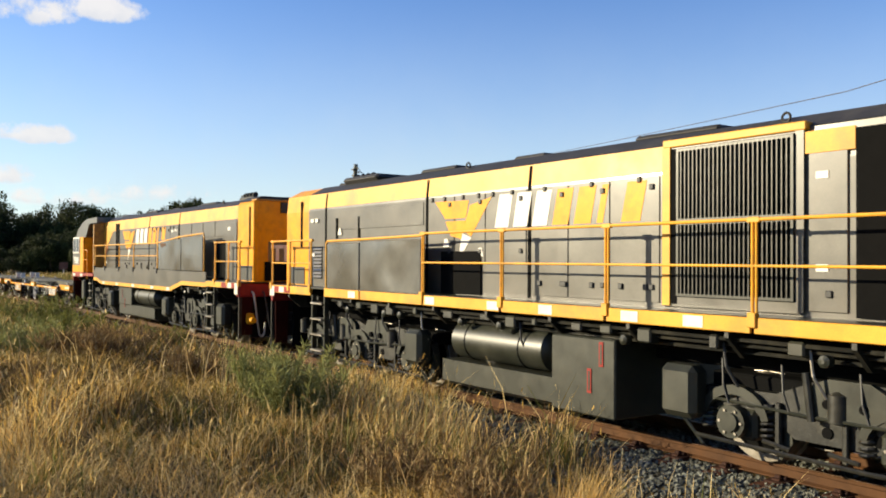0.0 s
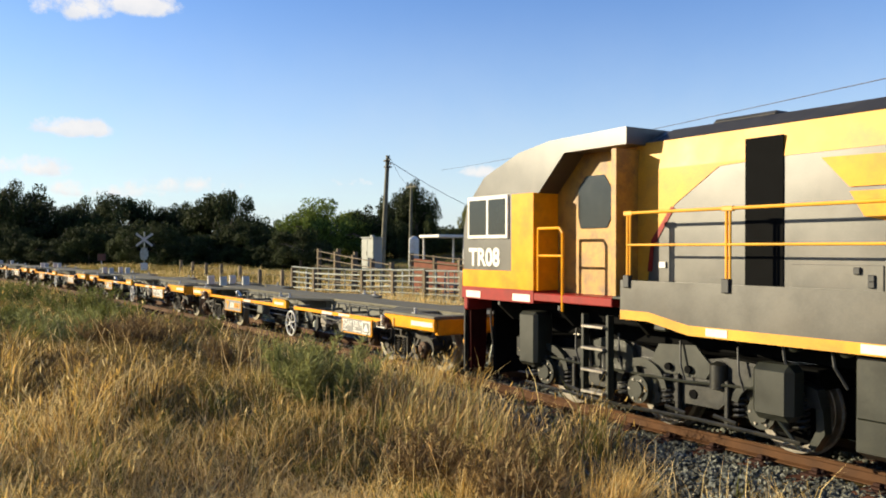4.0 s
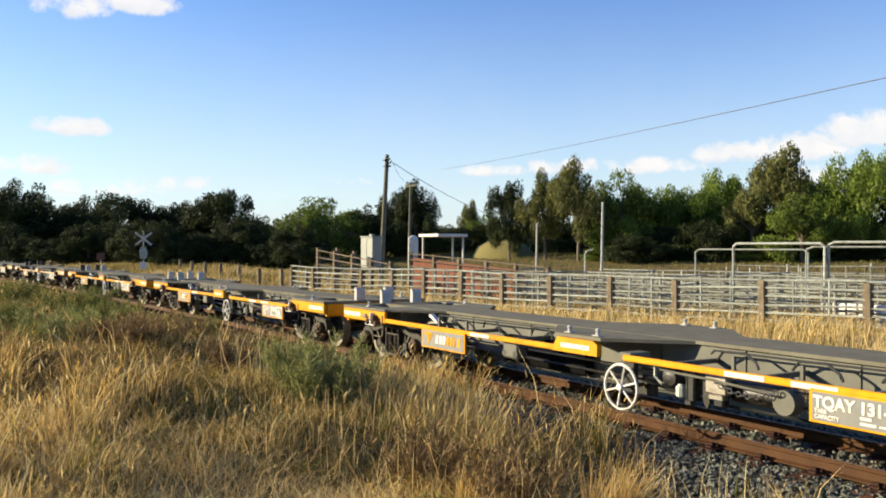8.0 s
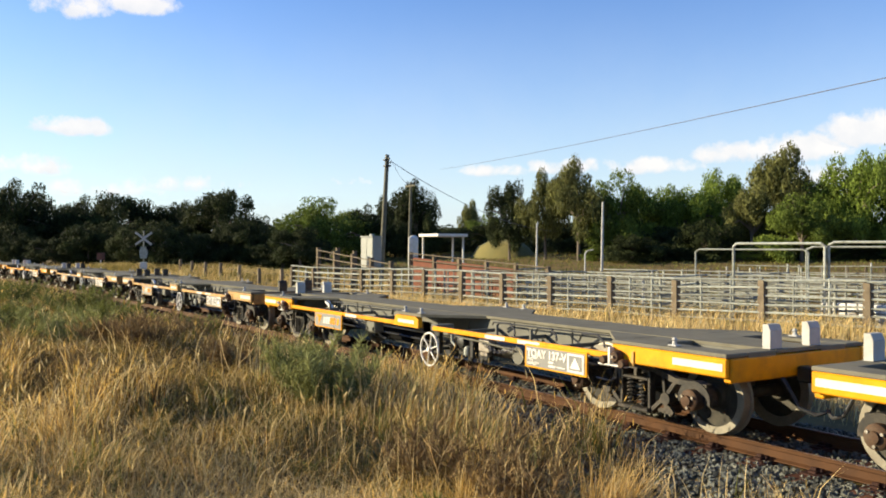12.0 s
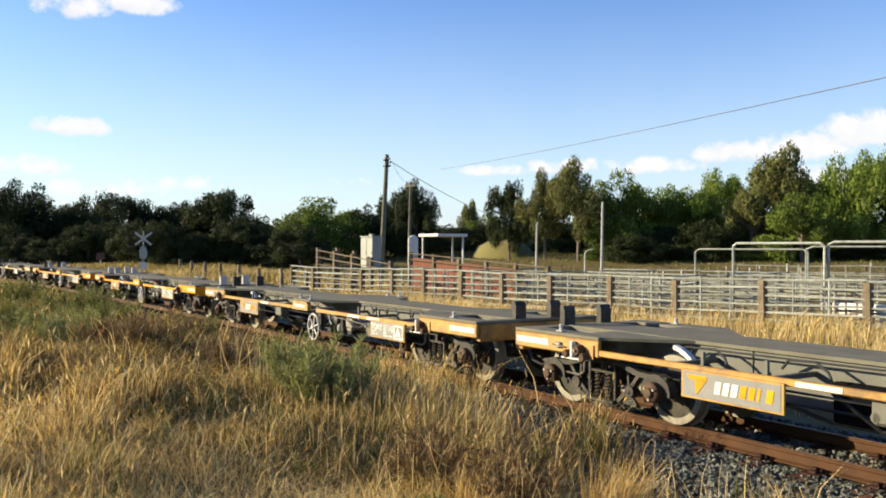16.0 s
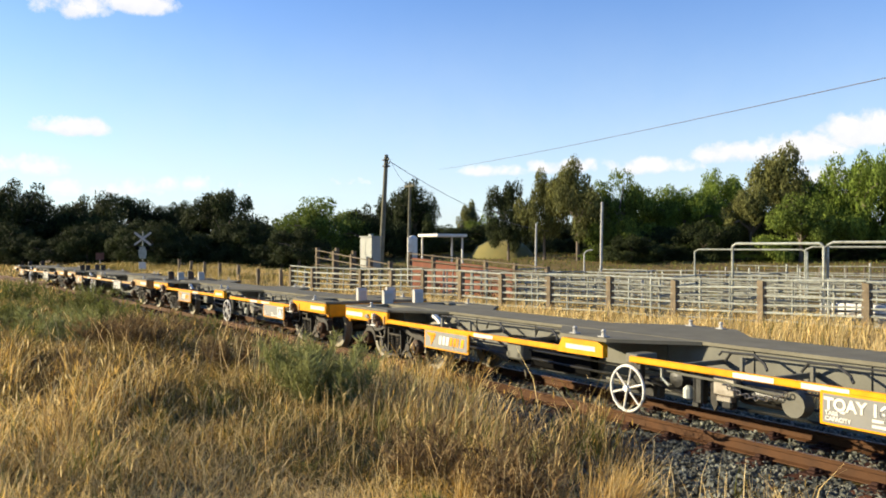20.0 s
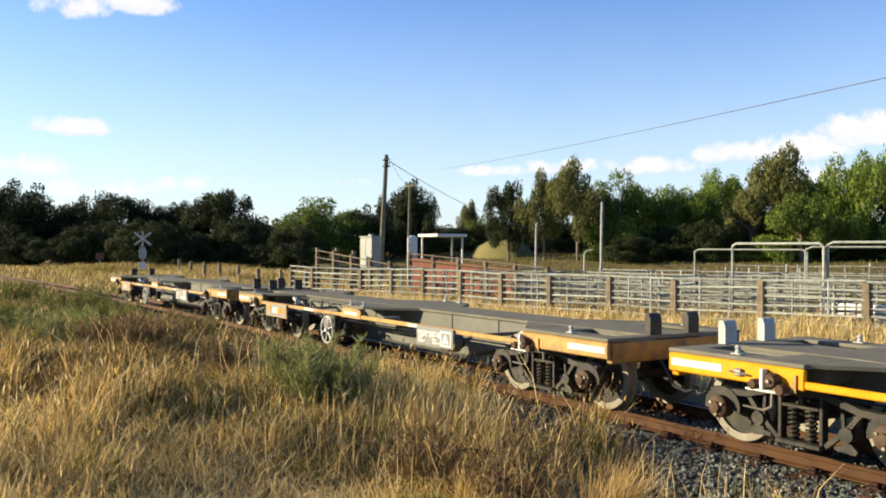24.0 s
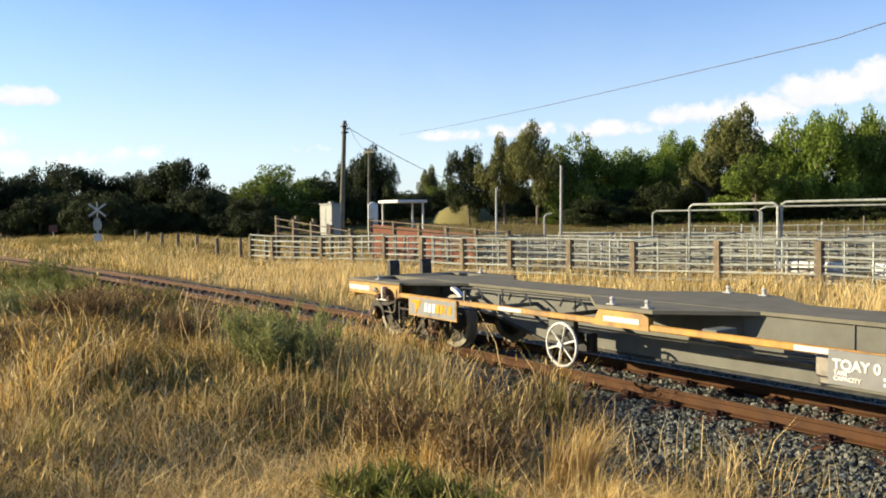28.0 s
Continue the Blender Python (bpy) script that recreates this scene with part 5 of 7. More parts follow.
def loco_front():
    """The leading locomotive: its hood end is the origin and its cab lies ahead."""
    w = thing("diesel_locomotive", "yellow and grey diesel locomotive with large dark radiator grille", "locomotive", "locomotives of the train")
    # Black underframe and filler sill stand in for the shaded void here too.
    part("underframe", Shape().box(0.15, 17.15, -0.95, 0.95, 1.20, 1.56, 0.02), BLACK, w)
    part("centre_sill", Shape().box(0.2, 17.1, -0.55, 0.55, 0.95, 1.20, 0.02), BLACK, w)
    for x in np.arange(0.9, 17.0, 1.35):
        part("underframe_bracket", Shape().prism([(-1.36, 1.42), (-1.36, 1.36), (-1.1, 1.14), (-0.6, 1.10), (-0.6, 1.2), (-1.2, 1.42)], "x", x, x + 0.05), DARK, w)
    part("walkway", Shape().box(0.1, 13.9, -1.385, 1.385, 1.56, 1.60, 0.01), TANK, w)
    top = 3.48
    end = part("end_hood", Shape().prism(hood_outline(1.0, 1.60, top), "x", 0.0, 1.1), YELLOW, w, "bright yellow end hood")
    part("corner_slot", Shape().box(0.72, 0.80, -1.012, -1.0, 2.4, 3.36), BLACK, end)
    part("grille", Shape().box(0.12, 0.92, -1.012, -1.0, 1.62, 1.98), DARK, end, "dark lower grille")
    part("light_panel", Shape().box(-0.04, 0.0, -0.45, 0.45, 3.28, 3.50, 0.01), BLACK, end)
    hood = part("hood", Shape().prism(hood_outline(1.0, 1.60, top), "x", 1.1, 13.5), GREY, w, "long grey engine hood")
    part("yellow_band", Shape().prism([(-1.002, top - 0.30), (-0.971, top - 0.004), (-0.94, top + 0.012), (-0.90, top - 0.30)], "x", 1.1, 10.6), HOOD_YELLOW, hood, "yellow band along the top of the hood")
    roof_gear(w, 1.1, 13.6, 1.0, top, 2.6)
    part("fan_guard", Shape().box(2.0, 3.4, -0.7, 0.7, top + 0.17, top + 0.30, 0.06), ROOF, w)
    for x in (1.9, 5.6, 8.2):
        part("seam", Shape().prism([(-1.010, 1.62 if x > 2 else 2.3), (-1.010, top - 0.34), (-0.978, top - 0.02), (-0.93, top - 0.02), (-0.93, 2.3)], "x", x - 0.03, x + 0.03), BLACK, hood)
    emblem(hood, 5.85, -1.012, 2.12, 3.08, 10.35)
    for x in (5.75, 6.1, 6.6, 7.0, 7.35, 7.8, 8.5, 9.4, 10.2):
        part("door_catch", Shape().box(x, x + 0.06, -1.035, -1.0, 3.08, 3.15, 0.008), HOSE, hood)
    for x in (8.4, 8.9, 9.4, 9.9, 10.3, 12.6):
        part("door_catch", Shape().box(x, x + 0.07, -1.04, -1.0, 1.80, 1.87, 0.008), HOSE, hood)
    hood_doors(hood, [5.65, 6.4, 7.2, 8.15], -1.0, 2.1, 3.14)
    hood_doors(hood, [8.25, 9.0, 9.75, 10.55], -1.0, 1.66, 3.14)
    part("upper_panel", Shape().box(2.6, 5.5, -1.012, -1.0, 2.72, 3.10, 0.004), GREY, hood)
    for x in (2.35, 3.25):
        part("slot", Shape().box(x, x + 0.07, -1.016, -1.0, 2.55, 2.95), BLACK, hood)
    # The bay's inner shade is a black sheet laid on the hood.
    part("side_opening", Shape().box(6.05, 7.1, -1.03, -1.0, 1.62, 2.28), BLACK, hood, "black sheet for the shade in an open bay")
    box = part("radiator_frame", Shape().box(10.62, 12.35, -1.03, -0.9, 1.62, 3.44, 0.01), GREY, w, "grey radiator housing with a yellow lintel")
    part("radiator_lintel", Shape().box(10.6, 12.4, -1.036, -0.9, 3.442, 3.53, 0.01), HOOD_YELLOW, box)
    part("radiator_jamb", Shape().box(12.29, 12.38, -1.037, -1.031, 1.64, 3.44), GREY, box)
    part("radiator_post", Shape().box(10.61, 10.72, -1.05, -1.03, 1.64, 3.44), HOOD_YELLOW, box, "pale yellow post")
    # Reveal and backing are flat black sheets that carry the grille's inner shade.
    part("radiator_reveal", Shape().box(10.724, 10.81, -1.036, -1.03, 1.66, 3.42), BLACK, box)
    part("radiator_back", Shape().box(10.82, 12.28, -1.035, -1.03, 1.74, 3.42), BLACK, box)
    for z0, z1 in ((2.62, 3.38), (1.78, 2.55)):
        fr = Shape()
        for a, b, c, d in ((10.82, 12.28, z0 - 0.03, z0), (10.82, 12.28, z1, z1 + 0.03), (10.82, 10.85, z0, z1), (12.25, 12.28, z0, z1)):
            fr.box(a, b, -1.06, -1.035, c, d)
        fo = part("grille_frame", fr, TANK, box)
        for k in range(25):
            x = 10.88 + k * 0.055
            part("slat", Shape().box(x, x + 0.014, -1.062, -1.036, z0, z1), DARK, fo)
    part("door_panel", Shape().box(12.42, 12.82, -1.02, -1.0, 1.66, 3.30, 0.006), GREY, hood, "grey hood door")
    part("yellow_head", Shape().box(12.36, 12.9, -1.026, -1.0, 3.20, 3.42, 0.004), HOOD_YELLOW, hood)
    for x, z in ((12.5, 2.95), (12.5, 2.05), (1.25, 2.9), (1.45, 2.9), (1.3, 2.2)):
        part("notice", Shape().box(x, x + 0.13, -1.028, -1.02 if x > 10 else -1.0, z, z + 0.07), WHITE, hood, "small white notice")
    for x, z in ((2.45, 2.62), (6.1, 2.35), (7.0, 2.2)):
        part("notice", Shape().prism([(x, z), (x + 0.16, z), (x + 0.12, z + 0.13), (x + 0.04, z + 0.13)], "y", -1.022, -1.012), WHITE, hood)
    lo = part("louvre", Shape().box(1.35, 1.75, -1.006, -1.0, 1.75, 2.4), BLACK, hood)
    for k in range(9):
        z = 1.77 + k * 0.07
        part("louvre_blade", Shape().prism([(-1.006, z), (-1.006, z + 0.05), (-1.030, z)], "x", 1.36, 1.74), GREY, lo)
    for x in np.arange(2.75, 5.45, 0.30):
        for z in (2.76, 3.06):
            part("rivet", Shape().lathe([(-1.018, 0.004), (-1.016, 0.010), (-1.010, 0.013)], "y", (x, 0, z), 6), GREY, hood)
    # Black sheet puts the shade of the red recess into colour.
    part("recess", Shape().box(12.9, 13.6, -1.02, -1.0, 1.62, 3.4), BLACK, hood, "black sheet for the shaded recess by the cab")
    part("cab", Shape().prism([(13.6, 1.45), (13.6, 3.66), (15.5, 3.66), (16.9, 3.2), (17.25, 2.45), (17.25, 1.45)], "y", -1.38, 1.38), YELLOW, w, "yellow driving cab")
    for sg in (-1, 1):
        y0, y1 = sorted((sg * 1.36, sg * 1.395))
        for a, b in ((0.0, 2.02), (2.62, 4.0), (4.04, 6.05), (6.09, 8.02), (8.06, 10.02), (10.06, 12.03), (12.07, 13.9)):
            part("side_sill", Shape().box(a, b, y0, y1, 1.43, 1.59, 0.008), HOOD_YELLOW, w, "yellow side sill")
        y2, y3 = sorted((sg * 1.394, sg * 1.40))
        # White strips along the sill stand in for its glare patches.
        for x in (3.6, 6.15, 7.75, 8.85, 10.3, 11.2):
            part("reflector", Shape().box(x, x + 0.26, y2, y3, 1.45, 1.57), REFLECT, w)
        part("red_stripe", Shape().box(0.25, 0.5, y2, y3, 1.445, 1.565), RED, w)
        part("reflector", Shape().box(0.02, 0.25, y2, y3, 1.36, 1.565), REFLECT, w)
        part("reflector", Shape().box(0.5, 0.75, y2, y3, 1.445, 1.565), REFLECT, w)
        part("red_stripe", Shape().box(0.75, 1.05, y2, y3, 1.445, 1.565), RED, w)
        y0, y1 = sorted((sg * 1.385, sg * 1.35))
        part("side_panel", Shape().box(2.72, 3.97, y0, y1, 1.60, 2.44, 0.01), PANEL_GREY, w, "plain grey walkway panel")
        part("side_panel", Shape().box(4.01, 6.0, y0, y1, 1.60, 2.47, 0.01), PANEL_GREY, w, "plain grey walkway panel")
        part("handrail", Shape().tube([(2.66, sg * 1.37, 1.6), (2.66, sg * 1.37, 2.44), (2.72, sg * 1.37, 2.49), (4.0, sg * 1.37, 2.50), (6.03, sg * 1.37, 2.53)], 0.022, 8), HOOD_YELLOW, w)
        handrails(w, [6.03, 8.03, 10.03, 12.04, 13.7], 2.56, 2.10, sg * 1.37, 1.62)
        handrails(w, [0.05, 0.95, 1.95], 2.52, 2.06, sg * 1.36, 1.62)
        ladder(w, 2.05, 2.58, sg * 1.32, 1.45)
    coupler_end(w, 0.02, -1)
    coupler_end(w, 17.22, 1)
    fuel_tank(w, 6.4, 9.1, 6.5, 8.8)
    part("tank_box", Shape().box(8.95, 10.08, -1.26, 1.26, 0.24, 1.20, 0.02), TANK, w, "square dark tank")
    red_mark(w, 9.82, 0.86, -1.265)
    red_mark(w, 9.62, 0.52, -1.265)
    underfloor(w, 2.7, 13.8, 9)
    loco_bogie(w, 3.55, (2.1,))
    loco_bogie(w, 13.4, (-2.35,))
    return w


TRAIN.append((loco_rear(), -36.35, LOCO))
TRAIN.append((loco_front(), -17.2, LOCO))

# ---- the stock yard ----


def rail_fence(points, height, rails, post_r, rail_r, post_mat, rail_mat, label, square=False, top_rail=True):
    """A yard fence: posts at the points, rails from post to post."""
    fence = thing("yard_fence", label, "fence", "fences of the stock yard")
    for i, (x, y) in enumerate(points):
        z = float(ground_z(x, y)) - 0.1
        hgt = height * random.uniform(0.96, 1.05)
        if square:
            lean = random.uniform(-0.04, 0.04)
            p = Shape().prism([(x - post_r, z), (x + post_r, z), (x + post_r * 0.9 + lean, z + hgt), (x - post_r * 0.9 + lean, z + hgt + 0.03)], "y", y - post_r * 0.85, y + post_r * 0.85)
        else:
            p = Shape().cyl((x, y, z), (x, y, z + hgt), post_r, n=8)
        part("post", p, post_mat, fence)
    for (x0, y0), (x1, y1) in zip(points, points[1:]):
        for k in range(rails):
            u = (k + 0.75) / (rails - 0.25) * 1.06 if top_rail else (k + 0.55) / rails
            za, zb = float(ground_z(x0, y0)) + height * 0.93 * u, float(ground_z(x1, y1)) + height * 0.93 * u
            j = random.uniform(-0.035, 0.035)
            part("rail", Shape().cyl((x0, y0 - 0.06, za + j), (x1, y1 - 0.06, zb - j), rail_r, n=6), rail_mat, fence)
        for v in (0.34, 0.68) if top_rail else ():
            mx, my = x0 + (x1 - x0) * v, y0 + (y1 - y0) * v
            part("stile", Shape().cyl((mx, my - 0.05, float(ground_z(mx, my))), (mx, my - 0.05, float(ground_z(mx, my)) + height * 1.02), rail_r * 0.9, n=6), rail_mat, fence)
    return fence


def even(a, b, n):
    return [(a[0] + (b[0] - a[0]) * k / n, a[1] + (b[1] - a[1]) * k / n) for k in range(n + 1)]


FRONT = [(-10.4, 26.45), (-12.8, 25.87), (-15.18, 25.28), (-18.43, 24.47), (-21.58, 23.69), (-24.26, 23.02), (-27.06, 22.32), (-29.55, 21.7), (-31.91, 21.12), (-34.23, 20.54), (-36.37, 20.01), (-38.59, 19.45), (-42.45, 18.49), (-44.7, 18.15)]
rail_fence(FRONT, 1.62, 6, 0.13, 0.040, WOOD, PIPE, "cattle yard fence with thick timber posts and pale rails", True)
for k, (da, db, n, h) in enumerate((((2.0, 4.6), (1.4, 4.2), 9, 1.6), ((5.0, 11.5), (3.5, 11.0), 10, 1.6), ((1.0, 2.2), (8.0, 2.6), 6, 1.5), ((3.4, 8.0), (6.0, 7.6), 9, 1.55), ((9.0, 21.0), (6.0, 19.0), 9, 1.7))):
    rail_fence(even((-10.5 + da[0], 26.6 + da[1]), (-37.0 + db[0], 20.0 + db[1]), n), h, 5, 0.05, 0.030, PIPE_DULL, PIPE_DULL, "dull galvanised pipe fence of the stock yard")
for x, y, dx, dy in ((-16.5, 25.6, -1.2, 9.5), (-22.8, 24.2, -1.5, 10), (-28.2, 22.6, -1.8, 9.0), (-33.5, 21.2, -2.0, 8)):
    rail_fence(even((x, y), (x + dx, y + dy), 4), 1.6, 5, 0.05, 0.030, PIPE_DULL, PIPE_DULL, "dull galvanised pipe fence dividing the pens")
rail_fence([(-44.5, 18.9), (-47.5, 18.6), (-50.5, 18.3), (-54.0, 18.2), (-57.3, 18.0), (-60.5, 17.9), (-63.6, 17.8), (-66.5, 17.7)], 1.35, 2, 0.11, 0.008, WOOD, CABLE, "plain wire fence on old timber posts", True, False)


def pipe_arch(x0, y0, x1, y1, z, r=0.045, mat=PIPE):
    g = thing("pipe_gate_frame", "tall galvanised pipe gate frame over the yard fence", "gate frame", "gate frames of the yard")
    za, zb = float(ground_z(x0, y0)), float(ground_z(x1, y1))
    part("leg", Shape().cyl((x0, y0, za), (x0, y0, z - 0.1), r, n=8), mat, g)
    part("leg", Shape().cyl((x1, y1, zb), (x1, y1, z - 0.1), r, n=8), mat, g)
    ux, uy = (x1 - x0) * 0.04, (y1 - y0) * 0.04
    part("top_bar", Shape().tube([(x0, y0, z - 0.1), (x0 + ux, y0 + uy, z), (x1 - ux, y1 - uy, z), (x1, y1, z - 0.1)], r, 8), mat, g)
    return g


pipe_arch(-19.75, 24.6, -16.75, 25.4, 2.42)
pipe_arch(-16.68, 25.5, -12.2, 26.4, 2.46)
pipe_arch(-23.2, 26.6, -19.0, 27.8, 2.22, 0.035)
pipe_arch(-18.8, 27.4, -13.0, 29.2, 2.32, 0.035)
pipe_arch(-14.0, 29.5, -9.5, 30.6, 2.15, 0.035)


def ramp():
    """The loading ramp with its boarded race."""
    r = thing("loading_ramp", "timber cattle loading ramp with rust-red boarded sides", "loading ramp")
    a, b = (-41.5, 24.0), (-30.5, 25.0)
    for k in range(6):
        u = k / 5
        x, y = a[0] + (b[0] - a[0]) * u, a[1] + (b[1] - a[1]) * u
        z = float(ground_z(x, y))
        part("post", Shape().box(x - 0.09, x + 0.09, y - 0.09, y + 0.09, z, 2.02 - 0.62 * u), WOOD, r)
    for j in range(4):
        part("rail", Shape().cyl((a[0], a[1] - 0.12, 1.95 - 0.36 * j), (b[0], b[1] - 0.12, 1.35 - 0.30 * j), 0.035, n=6), WOOD, r)
    for k in range(4):
        u0, u1 = k / 5 + 0.02, (k + 1) / 5 - 0.02
        x0, x1, y0, y1 = a[0] + (b[0] - a[0]) * u0, a[0] + (b[0] - a[0]) * u1, a[1] + (b[1] - a[1]) * u0, a[1] + (b[1] - a[1]) * u1
        t0, t1 = 1.72 - 0.62 * u0, 1.72 - 0.62 * u1
        p = [(x0, y0, -0.3), (x1, y1, -0.3), (x1, y1, t1), (x0, y0, t0), (x0, y0 + 0.05, -0.3), (x1, y1 + 0.05, -0.3), (x1, y1 + 0.05, t1), (x0, y0 + 0.05, t0)]
        part("boarding", Shape().add(p, [(0, 1, 2, 3), (7, 6, 5, 4), (0, 4, 5, 1), (1, 5, 6, 2), (2, 6, 7, 3), (3, 7, 4, 0)]), BRICK_RED, r, "rust-red sheet boarding")
    q = thing("cattle_race", "tall grey timber race falling towards the yard", "cattle race")
    a, b = (-44.4, 19.6), (-38.0, 20.8)
    for k in range(5):
        u = k / 4
        x, y = a[0] + (b[0] - a[0]) * u, a[1] + (b[1] - a[1]) * u
        part("post", Shape().box(x - 0.1, x + 0.1, y - 0.1, y + 0.1, float(ground_z(x, y)), 2.25 - 0.7 * u), WOOD, q)
        if k < 2:
            part("post", Shape().box(x - 0.1, x + 0.1, y + 1.1, y + 1.3, float(ground_z(x, y)), 2.25 - 0.7 * u), WOOD, q)
    for j in range(5):
        part("rail", Shape().box(0, 1, -0.02, 0.02, -0.05, 0.05), WOOD, q).matrix_basis = look((a[0], a[1] - 0.13, 2.12 - 0.40 * j), (b[0], b[1] - 0.13, 1.42 - 0.32 * j)) @ pose(0, 0, 0, 0, 90, 0) @ Matrix.Diagonal((6.55, 1, 1, 1))


ramp()


def cabinet():
    c = thing("signal_cabinet", "grey-green metal equipment cabinet on legs", "equipment cabinet")
    c.matrix_basis = pose(-43.45, 22.5, 0.0, 0, 0, 12) @ Matrix.Diagonal((0.66, 0.66, 1, 1))
    part("body", Shape().box(-0.85, 0.75, -0.5, 0.5, 1.1, 2.85, 0.03), CABINET, c)
    part("roof", Shape().box(-0.92, 0.82, -0.58, 0.58, 2.85, 2.93, 0.02), CABINET, c)
    for x in (-0.84, -0.03):
        d = part("door", Shape().box(x, x + 0.77, -0.52, -0.50, 1.2, 2.78, 0.005), CABINET, c)
        part("handle", Shape().box(x + 0.66, x + 0.70, -0.545, -0.52, 1.9, 2.1, 0.005), STEEL, d)
    for x in (-0.75, 0.65):
        for y in (-0.4, 0.4):
            part("leg", Shape().box(x - 0.06, x + 0.06, y - 0.06, y + 0.06, -0.6, 1.1, 0.01), DARK, c)
    v = thing("vent_cowl", "small metal vent on the cabinet roof", "vent")
    part("cowl", Shape().box(-43.6, -43.3, 22.4, 22.6, 2.92, 3.05, 0.03), CABINET, v)


cabinet()


def troughs():
    for x, y, w in ((-17.6, 28.6, 2.3), (-14.6, 29.4, 1.8)):
        t = thing("water_trough", "long white concrete water trough in the pens", "water trough", "troughs in the yard")
        z = float(ground_z(x, y))
        part("basin", Shape().box(x - w / 2, x + w / 2, y - 0.4, y + 0.4, z + 0.30, z + 0.75, 0.05), WHITE, t)
        part("leg", Shape().box(x - w / 2 + 0.1, x - w / 2 + 0.3, y - 0.3, y + 0.3, z - 0.05, z + 0.30), CONCRETE, t)
        part("leg", Shape().box(x + w / 2 - 0.3, x + w / 2 - 0.1, y - 0.3, y + 0.3, z - 0.05, z + 0.30), CONCRETE, t)
    g = thing("gate_post", "short pale gate post behind the fence", "post")
    x, y = -23.9, 24.4
    part("shaft", Shape().cyl((x, y, float(ground_z(x, y)) - 0.1), (x, y, 1.15), 0.06, n=8), CONCRETE, g)


troughs()


def far_pens():
    """Pale posts and low rails of the pens beyond the races."""
    rng = random.Random(17)
    for k in range(22):
        a, d = radians(28.5 + 0.72 * k + rng.uniform(-0.3, 0.3)), rng.uniform(47, 62)
        x, y = -d * math.sin(a), d * math.cos(a)
        z, h = float(ground_z(x, y)), rng.uniform(0.9, 1.5)
        p = thing("pen_post", "short pale post in the far pens", "post", "posts of the far pens")
        part("shaft", Shape().cyl((x, y, z - 0.1), (x + rng.uniform(-0.03, 0.03), y, z + h), 0.07, 0.06, 7), rng.choice((CONCRETE, PIPE, WOOD)), p)
    for x0, y0, x1, y1 in ((-31.5, 41.0, -22.0, 46.0), (-40.5, 40.5, -32.0, 45.5)):
        rail_fence(even((x0, y0), (x1, y1), 5), 1.15, 3, 0.05, 0.03, WOOD, WOOD, "low timber rail fence in the far pens")


far_pens()


def shelter():
    s = thing("flat_roof_shelter", "white flat-roofed open shelter on two posts", "shelter")
    part("roof", Shape().box(-50.5, -47.9, 29.8, 32.2, 3.05, 3.25, 0.03), WHITE, s)
    for x, y in ((-50.2, 30.0), (-48.9, 31.6), (-48.2, 32.0)):
        part("post", Shape().cyl((x, y, -0.6), (x, y, 3.05), 0.07, n=8), WHITE, s)
    w = thing("water_tank", "white upright water tank on a stand", "water tank")
    part("tank", Shape().lathe([(1.75, 0.05), (1.75, 0.33), (2.9, 0.33), (3.05, 0.2), (3.1, 0.05)], "z", (-47.6, 27.7, 0), 16), WHITE, w, "", True)
    part("stand", Shape().box(-47.85, -47.35, 27.45, 27.95, -0.6, 1.75, 0.02), CONCRETE, w)


shelter()


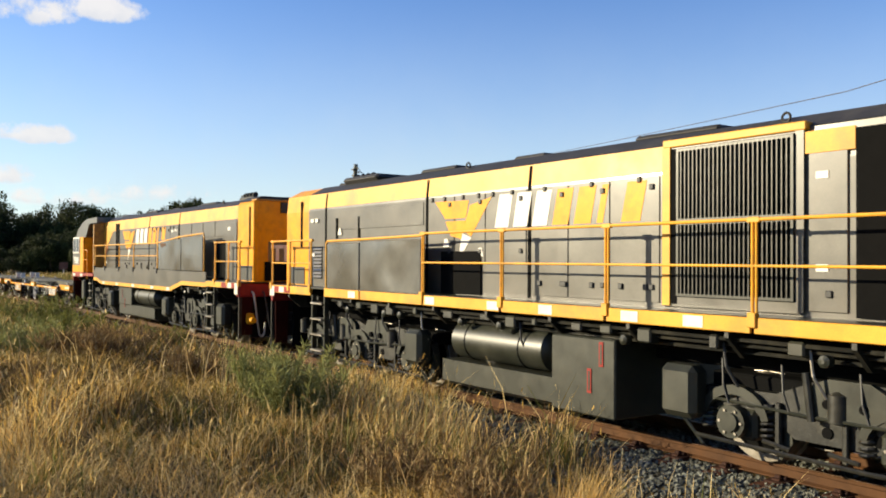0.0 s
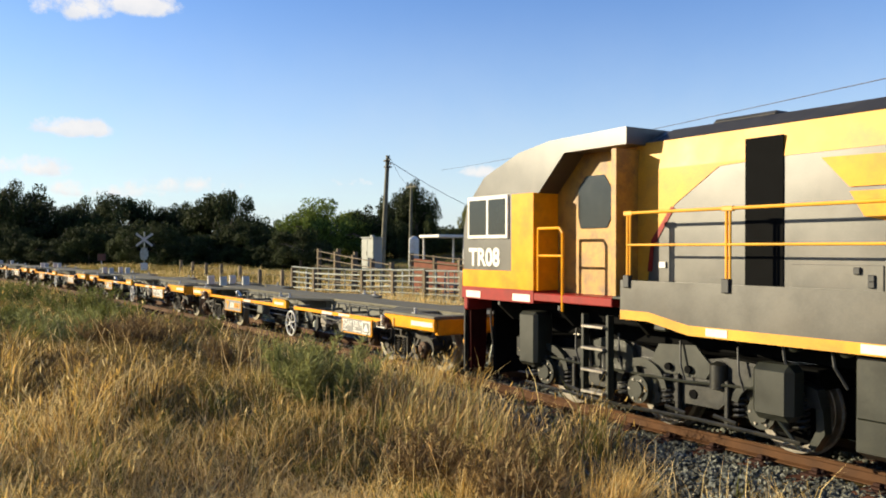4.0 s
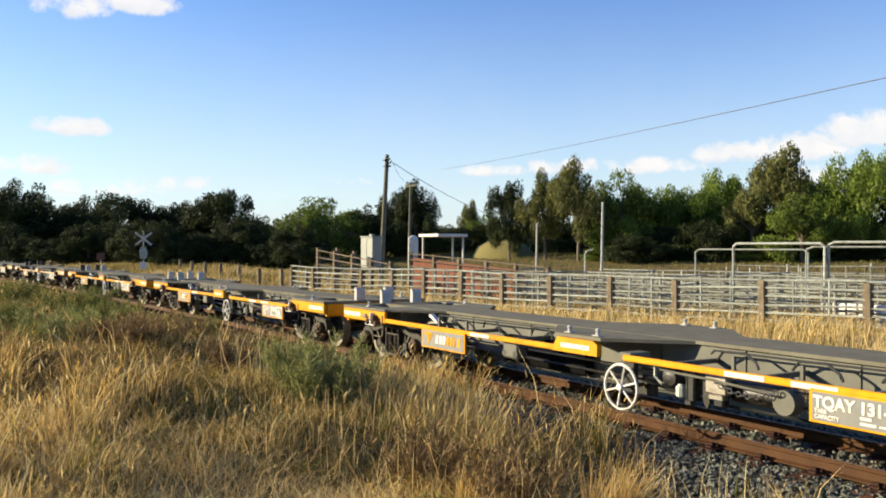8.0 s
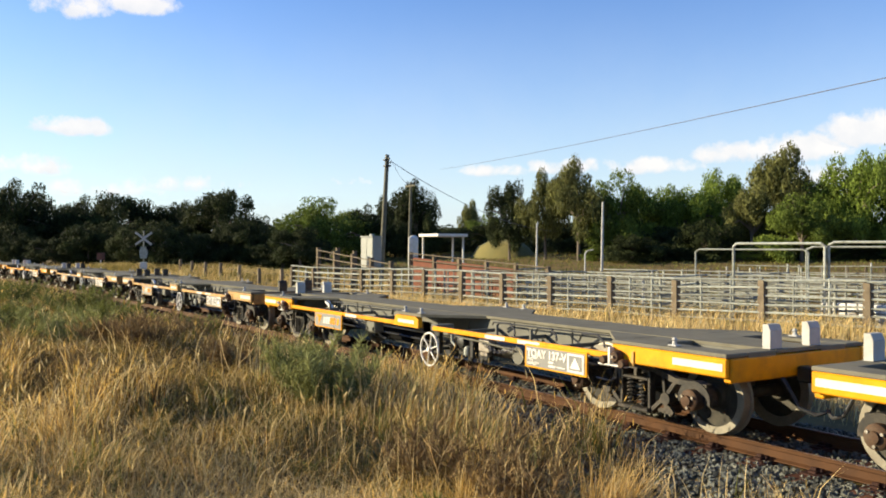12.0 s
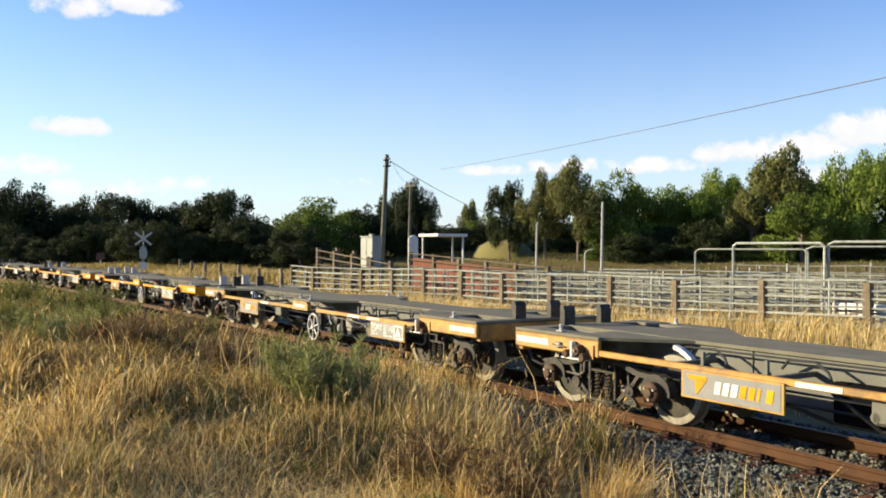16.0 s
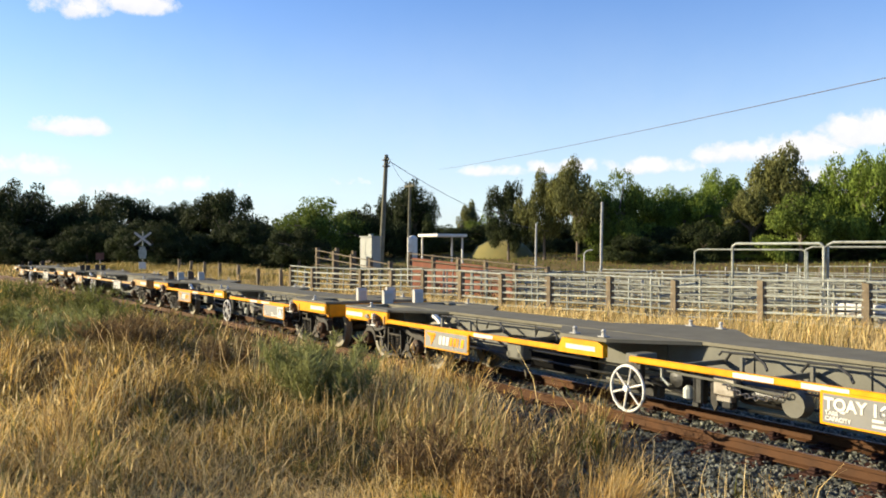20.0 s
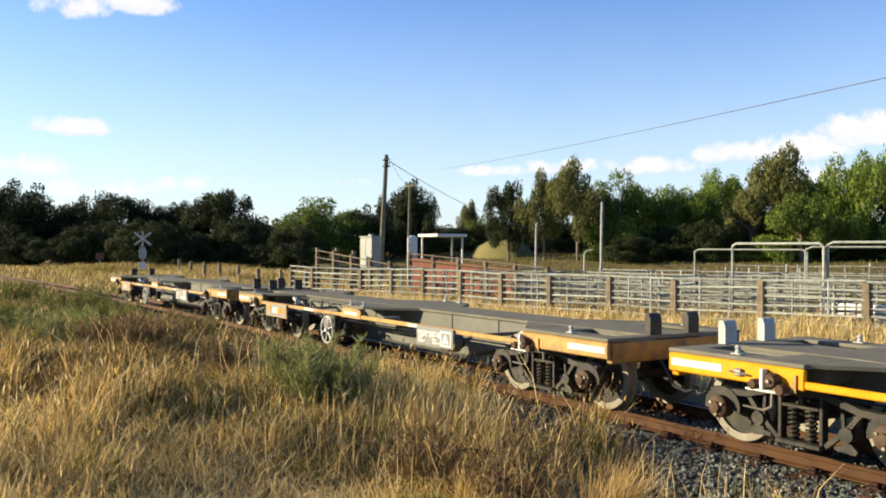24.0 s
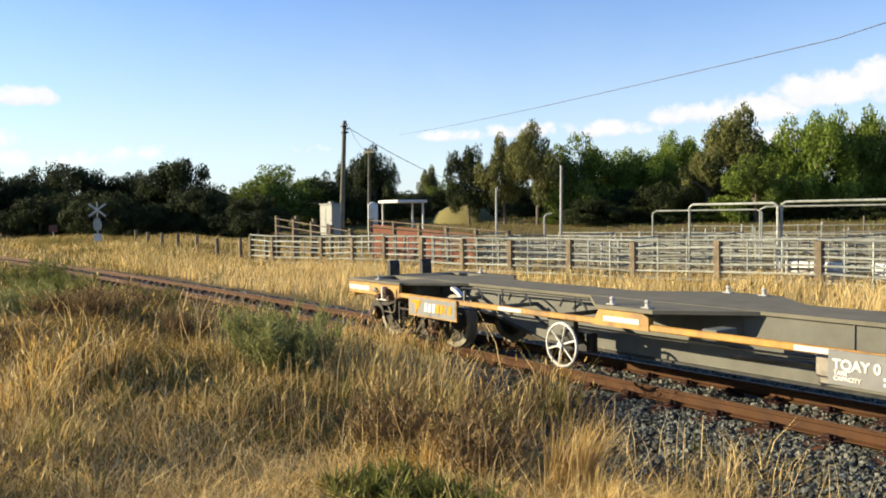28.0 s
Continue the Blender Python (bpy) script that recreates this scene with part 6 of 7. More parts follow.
def poles():
    p = thing("utility_pole", "leaning weathered timber power pole with insulators", "utility pole")
    part("shaft", Shape().cyl((-48.75, 25.9, -0.6), (-48.45, 26.2, 8.35), 0.19, 0.13, 12), POLE, p, "", True)
    part("bracket", Shape().box(-48.55, -48.2, 25.95, 26.35, 7.55, 7.65, 0.01).box(-48.6, -48.3, 25.95, 26.3, 7.95, 8.05, 0.01), DARK, p)
    for x, y, z in ((-48.25, 26.3, 7.75), (-48.2, 26.2, 8.0), (-48.3, 26.05, 8.15)):
        part("insulator", Shape().lathe([(0, 0.03), (0.03, 0.07), (0.09, 0.07), (0.14, 0.03)], "z", (x, y, z), 8), CABINET, p)
    p2 = thing("utility_pole", "far timber power pole with a crossarm", "utility pole")
    part("shaft", Shape().cyl((-78.2, 45.0, -0.7), (-78.0, 45.05, 9.4), 0.2, 0.14, 10), POLE, p2, "", True)
    part("crossarm", Shape().box(-79.1, -77.0, 44.95, 45.15, 8.9, 9.05, 0.01), POLE, p2)
    for x in (-79.0, -78.4, -77.6, -77.1):
        part("insulator", Shape().cyl((x, 45.05, 9.05), (x, 45.05, 9.3), 0.05, n=6), CABINET, p2)
    p3 = thing("lamp_post", "slim pale metal post", "post")
    part("shaft", Shape().cyl((-33.56, 31.15, -0.6), (-33.52, 31.2, 4.75), 0.075, 0.06, 10), CONCRETE, p3)
    p5 = thing("standpipe", "bent pale pipe beside the yard", "pipe")
    part("pipe", Shape().tube([(-33.9, 30.3, -0.6), (-33.9, 30.3, 2.0), (-33.8, 30.4, 2.15), (-33.6, 30.6, 2.2)], 0.04, 8), CONCRETE, p5)
    p4 = thing("mast", "thin grey mast beyond the yard", "mast")
    part("shaft", Shape().cyl((-55.1, 43.9, -0.7), (-55.05, 43.9, 4.4), 0.1, 0.07, 8), CONCRETE, p4)
    for (x0, y0, z0), (x1, y1, z1), sag, r in (((-50.85, 31.83, 7.9), (-7.92, 13.68, 5.04), 0.12, 0.009), ((-7.92, 13.68, 5.04), (14.0, 4.4, 5.6), 0.1, 0.009), ((-48.2, 26.3, 7.9), (-69.0, 57.0, 4.2), 0.9, 0.022), ((-48.2, 26.3, 8.1), (-78.0, 45.0, 9.2), 0.5, 0.012)):
        c = thing("overhead_wire", "thin dark overhead wire", "wire", "overhead wires")
        pts = [(x0 + (x1 - x0) * u, y0 + (y1 - y0) * u, z0 + (z1 - z0) * u - 4 * sag * u * (1 - u)) for u in np.linspace(0, 1, 13)]
        rings = [[(x, y + r * math.cos(a), z + r * math.sin(a)) for a in (0, 1.257, 2.513, 3.77, 5.027)] for x, y, z in pts]
        f = [(i * 5 + j, i * 5 + (j + 1) % 5, i * 5 + 5 + (j + 1) % 5, i * 5 + 5 + j) for i in range(12) for j in range(5)]
        part("strand", Shape().add(sum(rings, []), f), CABLE, c)


poles()


def crossing_sign():
    s = thing("crossing_sign", "white railway crossing signal post with crossbuck and shields", "crossing signal")
    s.matrix_basis = pose(-74.55, 16.75, 0.0, 0, 0, 68)
    part("post", Shape().cyl((0, 0, -0.1), (0, 0, 3.65), 0.06, n=8), PIPE, s)
    # Grey arms put the white crossbuck's backlit shade into their colour.
    for a in (38, -38):
        m = Matrix.Translation((0, -0.08, 3.0)) @ Matrix.Rotation(radians(a), 4, "Y")
        b = part("crossbuck_arm", Shape().box(-0.85, 0.85, -0.015, 0.015, -0.09, 0.09, 0.004), CONCRETE, s)
        b.matrix_basis = m @ Matrix.Translation((0, 0.0 if a > 0 else 0.035, 0))
    part("signal_backing", Shape().prism([(-0.24, 1.3), (0.24, 1.3), (0.34, 1.7), (0.30, 2.3), (-0.30, 2.3), (-0.34, 1.7)], "y", -0.1, -0.05), PIPE, s)
    for x in (-0.4, 0.4):
        part("signal_lamp", Shape().cyl((x, -0.16, 2.2), (x, -0.02, 2.2), 0.16, n=12), BLACK, s)
    part("base_sign", Shape().box(-0.3, 0.3, -0.1, -0.05, 0.4, 1.0, 0.005), WHITE, s)
    t = thing("small_track_sign", "small orange-brown sign on a short post", "sign")
    t.matrix_basis = pose(-82.9, 14.8, 0.0, 0, 0, 75)
    part("post", Shape().cyl((0, 0, -0.1), (0, 0, 1.3), 0.05, n=6), CONCRETE, t)
    part("board", Shape().box(-0.35, 0.35, -0.08, -0.04, 1.1, 1.75, 0.005), WOOD_RED, t)


crossing_sign()


def mound(name, label, x, y, rx, ry, h, mat, seed):
    rng = np.random.default_rng(seed)
    n, m, p, f = 30, 9, [], []
    for j in range(m):
        for i in range(n):
            u, a = j / (m - 1), 2 * math.pi * i / n
            r = 1 - u
            p.append((x + rx * r * math.cos(a), y + ry * r * math.sin(a), -0.8 + h * (1 - r ** 3.2) + 0.02 * h * rng.normal() * (0 < j < m - 1)))
    f = [(j * n + i, j * n + (i + 1) % n, (j + 1) * n + (i + 1) % n, (j + 1) * n + i) for j in range(m - 1) for i in range(n)]
    ob = part(name, Shape().add(p, f), mat, None, label, True)
    return tagged(ob, label, "hill", kind="structure")


mound("hill", "grassy yellow-green mound beyond the yard", -84.5, 62.0, 6.5, 4.0, 4.2, HILL, 3)
mound("far_hill", "distant wooded hill", -330, 240, 260, 120, 13, FAR_WOOD, 4)
mound("far_hill", "distant wooded hill", -420, 60, 150, 160, 12, FAR_WOOD, 5)
tagged(part("road", Shape().prism([(-120, 62), (60, 92), (60, 97), (-120, 67)], "z", 1.0, 1.33), ASPHALT), "grey sealed road beyond the yard", "road", kind="structure")

# ---- trees and grass ----


def fill(name, verts, faces, mats, pick=None):
    """A mesh straight from arrays; faces all of one size."""
    me = bpy.data.meshes.new(name)
    k = faces.shape[1]
    me.vertices.add(len(verts))
    me.vertices.foreach_set("co", verts.astype(np.float32).ravel())
    me.loops.add(faces.size)
    me.loops.foreach_set("vertex_index", faces.astype(np.int32).ravel())
    me.polygons.add(len(faces))
    me.polygons.foreach_set("loop_start", np.arange(0, faces.size, k, dtype=np.int32))
    for m in mats:
        me.materials.append(m)
    if pick is not None:
        me.polygons.foreach_set("material_index", pick.astype(np.int32))
    me.update(calc_edges=True)
    return me


def leaves(rng, n, blobs, size):
    """Leaf clumps on and inside the given blobs (x, y, z, rx, rz): crossed bent quads."""
    b = blobs[rng.choice(len(blobs), n, p=blobs[:, 3] ** 2 / np.sum(blobs[:, 3] ** 2))]
    d = rng.normal(size=(n, 3))
    d /= np.linalg.norm(d, axis=1)[:, None]
    r = rng.uniform(0.30, 1.0, n) ** 0.5 * (1 + 0.10 * rng.normal(size=n))
    c = b[:, :3] + d * r[:, None] * b[:, [3, 3, 4]]
    nrm = d + rng.normal(size=(n, 3)) * 0.85 + [0, 0, 0.15]
    nrm /= np.linalg.norm(nrm, axis=1)[:, None]
    u = np.cross(nrm, rng.normal(size=(n, 3)))
    u /= np.linalg.norm(u, axis=1)[:, None]
    w = np.cross(nrm, u)
    s = size * rng.uniform(0.55, 1.35, n)[:, None]
    v = np.stack([c - u * s, c - w * s * 0.55, c + u * s + nrm * s * 0.3, c + w * s * 0.55], 1).reshape(-1, 3)
    return v, np.arange(4 * n).reshape(-1, 4)


def tree_model(seed, leaf_mat, label, n, spread, low, count, size=0.030):
    """A tree one metre high and one metre in half width, to be scaled: trunk with limbs, and a crown of leaf clumps."""
    rng = np.random.default_rng(seed)
    t = thing("tree", label, "tree", "trees behind the line")
    blobs = []
    lobes = [(0.0, 0.0, 0.74, 0.55, 0.25)] + [(0.5 * spread * math.cos(q), 0.5 * spread * math.sin(q), rng.uniform(0.40, 0.66), rng.uniform(0.40, 0.55), 0.22) for q in rng.uniform(0, 1.5) + np.arange(5) * 1.257]
    for i in range(count):
        # boughs on the outside of a few rounded lobes, each with a domed top
        cx, cy, cz, cr, ch = lobes[i % len(lobes)]
        a, e = rng.uniform(0, 6.28), math.asin(rng.uniform(-0.55, 1.0))
        R = rng.uniform(0.11, 0.20)
        k = rng.uniform(0.55, 0.95)
        z = cz + ch * k * math.sin(e)
        blobs.append((cx + cr * k * math.cos(e) * math.cos(a), cy + cr * k * math.cos(e) * math.sin(a), max(z, low + 0.05), R * 1.2, R * 0.74))
    for i in range(max(0, int(count * (0.30 - low) * 1.6))):
        a, rr = rng.uniform(0, 6.28), rng.uniform(0.3, 0.95)
        blobs.append((rr * spread * math.cos(a), rr * spread * math.sin(a), rng.uniform(low, 0.36), 0.24, 0.10))
    blobs = np.array(blobs)
    blobs[:, 2] *= 0.97 / np.max(blobs[:, 2] + blobs[:, 4])
    trunk = Shape()
    trunk.cyl((0, 0, -0.05), (0.01, 0.01, 0.32), 0.055, 0.035, 8)
    for k in range(min(8, count)):
        x, y, z = blobs[k][:3]
        trunk.cyl((0.01, 0.01, 0.25 + 0.03 * k), (x * 0.55, y * 0.55, 0.30 + 0.45 * z), 0.026, 0.014, 6).cyl((x * 0.55, y * 0.55, 0.30 + 0.45 * z), (x, y, z), 0.014, 0.005, 5)
    part("trunk", trunk, BARK, t)
    v, f = leaves(rng, n, blobs, size)
    v[:, 2] = np.maximum(v[:, 2], 0.0)
    c = new("crown", fill("crown", v, f, [leaf_mat]))
    c.parent = t
    return t


LEFT_WOOD = [(-131.2, 7.5, 9.9, 6.2, 0), (-125.2, 11.5, 11.0, 5.3, 0), (-128.9, 16.8, 8.0, 4.0, 4), (-128.7, 20.8, 9.4, 4.8, 0), (-122.2, 23.7, 9.5, 4.7, 4), (-126.2, 28.6, 8.3, 3.3, 0), (-119.7, 31.3, 8.4, 3.6, 4), (-112.1, 32.2, 8.6, 3.0, 0), (-106.1, 34.2, 9.5, 4.3, 4), (-119.8, 44.4, 6.8, 3.4, 0), (-111.0, 45.2, 6.9, 4.0, 5), (-102.9, 46.7, 8.8, 5.6, 5), (-103.7, 53.0, 8.1, 3.9, 0), (-105.1, 58.2, 10.1, 3.6, 0), (-95.0, 55.6, 11.2, 3.0, 0)]
# The low bush at (-59.5, 59.3) stands for brown shade under the gums.
RIGHT_GUMS = [(-124.3, 84.0, 10.8, 2.2, 1), (-118.0, 83.0, 8.2, 3.8, 5), (-76.4, 57.0, 9.7, 2.5, 4), (-71.9, 58.5, 10.8, 2.6, 1), (-66.9, 58.9, 11.5, 3.1, 1), (-66.1, 63.8, 10.5, 3.7, 5), (-67.9, 70.3, 9.0, 3.2, 5), (-63.7, 71.5, 9.2, 3.4, 3), (-64.4, 77.9, 11.2, 3.2, 3), (-54.7, 70.8, 8.6, 2.8, 1), (-54.0, 75.6, 12.7, 4.2, 1), (-55.8, 84.0, 9.8, 2.2, 1), (-46.8, 75.8, 11.3, 3.5, 3), (-45.8, 81.2, 12.1, 3.8, 3), (-42.6, 82.4, 10.5, 3.8, 5), (-55.7, 65.4, 5.0, 2.5, 2), (-59.5, 59.3, 3.6, 2.6, 0), (-48.3, 69.7, 7.2, 3.1, 5)]
# Bushes added to darken the gaps below and behind the gums' crowns.
BEHIND_GUMS = [(-128, 82, 6.5, 5.5, 0), (-116, 76, 5.6, 5.0, 2), (-108, 66, 4.8, 4.5, 0), (-122, 74, 6.0, 5.0, 2), (-70, 68, 6.0, 3.5, 2), (-75, 76, 6.5, 4.0, 0), (-68, 80, 6.5, 4.2, 2), (-60, 82, 6.5, 4.2, 0), (-62, 66, 4.5, 3.0, 2), (-51, 80, 6.5, 4.2, 2), (-44, 88, 7.0, 4.5, 0), (-36, 92, 8.0, 5.0, 2), (-84, 74, 6.0, 4.5, 0), (-95, 80, 6.0, 5.0, 2), (-100, 72, 6.0, 4.5, 0)]
# Low trees added to fill the dark band beneath the left wood.
UNDERGROWTH = [(-128 + 4.6 * k + 3 * math.sin(k * 2.1), 3.5 + 3.3 * k + 2 * math.sin(k * 1.7), 4.3 + 1.3 * math.sin(k * 3.3), 2.9, (0, 2, 0, 4)[int(2 * k) % 4]) for k in np.arange(0, 10, 0.5)]
MODELS = [tree_model(11, LEAF_DARK, "dense dark tree, backlit shade in its leaf colour", 22000, 0.95, 0.10, 56, 0.021),
          tree_model(12, LEAF_OLIVE, "tall open olive-green gum tree", 15000, 0.95, 0.26, 44, 0.021),
          tree_model(13, LEAF_DARK, "broad dark green bushy tree", 22000, 1.0, 0.06, 60, 0.021),
          tree_model(14, LEAF_BRIGHT, "leafy bright green tree in sunshine", 22000, 1.0, 0.08, 60, 0.021),
          tree_model(15, LEAF_DARK, "dark tree with open crown, backlit shade in its leaf colour", 17000, 0.95, 0.20, 48, 0.021),
          tree_model(16, LEAF_MID, "rounded tree with mid-green leaves", 20000, 1.0, 0.08, 56, 0.021)]


def plant(rows):
    for x, y, h, w, k in rows:
        z = float(ground_z(x, y)) - 0.1
        m = pose(x, y, z, 0, 0, random.uniform(0, 360)) @ Matrix.Diagonal((w * 1.34, w * 1.25, (h + 0.2 - z) * 1.06, 1))
        if MODELS[k].matrix_basis == Matrix():
            MODELS[k].matrix_basis = m
        else:
            copy_thing(MODELS[k], m @ Matrix.Diagonal([1 / s for s in MODELS[k].scale] + [1]))


SCRUB = [(-70 + 3.4 * k + 1.5 * math.sin(k * 2.7), 57 + 2.3 * k + 2.5 * math.sin(k * 1.9), 2.6 + 0.9 * math.sin(k * 3.1), 1.9, (0, 2, 5)[k % 3]) for k in range(1, 10)]
for rows in (LEFT_WOOD, RIGHT_GUMS, UNDERGROWTH, BEHIND_GUMS, SCRUB):
    plant(rows)


def blades(name, label, xy, hgt, width, mats, weights, seed, lean=0.42, category="grass", lean_to=None):
    """Bent tapering blades at the given places, in one mesh."""
    rng = np.random.default_rng(seed)
    n = len(xy)
    z = ground_z(xy[:, 0], xy[:, 1]) - 0.02
    a = rng.uniform(0, 2 * np.pi, n)
    side = np.stack([np.cos(a), np.sin(a), np.zeros(n)], 1)
    b = rng.normal(size=(n, 2)) * 0.55 + np.array([0.25, 0.05]) if lean_to is None else lean_to
    bend = np.concatenate([b, np.zeros((n, 1))], 1) * lean
    base = np.stack([xy[:, 0], xy[:, 1], z], 1)
    up = np.array([0, 0, 1.0])
    h, w = hgt[:, None], width[:, None]
    mid = base + up * h * 0.55 + bend * h * 0.35
    tip = base + up * h * rng.uniform(0.86, 1.0, (n, 1)) + bend * h * 1.15
    v = np.stack([base - side * w * 0.5, base + side * w * 0.5, mid + side * w * 0.38, mid - side * w * 0.38, tip + side * w * 0.06, tip - side * w * 0.06], 1).reshape(-1, 3)
    i = np.arange(n)[:, None] * 6
    f = np.concatenate([i + [0, 1, 2, 3], i + [3, 2, 4, 5]], 1).reshape(-1, 4)
    pick = np.repeat(weights, 2)
    ob = new(name, fill(name, v, f, mats, pick))
    return tagged(ob, label, category, kind="stuff"), tip


def patch(x, y, s, seed):
    """A soft random field between 0 and 1."""
    r = np.random.default_rng(seed)
    v = np.zeros(len(x))
    for k in range(5):
        a, q = r.uniform(0, 6.28), s * 1.7 ** k
        v += np.sin((x * np.cos(a) + y * np.sin(a)) * q + r.uniform(0, 6.28)) / 1.35 ** k
    return 1 / (1 + np.exp(-1.4 * v))


def fan(rng, n, d0, d1, a0, a1, power):
    """Places in a wedge seen from the camera, thinning with distance."""
    d = (d0 ** power + (d1 ** power - d0 ** power) * rng.uniform(0, 1, n)) ** (1 / power)
    a = np.radians(rng.uniform(a0, a1, n))
    return np.stack([-d * np.sin(a), d * np.cos(a)], 1), d


def grass():
    rng = np.random.default_rng(21)
    mats = [DRY, PALE, GREEN, RUSSET, STRAW, OLD_GRASS]
    pale_mats = [DRY, PALE, GREEN, RUSSET, OLD_GRASS]
    # the near bank: tufts, and single blades between them
    tuft, td = fan(rng, 19000, 2.6, 75, 24, 94, 0.40)
    mem = rng.integers(7, 20, len(tuft))
    own = np.repeat(np.arange(len(tuft)), mem)
    rad = np.abs(rng.normal(size=len(own))) * 0.055 * np.clip(td[own] / 8, 0.8, 4)
    ang = rng.uniform(0, 6.28, len(own))
    out = np.stack([np.cos(ang), np.sin(ang)], 1)
    loose, _ = fan(rng, 60000, 2.6, 75, 24, 94, 0.45)
    xy = np.concatenate([tuft[own] + out * rad[:, None], loose])
    lean_to = np.concatenate([out * rng.uniform(0.1, 1.15, len(own))[:, None] + (rng.normal(size=(len(tuft), 2)) * 0.5 + [0.30, 0.1])[own] + rng.normal(size=(len(own), 2)) * 0.35, rng.normal(size=(len(loose), 2)) * 1.1])
    tone = np.concatenate([rng.uniform(0, 1, len(tuft))[own], rng.uniform(0, 1, len(loose))])
    size = np.concatenate([rng.uniform(0.55, 1.25, len(tuft))[own], rng.uniform(0.4, 0.9, len(loose))])
    d = np.hypot(xy[:, 0], xy[:, 1])
    off = from_track(xy[:, 0], xy[:, 1])
    edge = -1.75 + 0.45 * patch(xy[:, 0], xy[:, 1], 0.8, 4) - 1.35 * smooth_step(-12, -5.5, xy[:, 0])
    stray = (off < edge + 1.0 + 0.3 * smooth_step(-6.5, -4.5, xy[:, 0])) & (patch(xy[:, 0], xy[:, 1], 1.6, 44) > 0.45 - 0.25 * smooth_step(-6.5, -4.5, xy[:, 0])) & (rng.uniform(0, 1, len(xy)) < 0.45)
    keep = ((off < edge) | stray) & (np.hypot((xy[:, 0] + 11.0) / 1.3, (xy[:, 1] - 4.9) / 0.7) > rng.uniform(0.3, 1.1, len(xy)))
    gaps = patch(xy[:, 0], xy[:, 1], 1.3, 17)
    keep &= rng.uniform(0, 1, len(xy)) < 0.30 + 1.0 * gaps
    xy, d, off, lean_to, tone, size = xy[keep], d[keep], off[keep], lean_to[keep], tone[keep], size[keep]
    g, ru = patch(xy[:, 0], xy[:, 1], 0.45, 7), patch(xy[:, 0], xy[:, 1], 0.6, 9)
    u = np.clip(tone + rng.normal(size=len(xy)) * 0.10, 0, 1)
    kind = np.where(u < 0.12 + 0.22 * (g > 0.66) + 0.30 * smooth_step(-13, -24, xy[:, 0]), 2, np.where(u > 0.88 - 0.34 * (ru > 0.66), 3, np.where((u * 7.3) % 1 > 0.66, 1, 0)))
    hollow = smooth_step(0.50, 0.72, patch(xy[:, 0], xy[:, 1], 0.62, 12))
    tall = 0.15 + 0.62 * patch(xy[:, 0], xy[:, 1], 0.95, 3) ** 1.5 + 0.12 * smooth_step(-8, -16, xy[:, 0])
    verge = smooth_step(-4.6, -3.2, off) * smooth_step(-17, -13, xy[:, 0]) * smooth_step(-5.5, -8.0, xy[:, 0])
    tall = np.maximum(tall * (1 - 0.55 * hollow), 0.62 * verge)
    # Verge blades turn straw or pale, their sunlit brightness put into the colour.
    verge_sunlit = rng.uniform(0, 1, len(xy)) < 0.30 * smooth_step(-6.0, -3.4, off) * smooth_step(-17, -13, xy[:, 0]) * smooth_step(-6.5, -9.0, xy[:, 0])
    # Olive share grows in hollows and with distance from the camera, tuned to its view.
    to_olive = rng.uniform(0, 1, len(xy)) < 0.06 + 0.35 * hollow * smooth_step(4.5, 8.5, d) + 0.86 * smooth_step(11, 20, d) + 0.30 * smooth_step(-9.0, -7.0, xy[:, 0]) * (off > -5.5)
    # Near blades turn pale to brighten a foreground the low sun leaves dim.
    to_pale = (rng.uniform(0, 1, len(xy)) < 0.70 * smooth_step(13.0, 8.0, d)) & (kind == 0)
    kind = np.where(to_pale, 1, kind)
    kind = np.where(to_olive & (kind < 2), 5, kind)
    kind = np.where(verge_sunlit, np.where(u > 0.5, 4, 1), kind)
    hgt = (0.74 + 0.46 * smooth_step(-18, -9.5, xy[:, 0]) - 0.42 * smooth_step(9.5, 5.5, d)) * tall * size * rng.uniform(0.55, 1.15, len(xy)) * (1 - 0.4 * smooth_step(-7.5, -5, xy[:, 0]) * (off > -5))
    hgt = np.where(kind == 2, hgt * 0.8, hgt)
    width = np.where(kind == 2, 0.010, 0.0068) * rng.uniform(0.6, 1.4, len(xy)) * np.clip(d / 6.5, 0.60, 5.0)
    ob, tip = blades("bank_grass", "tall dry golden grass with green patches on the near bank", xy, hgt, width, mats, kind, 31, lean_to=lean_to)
    # a thatch of short dead stems between the tufts
    low, ld = fan(rng, 150000, 2.4, 60, 24, 94, 0.45)
    lo = from_track(low[:, 0], low[:, 1])
    ok = lo < -1.9 - 1.35 * smooth_step(-12, -5.5, low[:, 0])
    low, ld = low[ok], ld[ok]
    m = len(low)
    # Stems beyond 11 m mostly turn olive to match the darker far bank.
    shade = patch(low[:, 0], low[:, 1], 0.8, 19) + rng.normal(size=m) * 0.25
    blades("grass_thatch", "matted dead grass stems covering the bank", low, rng.uniform(0.10, 0.32, m), 0.0056 * rng.uniform(0.6, 1.6, m) * np.clip(ld / 6.5, 0.6, 5.0), [DRY, OLD_GRASS, RUSSET, GREEN, PALE], np.where((ld > 11) & (rng.uniform(0, 1, m) < 0.7), 1, np.select([shade < 0.30, shade < 0.52, shade < 0.62, shade < 0.82], [4, 0, 4, 0], np.where(shade > 0.98, 3, 1))), 39, lean_to=rng.normal(size=(m, 2)) * 2.2)
    # seed heads on the taller stalks
    pick = (kind != 2) & (kind != 3) & (hgt > 0.34) & (kind != 5) & (rng.uniform(0, 1, len(xy)) < 0.28) & (d < 30)
    t, dd = tip[pick], d[pick]
    n = len(t)
    a = rng.uniform(0, 6.28, n)
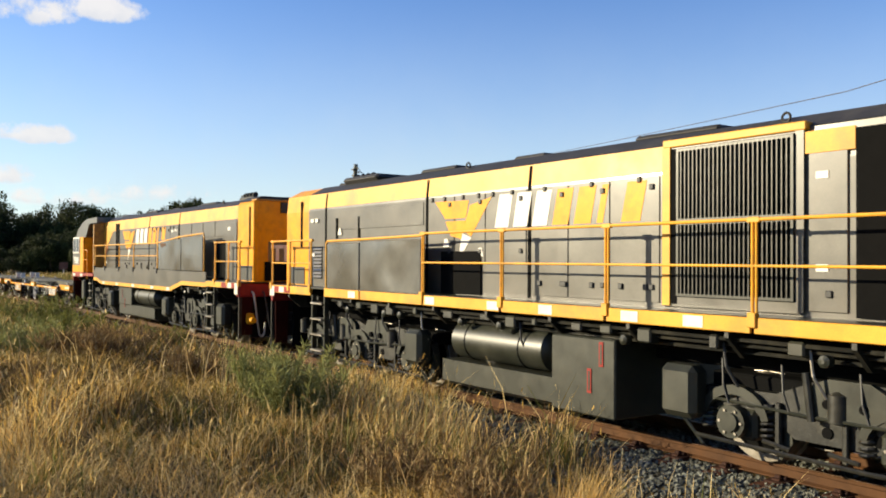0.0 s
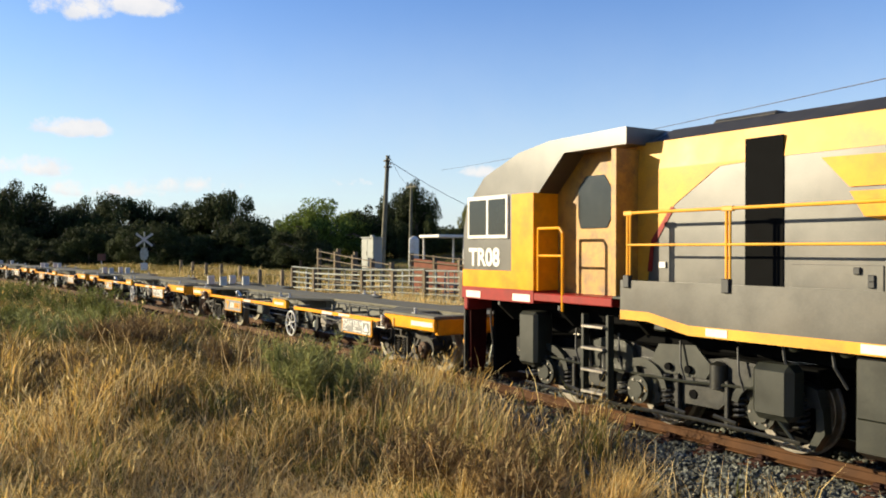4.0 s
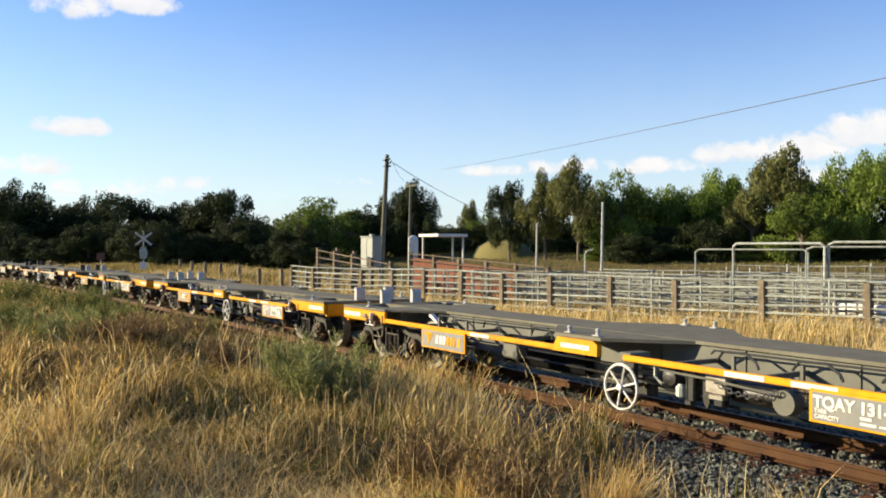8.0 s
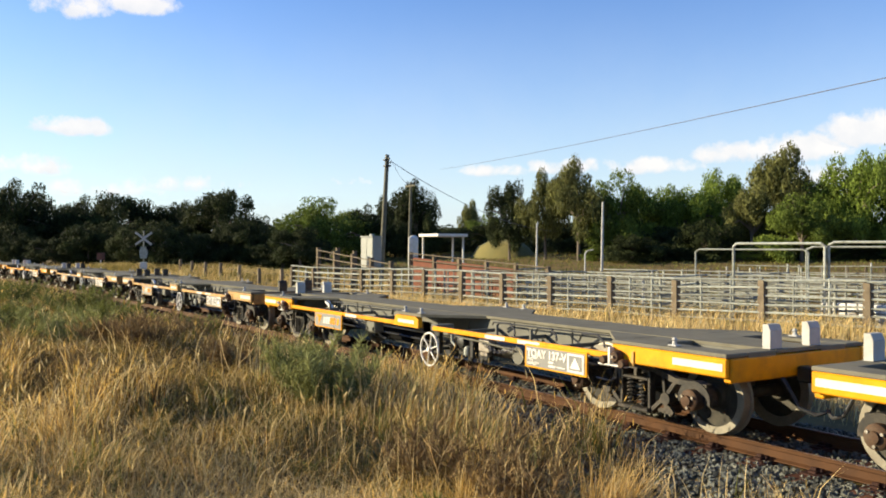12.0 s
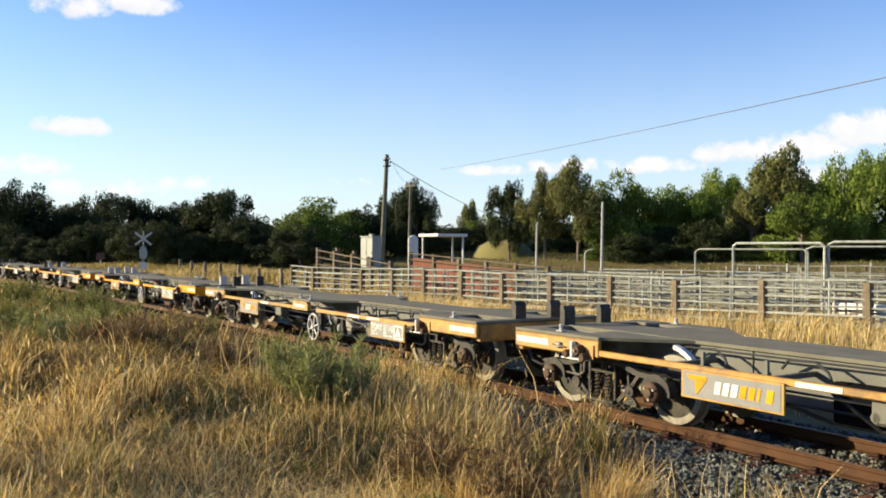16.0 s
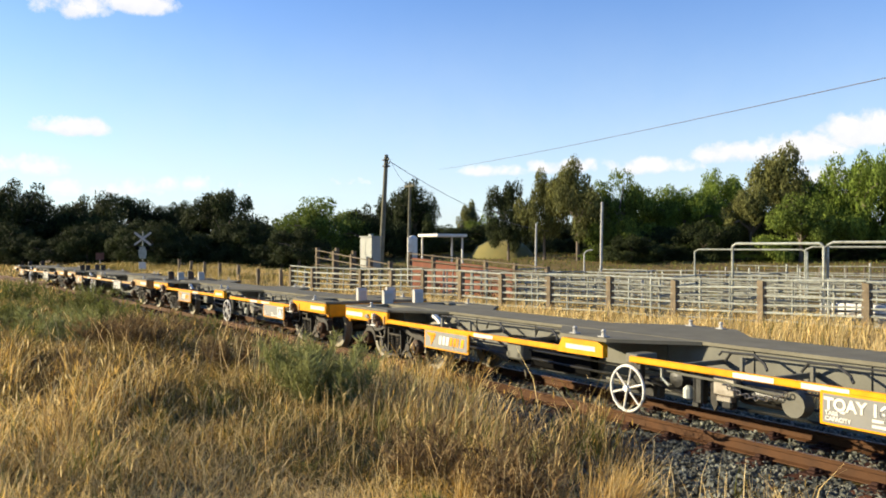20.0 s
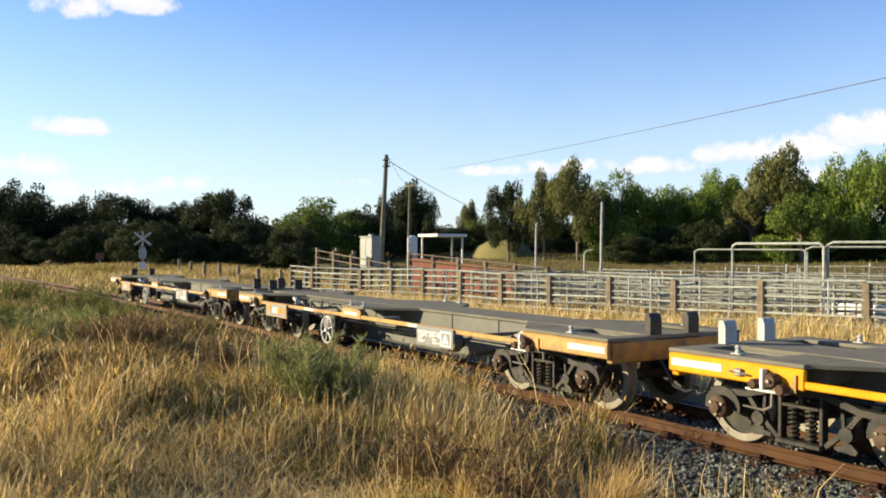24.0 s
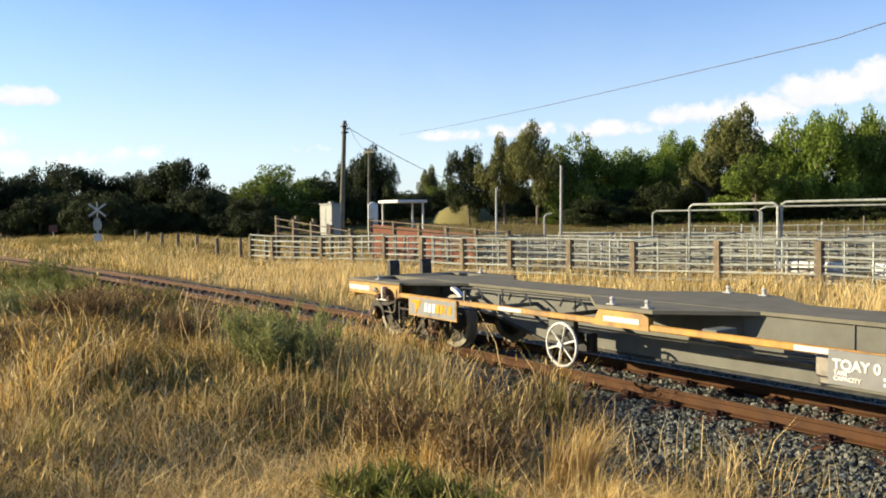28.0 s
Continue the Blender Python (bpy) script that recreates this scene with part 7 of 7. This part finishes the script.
    s = np.stack([np.cos(a), np.sin(a), np.zeros(n)], 1) * (0.0055 * np.clip(dd / 6.5, 0.8, 3))[:, None]
    along = np.stack([rng.normal(0.25, 0.25, n), rng.normal(0, 0.25, n), np.ones(n)], 1)
    along *= (rng.uniform(0.05, 0.12, n) / np.linalg.norm(along, axis=1))[:, None]
    v = np.stack([t - along * 0.3, t + along * 0.25 + s, t + along, t + along * 0.25 - s], 1).reshape(-1, 3)
    h = new("grass_seed_heads", fill("grass_seed_heads", v, np.arange(4 * n).reshape(-1, 4), [PALE, DRY], rng.integers(0, 2, n)))
    tagged(h, "pale feathery seed heads on the dry grass", "grass", kind="stuff")
    # long bleached stalks that lean out of the grass
    xy, d = fan(rng, 900, 2.8, 26, 26, 92, 0.8)
    keep = from_track(xy[:, 0], xy[:, 1]) < -2.9 - 0.5 * smooth_step(-12, -6, xy[:, 0])
    xy, d = xy[keep], d[keep]
    n = len(xy)
    _, tip = blades("grass_stalks", "long bleached grass stalks leaning over", xy, rng.uniform(0.4, 0.75, n), 0.0048 * np.clip(d / 6, 0.8, 4), [PALE], np.zeros(n, int), 35, lean_to=rng.normal(size=(n, 2)) * 1.25)
    # thick straw tufts at the edge of the ballast
    spots = np.array([(-5.12, 4.98), (-5.28, 4.84), (-6.3, 4.2), (-7.6, 5.2), (-8.6, 5.5), (-9.4, 5.2), (-5.0, 3.9), (-4.2, 4.3), (-10.2, 5.6), (-7.0, 4.9), (-3.6, 4.9)])
    weight = np.array([2.6, 1.6, 0.8, 0.8, 0.8, 0.8, 0.6, 0.5, 0.8, 0.8, 0.4])
    own = rng.choice(len(spots), 900, p=weight / weight.sum())
    ang, rad = rng.uniform(0, 6.28, len(own)), np.abs(rng.normal(size=len(own))) * 0.07
    out = np.stack([np.cos(ang), np.sin(ang)], 1)
    blades("straw_tufts", "dense tufts of pale straw beside the ballast", spots[own] + out * rad[:, None], rng.uniform(0.25, 0.62, len(own)) + 0.22 * (own < 2), np.full(len(own), 0.0055), [PALE, DRY], (rng.uniform(0, 1, len(own)) < 0.4).astype(int), 36, lean_to=out * rng.uniform(0.1, 0.8, len(own))[:, None] + [0.45, 0.15])
    # beyond the line
    n = 62000
    x = -3 - 92 * rng.uniform(0, 1, n) ** 1.25
    y = rng.uniform(11.2, 27, n) + 0.0
    off = from_track(x, y)
    keep = (off > 2.7 + 0.4 * patch(x, y, 0.9, 14)) & (y < 27.5)
    x, y = x[keep], y[keep]
    dist = np.hypot(x, y)
    xy = np.stack([x, y], 1)
    u = rng.uniform(0, 1, len(x))
    kind = np.where(u < 0.04, 2, np.where(u > 0.20, 1, 0))
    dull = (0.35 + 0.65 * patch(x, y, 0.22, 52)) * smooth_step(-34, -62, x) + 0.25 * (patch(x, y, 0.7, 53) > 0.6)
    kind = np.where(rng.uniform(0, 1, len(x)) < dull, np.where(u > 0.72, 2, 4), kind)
    hgt = (0.32 + 0.46 * patch(x, y, 0.6, 15)) * rng.uniform(0.5, 1.25, len(x))
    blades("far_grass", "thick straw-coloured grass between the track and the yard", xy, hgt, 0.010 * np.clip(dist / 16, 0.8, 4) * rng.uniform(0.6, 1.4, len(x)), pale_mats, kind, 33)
    # the verges of the curve far down the line, and the rough ground about the camera
    n = 9000
    x = -38 - 95 * rng.uniform(0, 1, n) ** 1.2
    lat = rng.uniform(1.45, 6.0, n) * np.where(rng.uniform(0, 1, n) < 0.6, 1, -1)
    y = TRACK_Y - (np.minimum(x - CURVE_X, 0)) ** 2 / (2 * CURVE_R) + lat
    u = rng.uniform(0, 1, n)
    blades("verge_grass", "dry grass along the far curve of the line", np.stack([x, y], 1), rng.uniform(0.25, 0.6, n), 0.010 * np.hypot(x, y) / 16 * rng.uniform(0.6, 1.4, n), pale_mats, np.where(u < 0.2, 2, np.where(u > 0.75, 1, np.where(u > 0.35, 4, 0))), 37)
    n = 16000
    xy = np.stack([rng.uniform(-14, 14, n), rng.uniform(-9, 5.2, n)], 1)
    seen = np.degrees(np.arctan2(-xy[:, 0], xy[:, 1]))
    xy = xy[(np.abs(seen - 59) > 33) & (np.hypot(xy[:, 0], xy[:, 1]) > 0.6)]
    n = len(xy)
    blades("path_grass", "rough dry grass round the viewpoint", xy, rng.uniform(0.12, 0.45, n), np.full(n, 0.010), [DRY, PALE, GREEN, OLD_GRASS], rng.integers(0, 4, n), 38)
    # paddock under the trees, its mix darkened to hold their shade
    n = 42000
    x, y = rng.uniform(-130, 10, n), rng.uniform(24, 95, n)
    xy = np.stack([x, y], 1)
    blades("paddock_grass", "short olive grass of the paddock, darkened for the shade under the trees", xy, rng.uniform(0.12, 0.34, n), np.full(n, 0.06) * rng.uniform(0.5, 1.5, n), [OLD_GRASS, GREEN], (rng.uniform(0, 1, n) < 0.60 + 0.4 * patch(x, y, 0.12, 61)).astype(int), 34)


grass()


def dead_stems(n, seed):
    """Bleached forked stems of last year's weeds, standing and fallen among the grass."""
    rng = np.random.default_rng(seed)
    xy, d = fan(rng, n, 3.6, 22, 30, 92, 0.9)
    ok = from_track(xy[:, 0], xy[:, 1]) < -2.3
    sh = Shape()
    for (x, y), q in zip(xy[ok], d[ok]):
        p = Vector((x, y, float(ground_z(x, y)) - 0.02))
        way = Vector((rng.normal() * 0.45, rng.normal() * 0.45, 1.0)).normalized()
        r, long = 0.0035 * max(1.0, q / 8), rng.uniform(0.30, 0.75)
        knee = p + way * long * 0.5
        tip = knee + (way + Vector((rng.normal() * 0.3, rng.normal() * 0.3, 0))).normalized() * long * 0.5
        sh.cyl(p, knee, r, r * 0.8, 5, False).cyl(knee, tip, r * 0.8, r * 0.4, 5, False)
        for u in rng.uniform(0.1, 0.9, rng.integers(1, 4)):
            c = knee.lerp(tip, u)
            e = c + (way + Vector((rng.normal() * 0.8, rng.normal() * 0.8, 0.1))).normalized() * long * rng.uniform(0.12, 0.3)
            sh.cyl(c, e, r * 0.55, r * 0.3, 4, False)
    tagged(new("dead_stems", sh.mesh("dead_stems", STRAW)), "bleached forked stems of dead weeds in the grass", "weed", kind="stuff")


dead_stems(420, 91)
rng_v = np.random.default_rng(95)
upright = np.concatenate([np.array(c) + rng_v.normal(size=(m, 2)) * r for c, m, r in (((-7.2, 4.4), 60, (0.7, 0.3)), ((-5.9, 4.6), 55, (0.6, 0.25)), ((-4.6, 6.3), 70, (0.7, 0.25)), ((-9.5, 4.2), 60, (1.0, 0.5)))])
blades("upright_stalks", "thin bleached stalks standing at the ballast edge", upright, rng_v.uniform(0.30, 0.72, len(upright)), rng_v.uniform(0.006, 0.010, len(upright)), [PALE, STRAW], rng_v.integers(0, 2, len(upright)), 96, lean_to=rng_v.normal(size=(len(upright), 2)) * 0.3 + [0.1, 0.0])


def weed(x, y, h, r, n, mat, seed, label):
    """A bushy weed: many upright stems with narrow leaves."""
    rng = np.random.default_rng(seed)
    z = float(ground_z(x, y))
    w = thing("weed_bush", label, "weed", "weeds on the near bank")
    st = Shape()
    tips = []
    for k in range(40):
        a, q = rng.uniform(0, 6.28), r * rng.uniform(0.2, 1.0)
        top = (x + q * math.cos(a), y + q * math.sin(a), z + h * rng.uniform(0.65, 1.0))
        st.cyl((x + 0.4 * q * math.cos(a), y + 0.4 * q * math.sin(a), z - 0.03), top, 0.006, 0.003, 5)
        tips.append(top)
    part("stem_clump", st, mat, w)
    b = np.array(tips)[rng.integers(0, 40, n)]
    u = rng.uniform(0.15, 1.0, n)[:, None]
    foot = np.stack([x + 0.4 * (b[:, 0] - x), y + 0.4 * (b[:, 1] - y), np.full(n, z)], 1)
    c = foot + (b - foot) * u
    d = rng.normal(size=(n, 3)) * [0.8, 0.8, 0.6] + [0, 0, 1.0]
    d /= np.linalg.norm(d, axis=1)[:, None]
    s = np.cross(d, rng.normal(size=(n, 3)))
    s /= np.linalg.norm(s, axis=1)[:, None]
    L, W = rng.uniform(0.08, 0.22, n)[:, None], 0.008
    v = np.stack([c, c + d * L * 0.5 + s * W, c + d * L, c + d * L * 0.5 - s * W], 1).reshape(-1, 3)
    o = new("foliage", fill("foliage", v, np.arange(4 * n).reshape(-1, 4), [mat]))
    o.parent = w


rng_w = np.random.default_rng(77)
spot = np.concatenate([np.array([-11.2, 5.1]) + rng_w.normal(size=(170, 2)) * [0.7, 0.45], np.array([-9.3, 5.6]) + rng_w.normal(size=(260, 2)) * [1.1, 0.35], np.array([-13.5, 5.2]) + rng_w.normal(size=(120, 2)) * [1.0, 0.6]])
blades("tall_stalks", "tall feathery pale grass stalks round the weeds", spot, rng_w.uniform(0.55, 1.12, len(spot)), rng_w.uniform(0.008, 0.013, len(spot)), [PALE, STRAW, WEED], rng_w.integers(0, 3, len(spot)), 78, lean_to=rng_w.normal(size=(len(spot), 2)) * 0.35 + [0.35, 0.0])
weed(-11.2, 4.9, 0.98, 0.85, 5200, WEED, 41, "bushy green weed among dry grass")
weed(-10.4, 4.8, 0.85, 0.75, 3000, WEED, 42, "bushy green weed among dry grass")
weed(-5.55, 3.30, 0.28, 0.5, 1800, GREEN, 46, "dark green weed in the dry grass")
weed(-4.95, 3.45, 0.30, 0.5, 1600, GREEN, 47, "dark green weed in the dry grass")
weed(-4.6, 2.6, 0.30, 0.5, 1400, GREEN, 43, "low green weed in the grass")
weed(-15.7, 3.2, 0.55, 0.9, 2000, RUSSET, 44, "low brown weed in the grass")
weed(-17.0, 2.4, 0.7, 1.2, 2600, WEED, 45, "low green weed in the grass")
for k, (x, y) in enumerate(((-19.5, 3.6), (-22.0, 1.4), (-24.5, 3.9), (-27.0, 1.0), (-15.4, 0.6), (-30.5, 2.6), (-20.4, 5.6))):
    weed(x, y, (0.75, 0.6, 0.8)[k % 3], (1.1, 1.5, 1.3)[k % 3], 2400, GREEN, 141 + k, "green weed clump on the far bank")
for k, (x, y) in enumerate(((-13.2, 4.3), (-14.8, 3.4), (-16.5, 4.6), (-7.3, 4.35), (-6.5, 4.75), (-5.9, 4.55))):
    weed(x, y, (0.55, 0.6, 0.5)[k % 3], (0.55, 0.7, 0.6)[k % 3], 800, RUSSET, 161 + k, "dry brown weed in the grass")

# ---- pieces of the track ----


def lay_track():
    """Sleepers with their clips, and loose ballast stones."""
    body = Shape().prism([(-1.06, -0.225), (-1.04, -0.178), (-0.98, -0.158), (0.98, -0.158), (1.04, -0.178), (1.06, -0.205), (1.06, -0.24), (-1.06, -0.24)], "x", -0.115, 0.115).mesh("sleeper", SLEEPER)
    clip = Shape().box(-0.075, 0.075, -0.125, -0.062, -0.158, -0.100, 0.012).box(-0.05, 0.05, -0.20, -0.12, -0.158, -0.120, 0.010).box(-0.03, 0.03, -0.16, -0.10, -0.125, -0.088, 0.01).box(-0.115, 0.115, -0.26, -0.060, -0.168, -0.140, 0.008).mesh("rail_clip", CLIP)
    s, k = 2.0, 0
    while s > -66:
        if k < 102:
            m = track(s)
            a = 0 if s >= CURVE_X else (CURVE_X - s) / CURVE_R
            turn_z = Matrix.Rotation(a + random.uniform(-0.012, 0.012), 4, "Z")
            ob = new("sleeper", body)
            ob.parent, ob.matrix_basis = line, Matrix.Translation(m + Vector((random.uniform(-0.02, 0.02), random.uniform(-0.03, 0.03), random.uniform(-0.006, 0.006)))) @ turn_z
            if s > -34:
                for lat, flip in ((-0.565, 0), (-0.565, 180), (0.565, 0), (0.565, 180)):
                    c = new("rail_clip", clip)
                    c.parent, c.matrix_basis = line, Matrix.Translation(track(s, lat)) @ Matrix.Rotation(a + radians(flip), 4, "Z")
        s -= 0.665
        k += 1
    rng = np.random.default_rng(5)
    # four stone shapes scattered in one mesh
    stones = []
    for j in range(5):
        cube = np.array([(x, y, z) for x in (-1, 1) for y in (-1, 1) for z in (-1, 1)], float)
        stones.append(cube * rng.uniform(0.55, 1.0, (8, 3)) * np.array([1.0, 0.8, 0.65]))
    cf = np.array([(0, 1, 3, 2), (4, 6, 7, 5), (0, 4, 5, 1), (2, 3, 7, 6), (0, 2, 6, 4), (1, 5, 7, 3)])

    def scatter(n, s0, s1, l0, l1, size, name, label, lift=0.0):
        s = rng.uniform(s0, s1, n)
        lat = rng.uniform(l0, l1, n)
        V, F = [], []
        ang = rng.uniform(0, 6.28, (n, 3))
        kind, r = rng.integers(0, 5, n), rng.uniform(0.6, 1.25, n) * size
        for i in range(n):
            c = track(s[i], lat[i])
            z = float(ground_z(c.x, c.y)) + 0.4 * r[i] + (0.02 if abs(lat[i]) < 0.5 else lift)
            R = np.array(Euler(ang[i]).to_matrix())
            V.append((stones[kind[i]] @ R.T) * r[i] + (c.x, c.y, z))
            F.append(cf + 8 * i)
        me = bpy.data.meshes.new(name)
        me.from_pydata(np.concatenate(V).tolist(), [], np.concatenate(F).tolist())
        me.materials.append(STONE)
        tagged(new(name, me), label, "ballast", kind="stuff")

    scatter(19000, -17.5, -1.5, -2.9, -0.62, 0.029, "ballast_stones", "loose grey crushed stone on the track shoulder")
    scatter(4000, -1.5, 6.0, -2.7, 2.3, 0.034, "ballast_stones", "loose grey crushed stone beside the viewpoint")
    scatter(1300, -17.5, -1.5, -1.12, -0.72, 0.026, "ballast_stones", "loose grey stones over the sleeper ends", 0.02)
    scatter(4000, -15.0, 0.0, -0.5, 0.5, 0.030, "ballast_stones", "loose grey crushed stone between the rails")
    scatter(4500, -42.0, -15.5, -2.2, 2.4, 0.038, "ballast_stones", "loose grey crushed stone along the curve")
    scatter(3000, -15.5, 0.0, 0.62, 2.3, 0.032, "ballast_stones", "loose grey crushed stone on the far shoulder")


lay_track()

# ---- what moves ----


def speed_table():
    """How far the train has come since the start, every tenth of a second."""
    t = np.arange(0, 28.05, 0.1)
    v = np.interp(t, [0, 4, 8, 12, 15, 17, 19, 21, 23, 28], [6.38, 6.34, 6.30, 6.33, 6.21, 6.08, 5.98, 5.87, 5.79, 5.70])
    return t, np.concatenate([[0], np.cumsum((v[1:] + v[:-1]) / 2 * 0.1)])


def on_rails(s, length):
    """The pose of a vehicle whose left end stands at s, carried on two bogies."""
    a, b = track(s + 0.11 * length), track(s + 0.89 * length)
    w = (b - a).normalized()
    return Matrix.Translation(a - w * 0.11 * length) @ Matrix.Rotation(math.atan2(w.y, w.x), 4, "Z")


def motions():
    t, gone = speed_table()
    for ob, start, length in TRAIN:
        walk(ob, [(float(t[i]), on_rails(start + float(gone[i]), length)) for i in range(0, 281, 5)])
        for w, radius in wheels_of(ob):
            base = w.matrix_basis.copy()
            walk(w, [(float(t[i]), base @ Matrix.Rotation(float(gone[i]) / radius, 4, "Y")) for i in range(281)])


motions()
